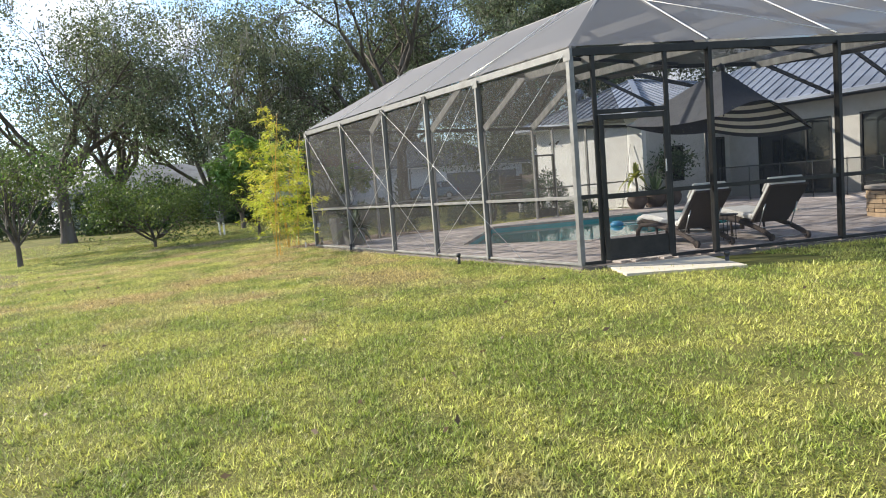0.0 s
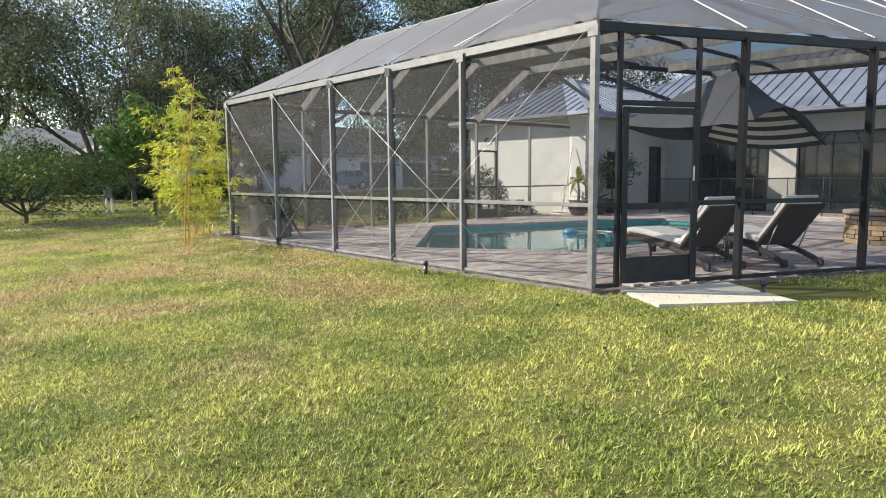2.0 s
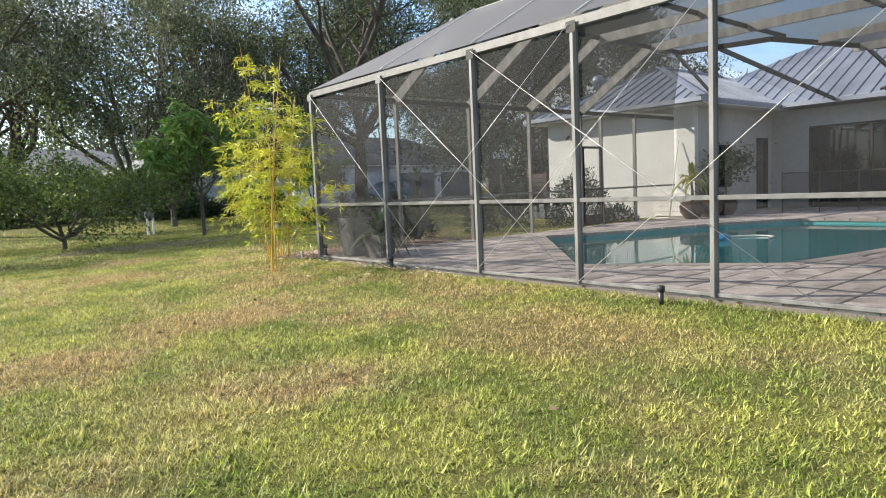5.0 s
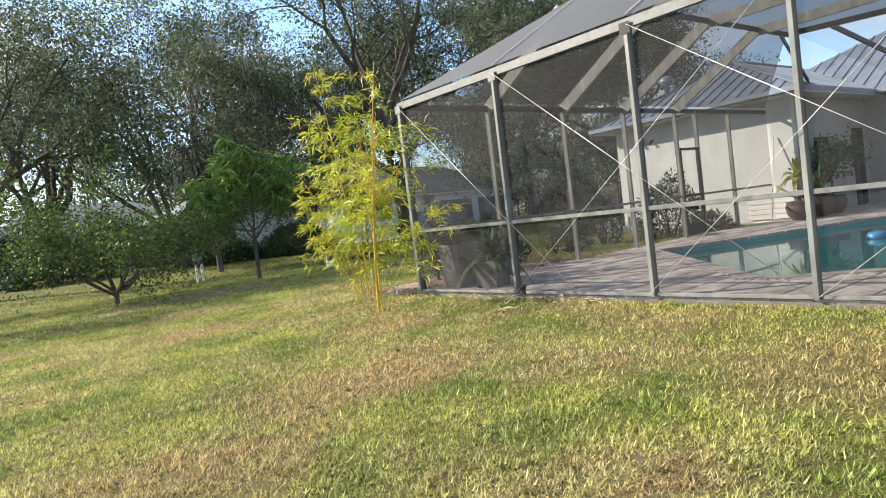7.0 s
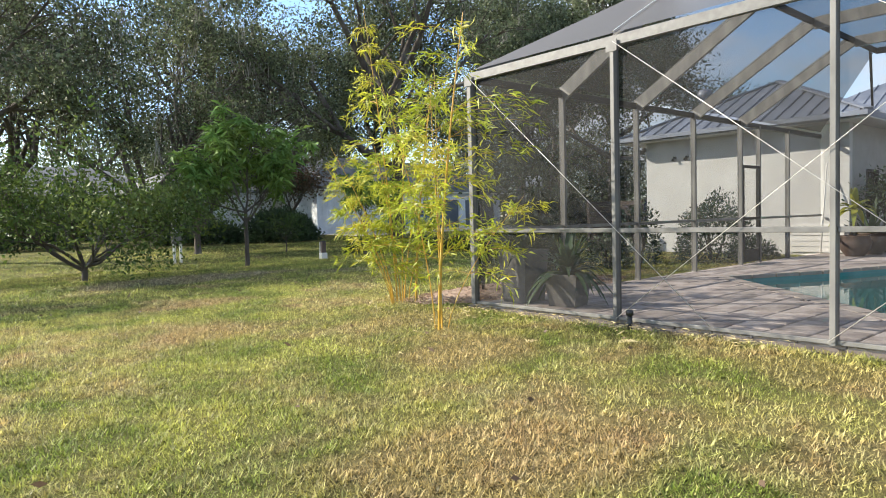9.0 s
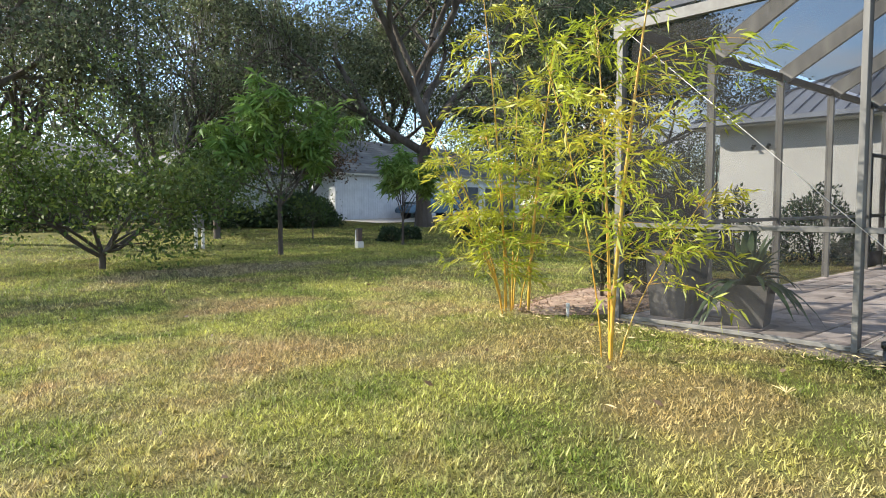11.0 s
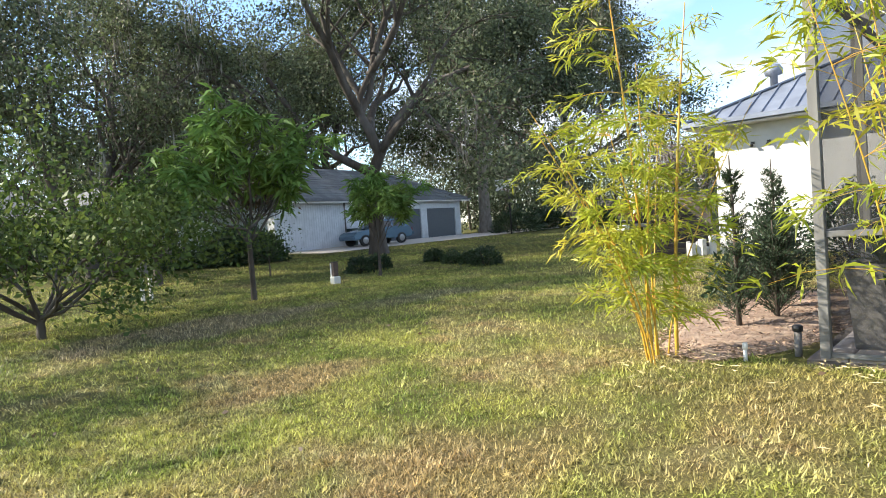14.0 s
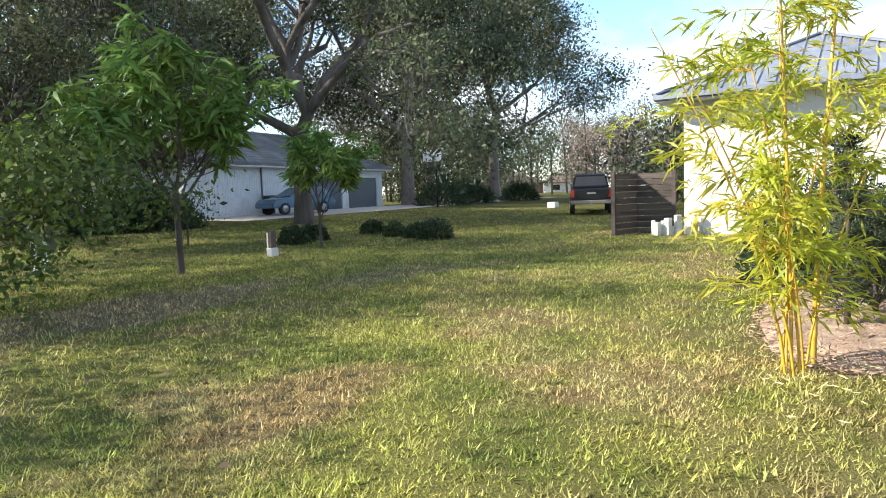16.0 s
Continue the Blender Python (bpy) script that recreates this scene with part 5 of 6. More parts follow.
def bamboo(base, culms, seed, label, reach=1.0):
    """A clump of golden bamboo. culms: (dx, dy, lean x, lean y, height, radius, leafy from)."""
    rng = np.random.default_rng(seed)
    ob = empty("bamboo", base)
    at, way, br = [], [], []
    for dx, dy, lx, ly, h, r, low in culms:
        n = max(7, int(h / 0.27))
        pts, rad = [], []
        for i in range(n + 1):
            t = i / n
            p = np.array([dx + lx * t ** 1.5, dy + ly * t ** 1.5, h * t - 0.06])
            pts.append(p)
            rad.append(r * (1 - 0.72 * t ** 1.3))
        bm = bmesh.new()
        full, fr = [], []
        for i in range(n):
            a, b = pts[i], pts[i + 1]
            for s, k in ((0.0, 1.25), (0.06, 1.0), (0.94, 1.0)):
                full.append(tuple(a + (b - a) * s))
                fr.append((rad[i] * (1 - s) + rad[i + 1] * s) * k)
        full.append(tuple(pts[-1]))
        fr.append(rad[-1] * 0.6)
        tube(bm, full, fr, 8)
        part("culm", bm, M_CULM, ob, "golden-orange jointed bamboo culm")
        for i in range(1, n):
            t = i / n
            if t < low:
                continue
            for _ in range(int(rng.integers(2, 4))):
                a = rng.uniform(0, 6.28)
                ln = rng.uniform(0.30, 1.05) * (1.12 - 0.72 * t) * min(1.0, h / 2.4) * (1 + (reach - 1) * min(1.0, 2.2 * t))
                d = np.array([math.cos(a), math.sin(a), rng.uniform(0.25, 0.9)])
                d /= np.linalg.norm(d)
                p = pts[i]
                k = 5
                q = [p + d * ln * s / k + np.array([0, 0, -0.42 * ln * (s / k) ** 2]) for s in range(k + 1)]
                br.append((np.array(q), np.linspace(0.0045, 0.0012, k + 1) * (0.6 + r * 20)))
                for s in range(1, k + 1):
                    for _ in range(int(rng.integers(3, 6)) + s):
                        at.append(q[s] + rng.normal(size=3) * 0.03)
                        w = d * 0.75 + rng.normal(size=3) * 0.42
                        w[2] -= 0.45
                        way.append(w)
    if br:
        tagged(branch_mesh("twig", br, M_CULM, ob, 4), kind="stuff")
    at, way = np.array(at), np.array(way)
    L = rng.uniform(0.08, 0.175, len(at))
    leaf_mesh("foliage", at, way, L, L * 0.135, M_BAMBOOLEAF, ob, rng, droop=0.15)
    return tagged(ob, label, "bamboo", "bamboo clumps")


bamboo(on_lawn(-1.45, 9.25), ((0, 0, 0.30, -0.20, 3.6, 0.018, 0.22), (0.13, 0.10, 0.12, 0.25, 2.9, 0.010, 0.26), (0.05, 0.12, -0.30, 0.55, 3.0, 0.007, 0.42), (0.10, -0.02, 0.95, -0.35, 1.55, 0.007, 0.40),
       (0.09, 0.05, 0.45, 0.55, 3.2, 0.007, 0.45)), 101, "tall golden-stemmed bamboo with yellow-green leaves", reach=1.75)
bamboo(on_lawn(-0.30, 11.42), ((-0.05, 0.05, -0.35, 0.15, 4.35, 0.012, 0.42), (-0.14, 0.02, -0.75, 0.55, 2.1, 0.010, 0.26), (-0.08, 0.08, -0.55, 0.75, 2.4, 0.011, 0.26), (-0.02, 0.0, -0.15, 0.35, 2.4, 0.010, 0.28),
       (0.06, 0.06, 0.25, 0.15, 2.8, 0.010, 0.30), (0.22, -0.06, 0.30, -0.15, 3.3, 0.020, 0.32), (0.0, 0.12, -0.45, -0.35, 2.0, 0.008, 0.24), (-0.2, -0.04, -0.85, 0.1, 1.6, 0.008, 0.28), (0.10, -0.02, 0.5, -0.7, 2.3, 0.009, 0.32), (0.12, 0.1, 0.7, 0.1, 2.6, 0.009, 0.36)), 102, "dense clump of golden bamboo with yellow-green leaves")


def rosette(parent, z, n, ln, w, mat, seed, droop=0.5, name="frond"):
    """Long arching sword leaves from one crown, each with a channelled blade."""
    rng = np.random.default_rng(seed)
    V, F = [], []
    for k in range(n):
        a = 2.4 * k + rng.uniform(-0.2, 0.2)
        el = rng.uniform(0.15, 1.45)
        L = ln * rng.uniform(0.7, 1.1)
        m = 6
        o = len(V)
        for i in range(m + 1):
            t = i / m
            out = L * t * math.cos(el) * (1 - 0.1 * t)
            zz = z + L * t * math.sin(el) - droop * L * t * t * math.cos(el)
            ww = w * (math.sin(math.pi * min(1, 0.25 + 0.75 * t)) ** 0.8 + 0.02) * rng.uniform(0.95, 1.05)
            c = np.array([out * math.cos(a), out * math.sin(a), zz])
            s = np.array([-math.sin(a), math.cos(a), 0]) * ww / 2
            V += [c - s + np.array([0, 0, ww * 0.18]), c, c + s + np.array([0, 0, ww * 0.18])]
        for i in range(m):
            for j in (0, 1):
                b = o + i * 3 + j
                F.append((b, b + 1, b + 4, b + 3))
    return mesh_np(name, V, F, mat, parent)


def planter_box(loc, w, h, rz, label):
    ob = empty("planter", loc, rz)
    bm = bmesh.new()
    for s, t, z in ((0.5, 0.56, h),):
        a = [(-w * s, -w * s), (w * s, -w * s), (w * s, w * s), (-w * s, w * s)]
        lo = [bm.verts.new((x * 0.8, y * 0.8, 0)) for x, y in a]
        hi = [bm.verts.new((x, y, z)) for x, y in a]
        ri = [bm.verts.new((x * 0.88, y * 0.88, z)) for x, y in a]
        so = [bm.verts.new((x * 0.86, y * 0.86, z - 0.05)) for x, y in a]
        bm.faces.new(lo[::-1])
        for p, q in ((lo, hi), (hi, ri), (ri, so)):
            for i in range(4):
                j = (i + 1) % 4
                bm.faces.new((p[i], p[j], q[j], q[i]))
    part("planter_shell", bm, M_PLANTER, ob)
    part("soil", nb(-w * 0.43, w * 0.43, -w * 0.43, w * 0.43, h - 0.08, h - 0.045), M_BARE, ob)
    return tagged(ob, label, "planter")


planter_box((0.62, 9.05, 0.0), 0.46, 0.42, 12, "square grey planter on the deck corner")
pl = empty("potted_bromeliad", (0.62, 9.05, 0.38))
rosette(pl, 0.0, 64, 0.80, 0.085, M_PALM, 7, droop=0.85)
tagged(pl, "large arching green bromeliad growing in a square planter", "plant")
planter_box((0.62, 9.82, 0.0), 0.5, 0.72, 0, "tall grey planter in the enclosure corner")
pl = empty("potted_bromeliad", (0.62, 9.82, 0.68))
rosette(pl, 0.0, 26, 0.45, 0.05, M_SHRUB, 8, droop=0.6)
tagged(pl, "small dark spiky plant growing in a tall planter", "plant")


# ---- furniture on the deck ----
def lounger(loc, rz, label):
    """A wicker chaise on curved legs with a raised back and a thick cushion. Its foot end points along -y."""
    ob = empty("sun_lounger", loc, rz)
    W = 0.66
    seat = [(-1.45, 0.30), (-1.25, 0.36), (-0.9, 0.35), (-0.4, 0.30), (0.0, 0.27)]
    back = [(0.0, 0.27), (0.24, 0.51), (0.48, 0.77), (0.60, 0.90)]

    def strip(pts, w, t, lift=0.0):
        bm = bmesh.new()
        rows = []
        for i, (y, z) in enumerate(pts):
            a = Vector(pts[max(0, i - 1)])
            b = Vector(pts[min(len(pts) - 1, i + 1)])
            d = (b - a).normalized()
            nrm = Vector((-d.y, d.x))
            lo = Vector((y, z)) + nrm * lift
            hi = lo + nrm * t
            rows.append([bm.verts.new((-w / 2, lo.x, lo.y)), bm.verts.new((w / 2, lo.x, lo.y)), bm.verts.new((w / 2, hi.x, hi.y)), bm.verts.new((-w / 2, hi.x, hi.y))])
        for a, b in zip(rows, rows[1:]):
            for k in range(4):
                bm.faces.new((a[k], a[(k + 1) % 4], b[(k + 1) % 4], b[k]))
        bm.faces.new(rows[0][::-1])
        bm.faces.new(rows[-1])
        bmesh.ops.recalc_face_normals(bm, faces=bm.faces)
        es = [e for e in bm.edges if len(e.link_faces) == 2 and e.calc_face_angle(0) > 0.9]
        bmesh.ops.bevel(bm, geom=es, offset=min(0.02, t * 0.3), segments=2, affect='EDGES')
        return bm
    part("seat", strip(seat, W, 0.05), M_WICKER, ob, "woven brown wicker seat deck")
    part("backrest", strip(back, W, 0.045), M_WICKER, ob, "raised brown wicker back")
    part("seat_cushion", strip(seat, W - 0.04, 0.09, 0.055), M_CUSHION, ob, "pale grey seat cushion")
    part("back_cushion", strip(back, W - 0.04, 0.09, 0.05), M_CUSHION, ob, "pale grey back cushion")
    part("head_pillow", strip([(0.40, 0.70), (0.60, 0.93)], W - 0.06, 0.06, 0.13), M_CUSHION, ob)
    for s in (-1, 1):
        x = s * (W / 2 - 0.02)
        part("side_rail", tube(bmesh.new(), [(x, -1.47, 0.045), (x, -1.44, 0.20), (x, -1.3, 0.30), (x, -0.9, 0.33), (x, -0.3, 0.27), (x, 0.1, 0.20), (x, 0.4, 0.12), (x, 0.56, 0.045)], 0.042, 8), M_WICKER, ob)
        part("leg", tube(bmesh.new(), [(x, -0.75, 0.32), (x, -0.72, 0.15), (x, -0.70, 0.0)], 0.022, 8), M_WICKER, ob)
        part("back_strut", tube(bmesh.new(), [(x * 0.9, 0.34, 0.60), (x * 0.9, 0.12, 0.18)], 0.011, 6), M_CHROME, ob)
        part("wheel", tube(bmesh.new(), [(x - 0.02, 0.55, 0.06), (x + 0.03, 0.55, 0.06)], 0.06, 14), M_WICKER, ob)
    part("axle", tube(bmesh.new(), [(-W / 2, 0.55, 0.06), (W / 2, 0.55, 0.06)], 0.012, 6), M_CHROME, ob)
    part("crossbar", tube(bmesh.new(), [(-W / 2, 0.12, 0.19), (W / 2, 0.12, 0.19)], 0.012, 6), M_CHROME, ob)
    return tagged(ob, label, "sun lounger", "loungers by the pool")


lounger((2.81, 0.12, 0.0), 158, "brown wicker lounger with a raised back and pale cushion")
lounger((3.98, -0.52, 0.0), 152, "brown wicker lounger with pale cushion turned to the pool")

tb = empty("side_table", (3.55, 0.05, 0))
bm = bmesh.new()
lathe(bm, [(0.0001, 0.425), (0.21, 0.425), (0.215, 0.435), (0.21, 0.445), (0.0001, 0.445)], 20, cap=False)
part("tabletop", bm, M_BLACK, tb)
for a in range(4):
    c, s = math.cos(a * 1.571 + 0.4) * 0.17, math.sin(a * 1.571 + 0.4) * 0.17
    part("leg", tube(bmesh.new(), [(c, s, 0.0), (c, s, 0.43)], 0.008, 6), M_BLACK, tb)
part("ring", tube(bmesh.new(), [(0.17 * math.cos(k * 0.5236), 0.17 * math.sin(k * 0.5236), 0.06) for k in range(13)], 0.006, 5), M_BLACK, tb)
tagged(tb, "small black wire side table between the loungers", "side table")


def umbrella():
    """A tilted cantilever umbrella: navy canopy with a striped band, seen against the house."""
    base = Vector((4.95, 1.35, 0))
    ob = empty("cantilever_umbrella", base)
    part("base_plate", nb(-0.42, 0.42, -0.42, 0.42, 0.0, 0.08, bev=0.02), M_BLACK, ob)
    part("pole", tube(bmesh.new(), [(0, 0, 0.08), (0.0, 0, 2.72)], 0.035, 12), M_BLACK, ob)
    part("arm", tube(bmesh.new(), [(0, 0, 2.35), (-0.6, -0.6, 2.72), (-1.38, -1.32, 2.90)], 0.026, 10), M_BLACK, ob)
    top = Vector((3.54, 0.0, 2.94)) - base
    rim = [Vector(p) - base for p in ((3.06, 1.73, 2.19), (2.30, -0.85, 2.06), (4.67, -0.92, 1.80), (4.55, 0.95, 1.95))]
    SAG = (0.08, -0.34, 0.12, 0.10)
    for k in range(4):
        a, b = rim[k], rim[(k + 1) % 4]
        bm = bmesh.new()
        n = 8
        rows = []
        for i in range(n + 1):
            t = i / n * (0.45 if k == 2 else 1.0)
            row = []
            for j in range(n + 1):
                s = j / n
                e = a.lerp(b, s)
                p = top.lerp(e, t)
                p.z -= SAG[k] * math.sin(math.pi * s) * t * t
                row.append(bm.verts.new(p))
            rows.append(row)
        for i in range(n):
            for j in range(n):
                f = bm.faces.new((rows[i][j], rows[i + 1][j], rows[i + 1][j + 1], rows[i][j + 1]))
                f.smooth = True
        bmesh.ops.remove_doubles(bm, verts=bm.verts, dist=0.0005)
        # panel 0 faces the sun and gets the paler, lit colour
        can = part("canopy", bm, M_NAVY if k else M_LITCANVAS, ob, "navy canvas canopy panel" if k else "canopy panel in a paler sunlit grey")
        # striped lower band
        m = 10 if k == 2 else 0
        for q in range(m):
            bm = bmesh.new()
            t0, t1 = 0.45 + 0.55 * q / m, 0.45 + 0.55 * (q + 1) / m
            prev = None
            for j in range(n + 1):
                s = j / n
                e = a.lerp(b, s)
                sag = SAG[k] * math.sin(math.pi * s)
                p0, p1 = top.lerp(e, t0), top.lerp(e, t1)
                p0.z -= sag * t0 * t0
                p1.z -= sag * t1 * t1
                cur = (bm.verts.new(p0), bm.verts.new(p1))
                if prev:
                    bm.faces.new((prev[0], prev[1], cur[1], cur[0]))
                prev = cur
            part("stripe", bm, M_WHITECANVAS if q % 2 == 0 else M_NAVY, can)
        part("rib", tube(bmesh.new(), [top + Vector((0, 0, -0.03)), a + Vector((0, 0, -0.02))], 0.012, 6), M_BLACK, ob)
    part("hub", lathe(bmesh.new(), [(0.03, top.z - 0.12), (0.07, top.z - 0.02), (0.06, top.z + 0.05), (0.01, top.z + 0.10)], 12, top.x, top.y), M_BLACK, ob)
    return tagged(ob, "tilted navy umbrella, sunlit panel coloured grey, striped white edge", "umbrella")


umbrella()


def stone_planter(loc, r, h):
    ob = empty("stone_planter", loc)
    part("core", lathe(bmesh.new(), [(r - 0.06, 0.0), (r - 0.06, h - 0.02)], 28), M_JOINT, ob)
    rng = np.random.default_rng(4)
    z, k = 0.0, 0
    while z < h - 0.05:
        t = rng.uniform(0.06, 0.10)
        a, end = rng.uniform(0, 0.3), 6.28
        stop = a + end
        while a < stop - 0.15:
            da = min(rng.uniform(0.25, 0.55), stop - a)
            o = rng.uniform(0.0, 0.03)
            bm = bmesh.new()
            poly = [((r + o - 0.10) * math.cos(a), (r + o - 0.10) * math.sin(a)), ((r + o) * math.cos(a + 0.012), (r + o) * math.sin(a + 0.012)), ((r + o) * math.cos(a + da / 2), (r + o) * math.sin(a + da / 2)), ((r + o) * math.cos(a + da - 0.012), (r + o) * math.sin(a + da - 0.012)), ((r + o - 0.10) * math.cos(a + da), (r + o - 0.10) * math.sin(a + da))]
            prism(bm, poly, z, z + t - 0.012)
            part("stone", bm, M_LEDGER, ob)
            a += da
        z += t
    part("cap", lathe(bmesh.new(), [(r - 0.16, h - 0.02), (r + 0.05, h - 0.02), (r + 0.05, h + 0.05), (r - 0.16, h + 0.05)], 28), M_COPING, ob)
    part("soil", lathe(bmesh.new(), [(0.01, h), (r - 0.14, h + 0.02)], 20, cap=False), M_BARE, ob)
    return tagged(ob, "round raised planter of stacked tan ledger stones", "planter")


stone_planter((8.45, -0.8, 0), 0.70, 0.58)
pl = empty("agave_palm", (8.45, -0.8, 0.58))
rosette(pl, 0.0, 40, 1.05, 0.07, M_PALM, 21, droop=0.35)
tagged(pl, "spiky green palm growing in the stone planter", "plant")


def pot(loc, r, h, label):
    ob = part("pot", lathe(bmesh.new(), [(r * 0.55, 0), (r * 0.9, h * 0.35), (r, h * 0.7), (r * 0.86, h * 0.93), (r * 0.95, h), (r * 0.8, h), (r * 0.76, h * 0.9), (0.01, h * 0.9)], 24, cap=False), M_POT)
    ob.location = loc
    return tagged(ob, label, "pot")


pot((12.65, 9.0, 0.0), 0.42, 0.55, "low brown glazed pot on the deck")
pl = empty("snake_plant", (12.65, 9.0, 0.48))
rosette(pl, 0.0, 26, 1.0, 0.11, M_PALM, 22, droop=0.05)
tagged(pl, "upright green snake plant in a brown pot", "plant")
pot((11.8, 9.1, 0.0), 0.36, 0.5, "brown glazed pot beside the wall corner")
pl = empty("potted_palm", (11.8, 9.1, 0.45))
part("trunk", tube(bmesh.new(), [(0, 0, 0), (0.03, 0, 0.35), (0.0, 0.02, 0.7)], [0.05, 0.04, 0.035], 8), M_BARK_PALE, pl)
rosette(pl, 0.65, 26, 0.75, 0.14, M_YELLOWPALM, 23, droop=0.9)
tagged(pl, "yellow-green potted palm by the white wall", "plant")
pot((13.55, 8.95, 0.0), 0.34, 0.5, "brown pot under the window")
make_tree("potted_tree", (13.55, 8.95, 0.45), 2.1, 0.03, 41, M_SHRUB, 0.12, 1500, fork=0.3, limbs=5, depth=1, label="small dark topiary tree in a pot", clump=0.28, open_angle=0.6)

# pool things
cl = empty("pool_cleaner", (7.1, 5.8, -0.16))
bm = bmesh.new()
lathe(bm, [(0.02, 0.0), (0.17, 0.02), (0.19, 0.08), (0.12, 0.15), (0.02, 0.17)], 18)
part("body", bm, M_BLUEPLASTIC, cl, "rounded blue plastic cleaner body")
part("hose", tube(bmesh.new(), [(0.1, 0, 0.08), (0.5, 0.05, 0.05), (0.9, -0.25, 0.05), (0.95, -0.55, 0.05), (0.75, -0.75, 0.05), (0.4, -0.8, 0.05)], 0.022, 8), M_WHITEPLASTIC, cl, "pale floating hose")
tagged(cl, "blue floating pool cleaner with a pale hose", "pool cleaner")

pole = part("cleaning_pole", tube(bmesh.new(), [(11.9, 9.9, 0.02), (12.62, 10.0, 2.35)], 0.018, 8), M_WHITEPLASTIC)
tagged(pole, "white pool pole leaning against the stucco wall", "pole")


def safety_fence(a, b, label):
    ob = empty("safety_fence", (a[0], a[1], 0))
    d = Vector(b) - Vector(a)
    n = max(1, round(d.length / 1.0))
    for i in range(n + 1):
        p = d * (i / n)
        part("post", tube(bmesh.new(), [(p.x, p.y, 0.0), (p.x, p.y, 1.25)], 0.016, 8), M_BLACK, ob)
    part("top_band", beam(bmesh.new(), (0, 0, 1.2), (d.x, d.y, 1.2), 0.01, 0.04), M_BLACK, ob)
    part("mesh_panel", sheet(bmesh.new(), [(0, 0, 0.04), (d.x, d.y, 0.04), (d.x, d.y, 1.2), (0, 0, 1.2)]), M_SCREEN, ob, "black see-through mesh panel")
    return tagged(ob, label, "fence")


safety_fence((14.8, 7.8), (16.4, 2.0), "black mesh pool safety fence on thin posts")
safety_fence((16.4, 1.8), (15.5, -5.5), "black mesh pool safety fence on thin posts")

# wall lamps and eave floodlight of the wing
for x, y, z in ((12.62, 14.3, 2.85), (12.62, 13.9, 2.85)):
    fl = empty("floodlight", (x, y, z))
    part("bracket", nb(0.0, 0.08, -0.04, 0.04, -0.03, 0.03), M_BLACK, fl)
    bm = lathe(bmesh.new(), [(0.02, 0.0), (0.035, 0.04), (0.05, 0.09), (0.047, 0.10), (0.01, 0.095)], 14)
    bm.transform(Matrix.Translation((0.0, 0, -0.02)) @ Matrix.Rotation(radians(-130), 4, 'Y'))
    part("lamp_head", bm, M_BLACK, fl)
    tagged(fl, "small dark floodlight on the stucco wall", "floodlight", "wall floodlights")

# ---- lawn fixtures ----
def sprinkler(x, y, h, label, cap=M_BLACK, stem=M_BLACK, r=0.028):
    ob = empty("sprinkler", on_lawn(x, y))
    part("riser", tube(bmesh.new(), [(0, 0, -0.05), (0, 0, h)], r, 12), stem, ob)
    part("head", lathe(bmesh.new(), [(r * 0.9, h), (r * 1.45, h + 0.008), (r * 1.45, h + 0.05), (r, h + 0.062)], 14), cap, ob)
    return tagged(ob, label, "sprinkler")


sprinkler(-0.42, 2.60, 0.13, "black pop-up sprinkler at the enclosure edge")
sprinkler(-0.16, 7.62, 0.14, "black pop-up sprinkler at the enclosure edge")
sprinkler(0.26, 10.42, 0.20, "grey-stemmed sprinkler with a black head", stem=M_PLANTER, r=0.03)
sprinkler(-0.10, 10.75, 0.09, "short white sprinkler riser in the mulch", cap=M_WHITEPLASTIC, stem=M_WHITEPLASTIC, r=0.016)
sprinkler(1.35, -1.45, 0.10, "black pop-up sprinkler beside the slab")

ob = empty("valve_box_post", on_lawn(5.14, 22.7))
part("foot", nb(-0.11, 0.11, -0.09, 0.09, -0.05, 0.19, bev=0.02), M_WHITEPLASTIC, ob, "white plastic foot box")
part("post", nb(-0.08, 0.08, -0.06, 0.06, 0.19, 0.56, bev=0.015), M_POT, ob, "brown wooden post board")
part("side_trim", nb(-0.10, -0.082, 0.03, 0.065, 0.19, 0.54), M_WHITEPLASTIC, ob)
part("cap", nb(-0.09, 0.09, -0.07, 0.07, 0.56, 0.58), M_BLACK, ob)
tagged(ob, "brown utility post on a white plastic foot", "utility post")

ob = empty("garden_tap_post", on_lawn(1.40, 25.5))
part("leg", nb(-0.16, -0.09, -0.04, 0.04, -0.05, 0.75), M_WHITEPLASTIC, ob)
part("leg", nb(0.05, 0.12, -0.04, 0.04, -0.05, 0.62), M_WHITEPLASTIC, ob)
part("box", nb(-0.19, 0.10, -0.10, 0.10, 0.62, 1.0, bev=0.02), M_PLANTER, ob, "grey electric box")
part("pipe", tube(bmesh.new(), [(-0.05, 0, 1.0), (-0.05, 0, 1.12), (-0.3, 0, 1.15)], 0.02, 8), M_WHITEPLASTIC, ob)
tagged(ob, "grey utility box on white posts in the lawn", "utility box")

# mulch bed beside the enclosure
bm = bmesh.new()
ring = []
for k in range(28):
    a = 2 * math.pi * k / 28
    w = 1 + 0.12 * noise.noise((math.cos(a) * 2, math.sin(a) * 2, 3))
    ring.append((2.2 + 2.5 * w * math.cos(a), 11.15 + 0.85 * w * math.sin(a)))
c = bm.verts.new((2.2, 11.15, 0.03))
inn = [bm.verts.new((2.2 + (x - 2.2) * 0.8, 11.15 + (y - 11.15) * 0.8, 0.01)) for x, y in ring]
outr = [bm.verts.new((x, y, lawn_z(x, y) - 0.03)) for x, y in ring]
for i in range(28):
    j = (i + 1) % 28
    bm.faces.new((outr[i], outr[j], inn[j], inn[i]))
    bm.faces.new((inn[i], inn[j], c))
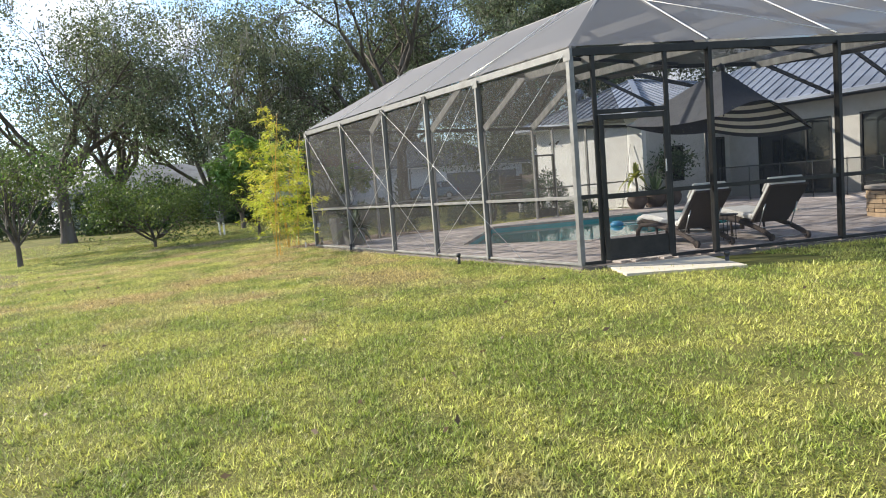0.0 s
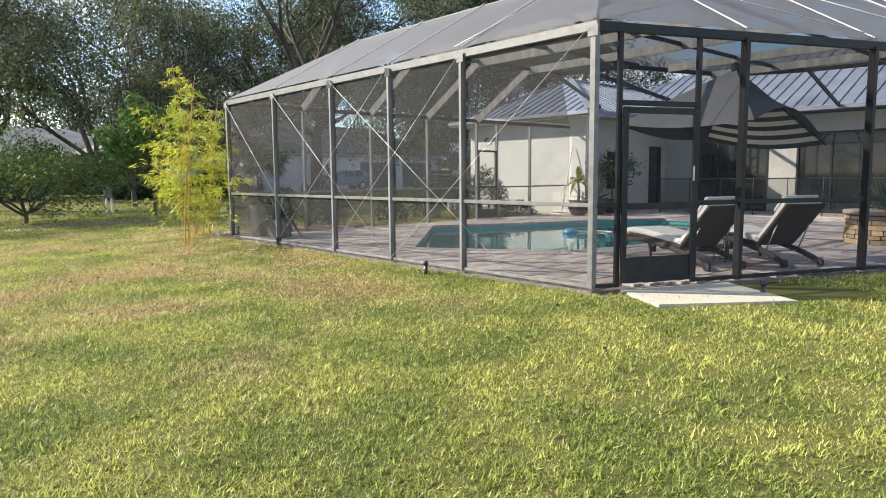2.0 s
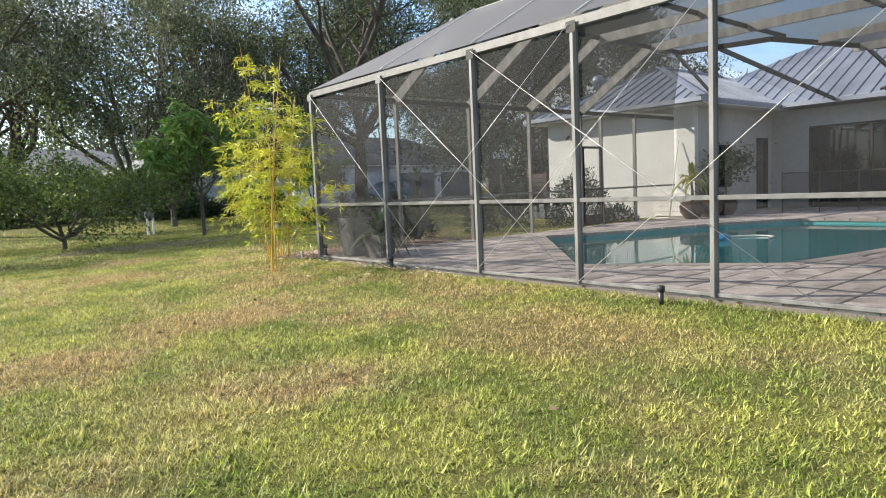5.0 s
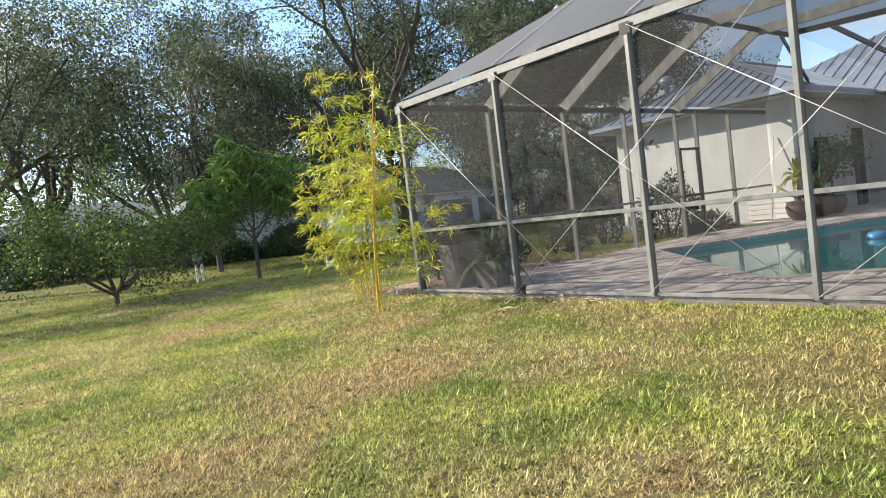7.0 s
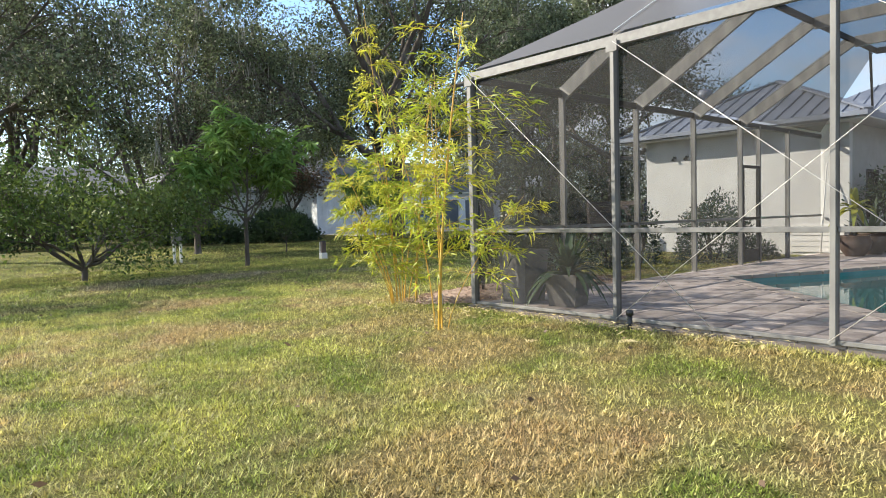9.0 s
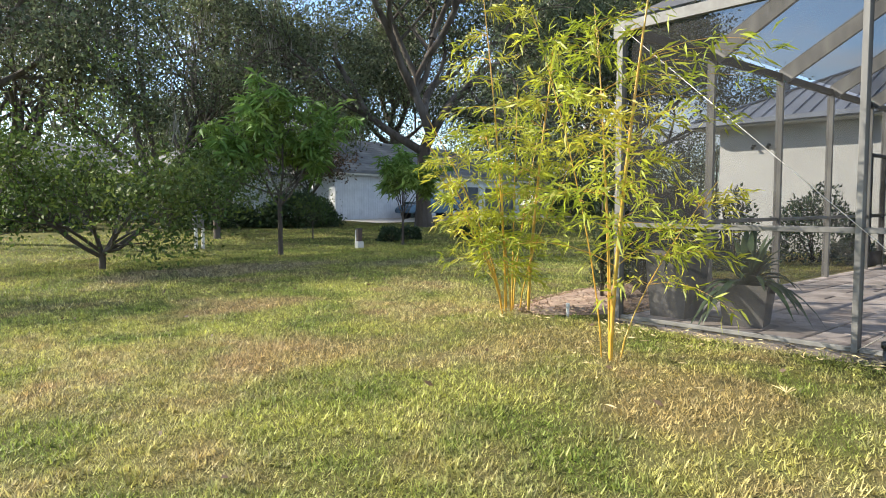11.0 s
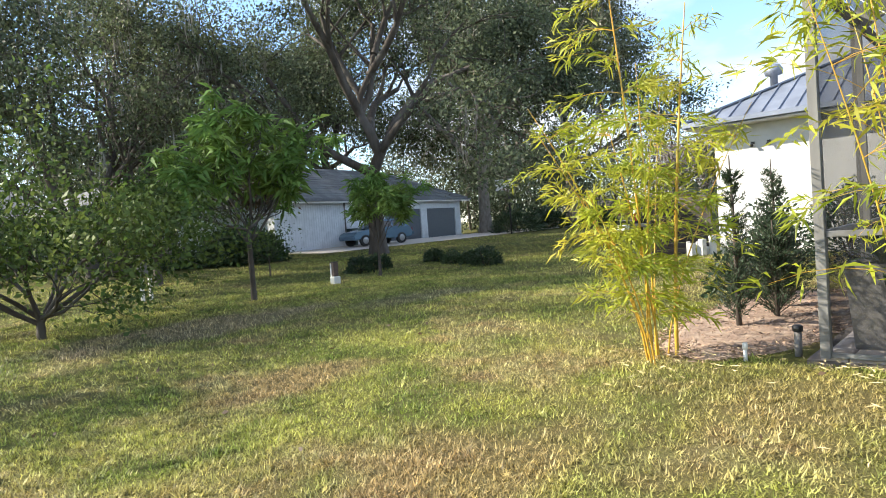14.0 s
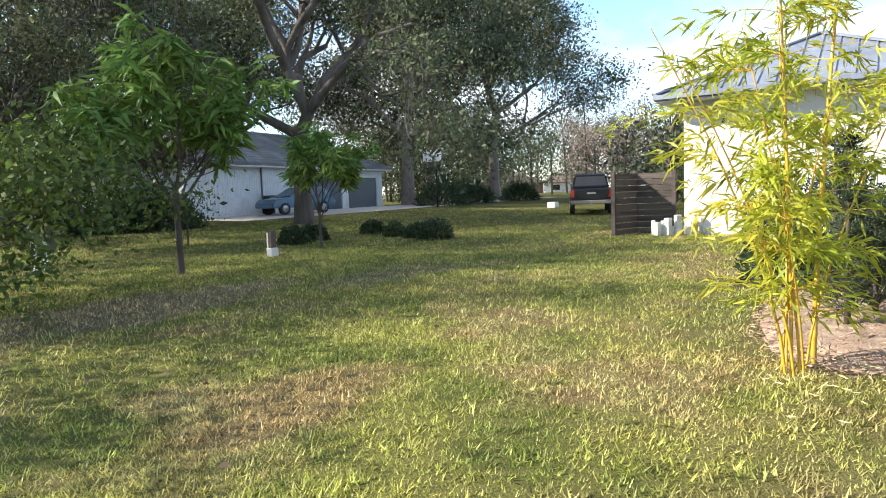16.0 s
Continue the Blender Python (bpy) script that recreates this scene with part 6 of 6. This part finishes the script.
bed = part("mulch_bed", bm, M_MULCH)
tagged(bed, "reddish pine-straw mulch bed with fallen debris", "mulch bed", kind="structure")


def litter(name, pts, zs, ln, w, mat, seed, label):
    rng = np.random.default_rng(seed)
    n = len(pts)
    at = np.c_[pts, zs]
    way = rng.normal(size=(n, 3)) * np.array([1, 1, 0.18])
    ob = leaf_mesh(name, at, way, rng.uniform(0.5, 1.2, n) * ln, w, mat, None, rng)
    return tagged(ob, label, "litter", kind="stuff")


rng = np.random.default_rng(77)
a, q = rng.uniform(0, 6.28, 5200), np.sqrt(rng.uniform(0, 1, 5200))
litter("mulch_chips", np.c_[2.2 + 2.6 * q * np.cos(a), 11.15 + 0.9 * q * np.sin(a)], 0.022 - 0.05 * q ** 3, 0.07, 0.012, M_CHIP, 78, "loose brown bark chips and pine straw")
px, py = np.r_[rng.normal(-1.2, 0.7, 120), rng.normal(-0.35, 0.4, 160), rng.normal(-0.28, 0.14, 420)], np.r_[rng.normal(9.2, 0.6, 120), rng.normal(11.2, 0.4, 160), rng.uniform(6.0, 10.2, 420)]
zz = np.array([lawn_z(u, v) + 0.05 for u, v in zip(px, py)])
litter("fallen_bamboo_leaves", np.c_[px, py], zz, 0.09, 0.009, M_STRAWBIT, 79, "dry pale bamboo leaves fallen on the grass")
px, py = rng.uniform(-7, 3, 160), rng.uniform(-6, 16, 160)
ok = ~((px > -0.1) & (py < 10.4))
px, py = px[ok], py[ok]
zz = np.array([lawn_z(u, v) + 0.055 for u, v in zip(px, py)])
litter("fallen_leaves", np.c_[px, py], zz, 0.075, 0.035, M_BROWNLEAF, 80, "scattered brown fallen leaves on the lawn")
for k, (x, y, a) in enumerate(((-1.6, 7.8, 20), (-0.95, 7.0, 110))):
    bm = bmesh.new()
    for s in range(5):
        t = radians(a + (s - 2) * 15)
        plate(bm, [(0, 0, 0.002 * s), (0.10 * math.cos(t) - 0.005 * math.sin(t), 0.10 * math.sin(t) + 0.005 * math.cos(t), 0.012), (0.19 * math.cos(t), 0.19 * math.sin(t), 0.004), (0.10 * math.cos(t) + 0.005 * math.sin(t), 0.10 * math.sin(t) - 0.005 * math.cos(t), 0.012)], 0.002)
    ob = part("fallen_frond", bm, M_STRAWBIT)
    ob.location = (x, y, lawn_z(x, y) + 0.055)
    tagged(ob, "dry fan-shaped piece of fallen palm frond", "leaf", "fallen fronds")


# ---- the neighbour's house ----
nb_house = empty("neighbor_house", (15.4, 40.4, 0.40), 9.2)
tagged(nb_house, "low white board-sided house with grey shingle roof", "house")


def npart(name, bm, mat, label="", parent=None):
    return part(name, bm, mat, parent or nb_house, label)


EV = 2.72
# local x runs along the drive side, y away from it
npart("wall", wall_with_holes(bmesh.new(), "x", 0.0, 0.2, 0.0, 20.3, -0.3, EV, [(10.2, 14.6, 0.0, 2.2), (15.4, 19.5, 0.0, 2.2)]), M_SIDING, "white vertical board siding wall")
npart("wall", nb(0.0, 0.2, 0.21, 9.0, -0.3, EV), M_SIDING)
npart("wall", nb(-6.0, -0.002, 4.0, 4.2, -0.3, EV), M_SIDING)
npart("wall", nb(20.1, 20.3, 0.21, 9.0, -0.3, EV), M_SIDING)
for k in range(48):
    x = 0.15 + 0.2 * k
    if x < 10.1:
        npart("batten", nb(x, x + 0.035, -0.018, -0.002, -0.2, EV - 0.05), M_SIDING)
npart("downpipe", tube(bmesh.new(), [(5.95, -0.06, -0.1), (5.95, -0.06, EV)], 0.045, 8), M_PLANTER)
for x0, x1 in ((10.2, 14.6), (15.4, 19.5)):
    gd = npart("garage_door", nb(x0 + 0.002, x1 - 0.002, 0.10, 0.14, 0.0, 2.198), M_GARAGE, "slate grey panelled garage door")
    for k in range(4):
        npart("door_panel", nb(x0 + 0.03, x1 - 0.03, 0.085, 0.099, 0.02 + 0.545 * k, 0.545 * (k + 1) - 0.02), M_GARAGE, parent=gd)
npart("fascia", nb(-0.5, 20.9, -0.62, -0.56, EV - 0.02, EV + 0.2), M_TRIMWHITE)
npart("soffit", nb(-0.5, 20.9, -0.56, 9.5, EV + 0.01, EV + 0.05), M_SOFFIT)
nroof = npart("roof", hip_roof(bmesh.new(), -0.55, 20.95, -0.7, 9.6, EV + 0.22, 2.5), M_SHINGLE, "grey asphalt shingle hip roof")
npart("roof", hip_roof(bmesh.new(), -8.0, 4.5, 3.6, 12.0, EV + 0.18, 2.0), M_SHINGLE)
for k in range(13):
    y = -0.66 + 0.38 * k
    m = y + 0.7
    npart("shingle_course", nb(-0.5 + m, 20.9 - m, y, y + 0.02, EV + 0.225 + 2.5 * m / 5.15, EV + 0.25 + 2.5 * m / 5.15), M_SHINGLE, parent=nroof)
drive = mesh_np("road", [(x, y, lawn_z(x, y) + 0.035) for y in np.linspace(35.2, 40.6, 10) for x in np.linspace(15.5, 52, 30)], [(j * 30 + i, j * 30 + i + 1, (j + 1) * 30 + i + 1, (j + 1) * 30 + i) for j in range(9) for i in range(29)], M_DRIVE)
drive.data.transform(Matrix.Translation((0, 1.0, 0)))
tagged(drive, "pale concrete driveway in front of the garage", "driveway", kind="structure")


def vehicle(name, loc, rz, paint, label, category, pickup=False):
    """A car or pickup: shaped body, glasshouse, wheels, lamps and bumpers. Front points along +x."""
    ob = empty(name, loc, rz)
    W = 0.98 if pickup else 0.88
    if pickup:
        low = [(-2.85, 0.62), (-2.85, 1.18), (-0.55, 1.20), (-0.5, 1.22), (1.25, 1.22), (1.6, 1.18), (2.75, 1.10), (2.9, 0.85), (2.9, 0.55), (-2.6, 0.50)]
        cab = [(-0.62, 1.21), (-0.50, 1.85), (-0.3, 1.92), (0.75, 1.92), (1.45, 1.21)]
        wheels, wr = (-1.75, 1.95), 0.41
    else:
        low = [(-2.2, 0.45), (-2.22, 0.80), (-2.05, 0.98), (-1.0, 1.0), (0.9, 0.98), (1.9, 0.84), (2.15, 0.62), (2.15, 0.38), (-2.0, 0.34)]
        cab = [(-2.0, 0.98), (-1.65, 1.42), (-1.2, 1.52), (0.0, 1.50), (0.95, 0.98)]
        wheels, wr = (-1.32, 1.35), 0.33

    def side(prof, w0, w1):
        bm = bmesh.new()
        zl, zh = min(p[1] for p in prof), max(p[1] for p in prof)
        rows = []
        for s in (-1, 1):
            rows.append([bm.verts.new((x, s * (w0 + (w1 - w0) * (z - zl) / (zh - zl)), z)) for x, z in prof])
        n = len(prof)
        bm.faces.new(rows[0])
        bm.faces.new(rows[1][::-1])
        for i in range(n):
            j = (i + 1) % n
            bm.faces.new((rows[0][j], rows[0][i], rows[1][i], rows[1][j]))
        bmesh.ops.recalc_face_normals(bm, faces=bm.faces)
        bmesh.ops.bevel(bm, geom=list(bm.edges), offset=0.05, segments=2, affect='EDGES')
        return bm
    body = part("body", side(low, W, W * 0.96), paint, ob)
    part("cabin", side(cab, W * 0.93, W * 0.74), paint, ob)
    zc0, zc1 = (1.30, 1.80) if pickup else (1.05, 1.42)
    xs = ((-0.42, 0.22), (0.28, 0.95)) if pickup else ((-1.5, -0.75), (-0.68, 0.10))
    k = (W * 0.93 - W * 0.74) / (cab[2][1] - cab[0][1])
    for s in (-1, 1):
        for x0, x1 in xs:
            y0, y1 = s * (W * 0.93 - k * (zc0 - cab[0][1]) + 0.008), s * (W * 0.93 - k * (zc1 - cab[0][1]) + 0.008)
            part("side_window", plate(bmesh.new(), [(x0, y0, zc0), (x1, y0, zc0), (x1 - 0.06, y1, zc1), (x0 + 0.04, y1, zc1)], 0.006 * -s), M_DARKGLASS, ob)
    a, b = cab[0], cab[1]
    part("rear_window", plate(bmesh.new(), [(a[0] * 0.85 + b[0] * 0.15 - 0.012, -W * 0.8, a[1] + 0.12), (a[0] * 0.85 + b[0] * 0.15 - 0.012, W * 0.8, a[1] + 0.12), (b[0] - 0.012, W * 0.7, b[1] - 0.06), (b[0] - 0.012, -W * 0.7, b[1] - 0.06)], -0.006), M_DARKGLASS, ob)
    rx = low[0][0]
    part("rear_bumper", nb(rx - 0.12, rx + 0.02, -W * 0.97, W * 0.97, 0.48, 0.66, bev=0.03), M_ALU if pickup else paint, ob)
    for s in (-1, 1):
        part("tail_lamp", nb(rx - 0.035, rx + 0.06, s * W * 0.86 - 0.075, s * W * 0.86 + 0.075, 0.78 if pickup else 0.70, 1.14 if pickup else 0.9, bev=0.02), M_REDLENS, ob, "red tail lamp")
        for x in wheels:
            wh = part("wheel", tube(bmesh.new(), [(x, s * (W - 0.20), wr), (x, s * (W + 0.02), wr)], wr, 20), M_RUBBER, ob, "black tyre")
            part("rim", lathe(bmesh.new(), [(wr * 0.62, 0), (wr * 0.5, 0.012), (wr * 0.2, 0.018), (0.01, 0.02)], 14), M_CHROME, wh)
            wh.children[0].matrix_basis = Matrix.Translation((x, s * (W + 0.022), wr)) @ Matrix.Rotation(radians(-90 * s), 4, 'X')
    if pickup:
        part("tailgate", nb(rx - 0.03, rx + 0.02, -W * 0.76, W * 0.76, 0.70, 1.14, bev=0.02), paint, ob)
        part("emblem", nb(rx - 0.04, rx - 0.031, -0.2, 0.2, 0.95, 1.02), M_CHROME, ob)
    return tagged(ob, label, category)


vehicle("car", (21.6, 38.9, lawn_z(21.6, 38.4) + 0.04), 172, M_CARBLUE, "small blue hatchback parked on the drive", "car")
vehicle("pickup_truck", (26.6, 23.2, lawn_z(26, 23)), 22, M_TRUCK, "black pickup truck parked on the grass", "pickup truck", pickup=True)

ob = empty("wheelie_bin", (21.6, 41.2, lawn_z(21.6, 41.2)), 9)
bm = bmesh.new()
prism(bm, [(-0.25, -0.3), (0.25, -0.3), (0.25, 0.3), (-0.25, 0.3)], 0, 1.0)
part("body", bm, M_BINGREEN, ob)
part("lid", nb(-0.29, 0.29, -0.36, 0.34, 1.002, 1.08, bev=0.02), M_BINGREEN, ob)
for s in (-1, 1):
    part("wheel", tube(bmesh.new(), [(s * 0.26, 0.28, 0.1), (s * 0.31, 0.28, 0.1)], 0.1, 12), M_BLACK, ob)
tagged(ob, "dark green wheelie bin by the white siding", "bin")

ob = empty("basketball_hoop", (31.2, 35.6, lawn_z(31.2, 35.6)), 20)
part("pole", tube(bmesh.new(), [(0, 0, -0.05), (0, 0, 2.6), (0, 0, 3.1)], 0.055, 10), M_BLACK, ob)
part("arm", tube(bmesh.new(), [(0, 0, 2.9), (-0.9, 0, 3.35)], 0.035, 8), M_BLACK, ob)
part("backboard", nb(-0.99, -0.95, -0.62, 0.62, 2.98, 3.72, bev=0.01), M_SIDING, ob, "pale backboard")
for y0, y1, z0, z1 in ((-0.66, 0.66, 3.72, 3.77), (-0.66, 0.66, 2.93, 2.98), (-0.66, -0.62, 2.98, 3.72), (0.62, 0.66, 2.98, 3.72)):
    part("board_frame", nb(-1.0, -0.94, y0, y1, z0, z1), M_PLANTER, ob)
part("rim", tube(bmesh.new(), [(-1.23 + 0.22 * math.cos(k * 0.5236), 0.22 * math.sin(k * 0.5236), 3.05) for k in range(13)], 0.012, 6), M_REDLENS, ob, "red hoop ring")
tagged(ob, "black basketball hoop pole with a grey backboard", "basketball hoop")

# slatted screen of old boards beside the house, with white stones at its foot
fence = empty("board_fence", (11.8, 16.9, lawn_z(11.8, 16.9)), 0)
for k, (x, y) in enumerate(((0, 0), (1.0, -0.25), (1.05, -1.3))):
    part("post", nb(x - 0.05, x + 0.05, y - 0.05, y + 0.05, -0.1, 1.72), M_OLDWOOD, fence)
for a, b in (((0.0, 0.0), (1.0, -0.25)), ((1.0, -0.25), (1.05, -1.3))):
    for k in range(10):
        z = 0.08 + 0.165 * k
        part("board", beam(bmesh.new(), (a[0], a[1] - 0.055, z), (b[0], b[1] - 0.055, z), 0.02, 0.15), M_OLDWOOD, fence)
tagged(fence, "dark weathered horizontal board fence by the house", "fence")
rng2 = random.Random(9)
for k in range(12):
    w, h = rng2.uniform(0.1, 0.2), rng2.uniform(0.18, 0.62)
    ob = part("stone_block", nb(-w / 2, w / 2, -w / 2, w / 2, 0, h, bev=0.02), M_CONCRETEBLOCK)
    x, y = 11.95 + 0.07 * k, 15.9 - 0.10 * k + rng2.uniform(-0.15, 0.15)
    ob.location, ob.rotation_euler = (x, y, lawn_z(x, y) - 0.005), (0, 0, rng2.uniform(0, 3))
    tagged(ob, "white stone block standing by the board fence", "stone block", "white stone blocks")
tank = part("white_tank", nb(-0.3, 0.3, -0.25, 0.25, 0, 0.34, bev=0.04), M_TRIMWHITE)
tank.location = (31.0, 27.2, lawn_z(31, 27.2))
tagged(tank, "white utility cabinet standing on the far grass", "cabinet")


# ---- far houses and woods ----
def far_house(loc, rz, L, D, wall, roof, label):
    ob = empty("far_house", loc, rz)
    part("wall", wall_with_holes(bmesh.new(), "x", -D / 2, 0.25, -L / 2, L / 2, -0.6, 2.6, [(-L * 0.35, -L * 0.22, 0.9, 2.1), (-0.5, 0.5, 0.0, 2.1), (L * 0.2, L * 0.36, 0.9, 2.1)]), wall, ob)
    part("wall", nb(-L / 2, -L / 2 + 0.25, -D / 2 + 0.26, D / 2, -0.6, 2.6), wall, ob)
    part("wall", nb(L / 2 - 0.25, L / 2, -D / 2 + 0.26, D / 2, -0.6, 2.6), wall, ob)
    part("roof", hip_roof(bmesh.new(), -L / 2 - 0.5, L / 2 + 0.5, -D / 2 - 0.5, D / 2 + 0.5, 2.75, 2.2), roof, ob)
    for x0, x1, z0, z1 in ((-L * 0.35, -L * 0.22, 0.9, 2.1), (-0.5, 0.5, 0.0, 2.1), (L * 0.2, L * 0.36, 0.9, 2.1)):
        part("window", nb(x0, x1, -D / 2 + 0.1, -D / 2 + 0.13, z0, z1), M_DARKGLASS, ob)
    return tagged(ob, label, "house")


far_house((124.0, 79.0, 0.0), -50, 13, 9, M_BRICKFAR, M_BROWNROOF, "distant red brick house with a brown roof")
far_house((150.0, 76.0, 0.0), -55, 14, 9, M_SIDING, M_BROWNROOF, "distant pale house among bare trees")
far_house((3.5, 55.0, 0.4), 8, 15, 9, M_SIDING, M_SHINGLE, "pale house seen between the oaks")
far_house((-16.0, 62.0, 0.4), 10, 14, 9, M_SIDING, M_SHINGLE, "pale house far behind the trees")


def wood_belt(name, n, place, mat, seed, label, ln=0.42, h=(8, 14)):
    """A belt of far trees: trunks and loose crowns in one object."""
    rng = np.random.default_rng(seed)
    V, at = [], []
    br = []
    for k in range(n):
        x, y = place(rng)
        z = lawn_z(x, y)
        H0 = rng.uniform(*h)
        lean = rng.normal(size=2) * 0.6
        br.append((np.array([[x, y, z - 0.3], [x + lean[0] * 0.4, y + lean[1] * 0.4, z + H0 * 0.45], [x + lean[0], y + lean[1], z + H0 * 0.85]]), np.array([0.20, 0.14, 0.05])))
        for _ in range(6):
            a, el = rng.uniform(0, 6.28), rng.uniform(0.4, 1.2)
            p = np.array([x, y, z + H0 * rng.uniform(0.3, 0.7)])
            br.append((np.array([p, p + np.array([math.cos(a) * math.cos(el), math.sin(a) * math.cos(el), math.sin(el)]) * H0 * 0.35]), np.array([0.10, 0.03])))
        for _ in range(9):
            c = np.array([x, y, z + H0 * rng.uniform(0.14, 0.95)]) + rng.normal(size=3) * np.array([1.8, 1.8, 0.6])
            at.append(c + rng.normal(size=(130, 3)) * np.array([1.2, 1.2, 0.9]))
    holder = empty(name, (0, 0, 0))
    branch_mesh("trunks", br, M_BARK, holder, 5)
    at = np.concatenate(at)
    L = 1.15 * ln * rng.uniform(0.5, 1.3, len(at))
    leaf_mesh("crowns", at, unit(rng, len(at)), L, L * 0.4, mat, holder, rng)
    return tagged(holder, label, "woods", kind="stuff")


wood_belt("far_woods", 60, lambda r: (r.uniform(-30, 45), r.uniform(64, 88)), M_OAKLEAF, 201, "dark far belt of oaks behind the gardens", h=(7, 12))
wood_belt("far_woods", 46, lambda r: (r.uniform(95, 150), r.uniform(30, 70)), M_FARWOOD, 202, "bare brownish winter trees far beyond the road", h=(10, 17))
wood_belt("far_woods", 24, lambda r: (r.uniform(34, 60), r.uniform(-25, 26)), M_OAKLEAF_PALE, 204, "dark trees behind the house", h=(5, 7))
wood_belt("far_woods", 34, lambda r: (r.uniform(50, 95), r.uniform(44, 88)), M_OAKLEAF_PALE, 205, "leafy trees beyond the drive", h=(7, 13))


# ---- pavers of the deck ----
def pavers():
    rng = np.random.default_rng(31)
    shapes = {}
    rest = bmesh.new()
    cell = 0.4
    used = set()
    cand = []

    def lay(x0, y0, x1, y1, depth):
        """Keep a stone that lies wholly on the deck; cut it in four where it crosses an edge."""
        pts = [(x0, y0), (x1, y0), (x1, y1), (x0, y1), ((x0 + x1) / 2, (y0 + y1) / 2)]
        on = [inside(DECK, *p) and not inside(POOL, *p) for p in pts]
        if all(on):
            x, y = (x0 + x1) / 2, (y0 + y1) / 2
            d = min(math.hypot(x, y - yy) for yy in (2, 5, 8)) + 0.3 * abs(x) + 3.0 * depth
            cand.append((d, x, y, round((x1 - x0) / cell, 3), round((y1 - y0) / cell, 3)))
        elif any(on) and depth < 2:
            mx, my = (x0 + x1) / 2, (y0 + y1) / 2
            for a in ((x0, y0, mx, my), (mx, y0, x1, my), (x0, my, mx, y1), (mx, my, x1, y1)):
                lay(*a, depth + 1)

    for i in range(0, 46):
        for j in range(-24, 27):
            if (i, j) in used:
                continue
            w = 2 if rng.random() < 0.5 and (i + 1, j) not in used else 1
            h = 2 if rng.random() < 0.22 and (i, j + 1) not in used and (w == 1 or (i + 1, j + 1) not in used) else 1
            for a in range(w):
                for b in range(h):
                    used.add((i + a, j + b))
            lay(0.01 + i * cell, j * cell, 0.01 + (i + w) * cell, (j + h) * cell, 0)
    cand.sort()
    for k, (d, x, y, w, h) in enumerate(cand):
        z = rng.uniform(-0.004, 0.003)
        a = rng.normal() * 0.006
        if k < 300:
            if (w, h) not in shapes:
                bm = bmesh.new()
                W, Hh = w * cell / 2 - 0.007, h * cell / 2 - 0.007
                b = 0.012
                lo = [bm.verts.new(p) for p in ((-W, -Hh, -0.04), (W, -Hh, -0.04), (W, Hh, -0.04), (-W, Hh, -0.04))]
                mi = [bm.verts.new(p) for p in ((-W, -Hh, -0.008), (W, -Hh, -0.008), (W, Hh, -0.008), (-W, Hh, -0.008))]
                hi = [bm.verts.new(p) for p in ((-W + b, -Hh + b, 0), (W - b, -Hh + b, 0), (W - b, Hh - b, 0), (-W + b, Hh - b, 0))]
                for p, q in ((lo, mi), (mi, hi)):
                    for i in range(4):
                        bm.faces.new((p[i], p[(i + 1) % 4], q[(i + 1) % 4], q[i]))
                bm.faces.new(hi)
                me = bpy.data.meshes.new("paver")
                bm.to_mesh(me)
                bm.free()
                me.materials.append(M_PAVER)
                shapes[(w, h)] = me
            ob = new("paver", shapes[(w, h)])
            ob.parent = deck
            ob.matrix_basis = Matrix.Translation((x, y, z)) @ Matrix.Rotation(a, 4, 'Z')
        else:
            W, Hh = w * cell / 2 - 0.008, h * cell / 2 - 0.008
            c, s = math.cos(a), math.sin(a)
            prism(rest, [(x + p * c - q * s, y + p * s + q * c) for p, q in ((-W, -Hh), (W, -Hh), (W, Hh), (-W, Hh))], -0.04, z)
    ob = part("more_pavers", rest, M_PAVER_FAR, deck)
    tagged(ob, kind="stuff")


M_PAVER_FAR = material("paver_stone_far", (0.53, 0.465, 0.43), (0.40, 0.345, 0.315), rough=0.85, scale=9, c=(0.27, 0.22, 0.20), c_scale=2.5, island=1, spread=0.22, bump=0.5, bump_scale=25)
pavers()
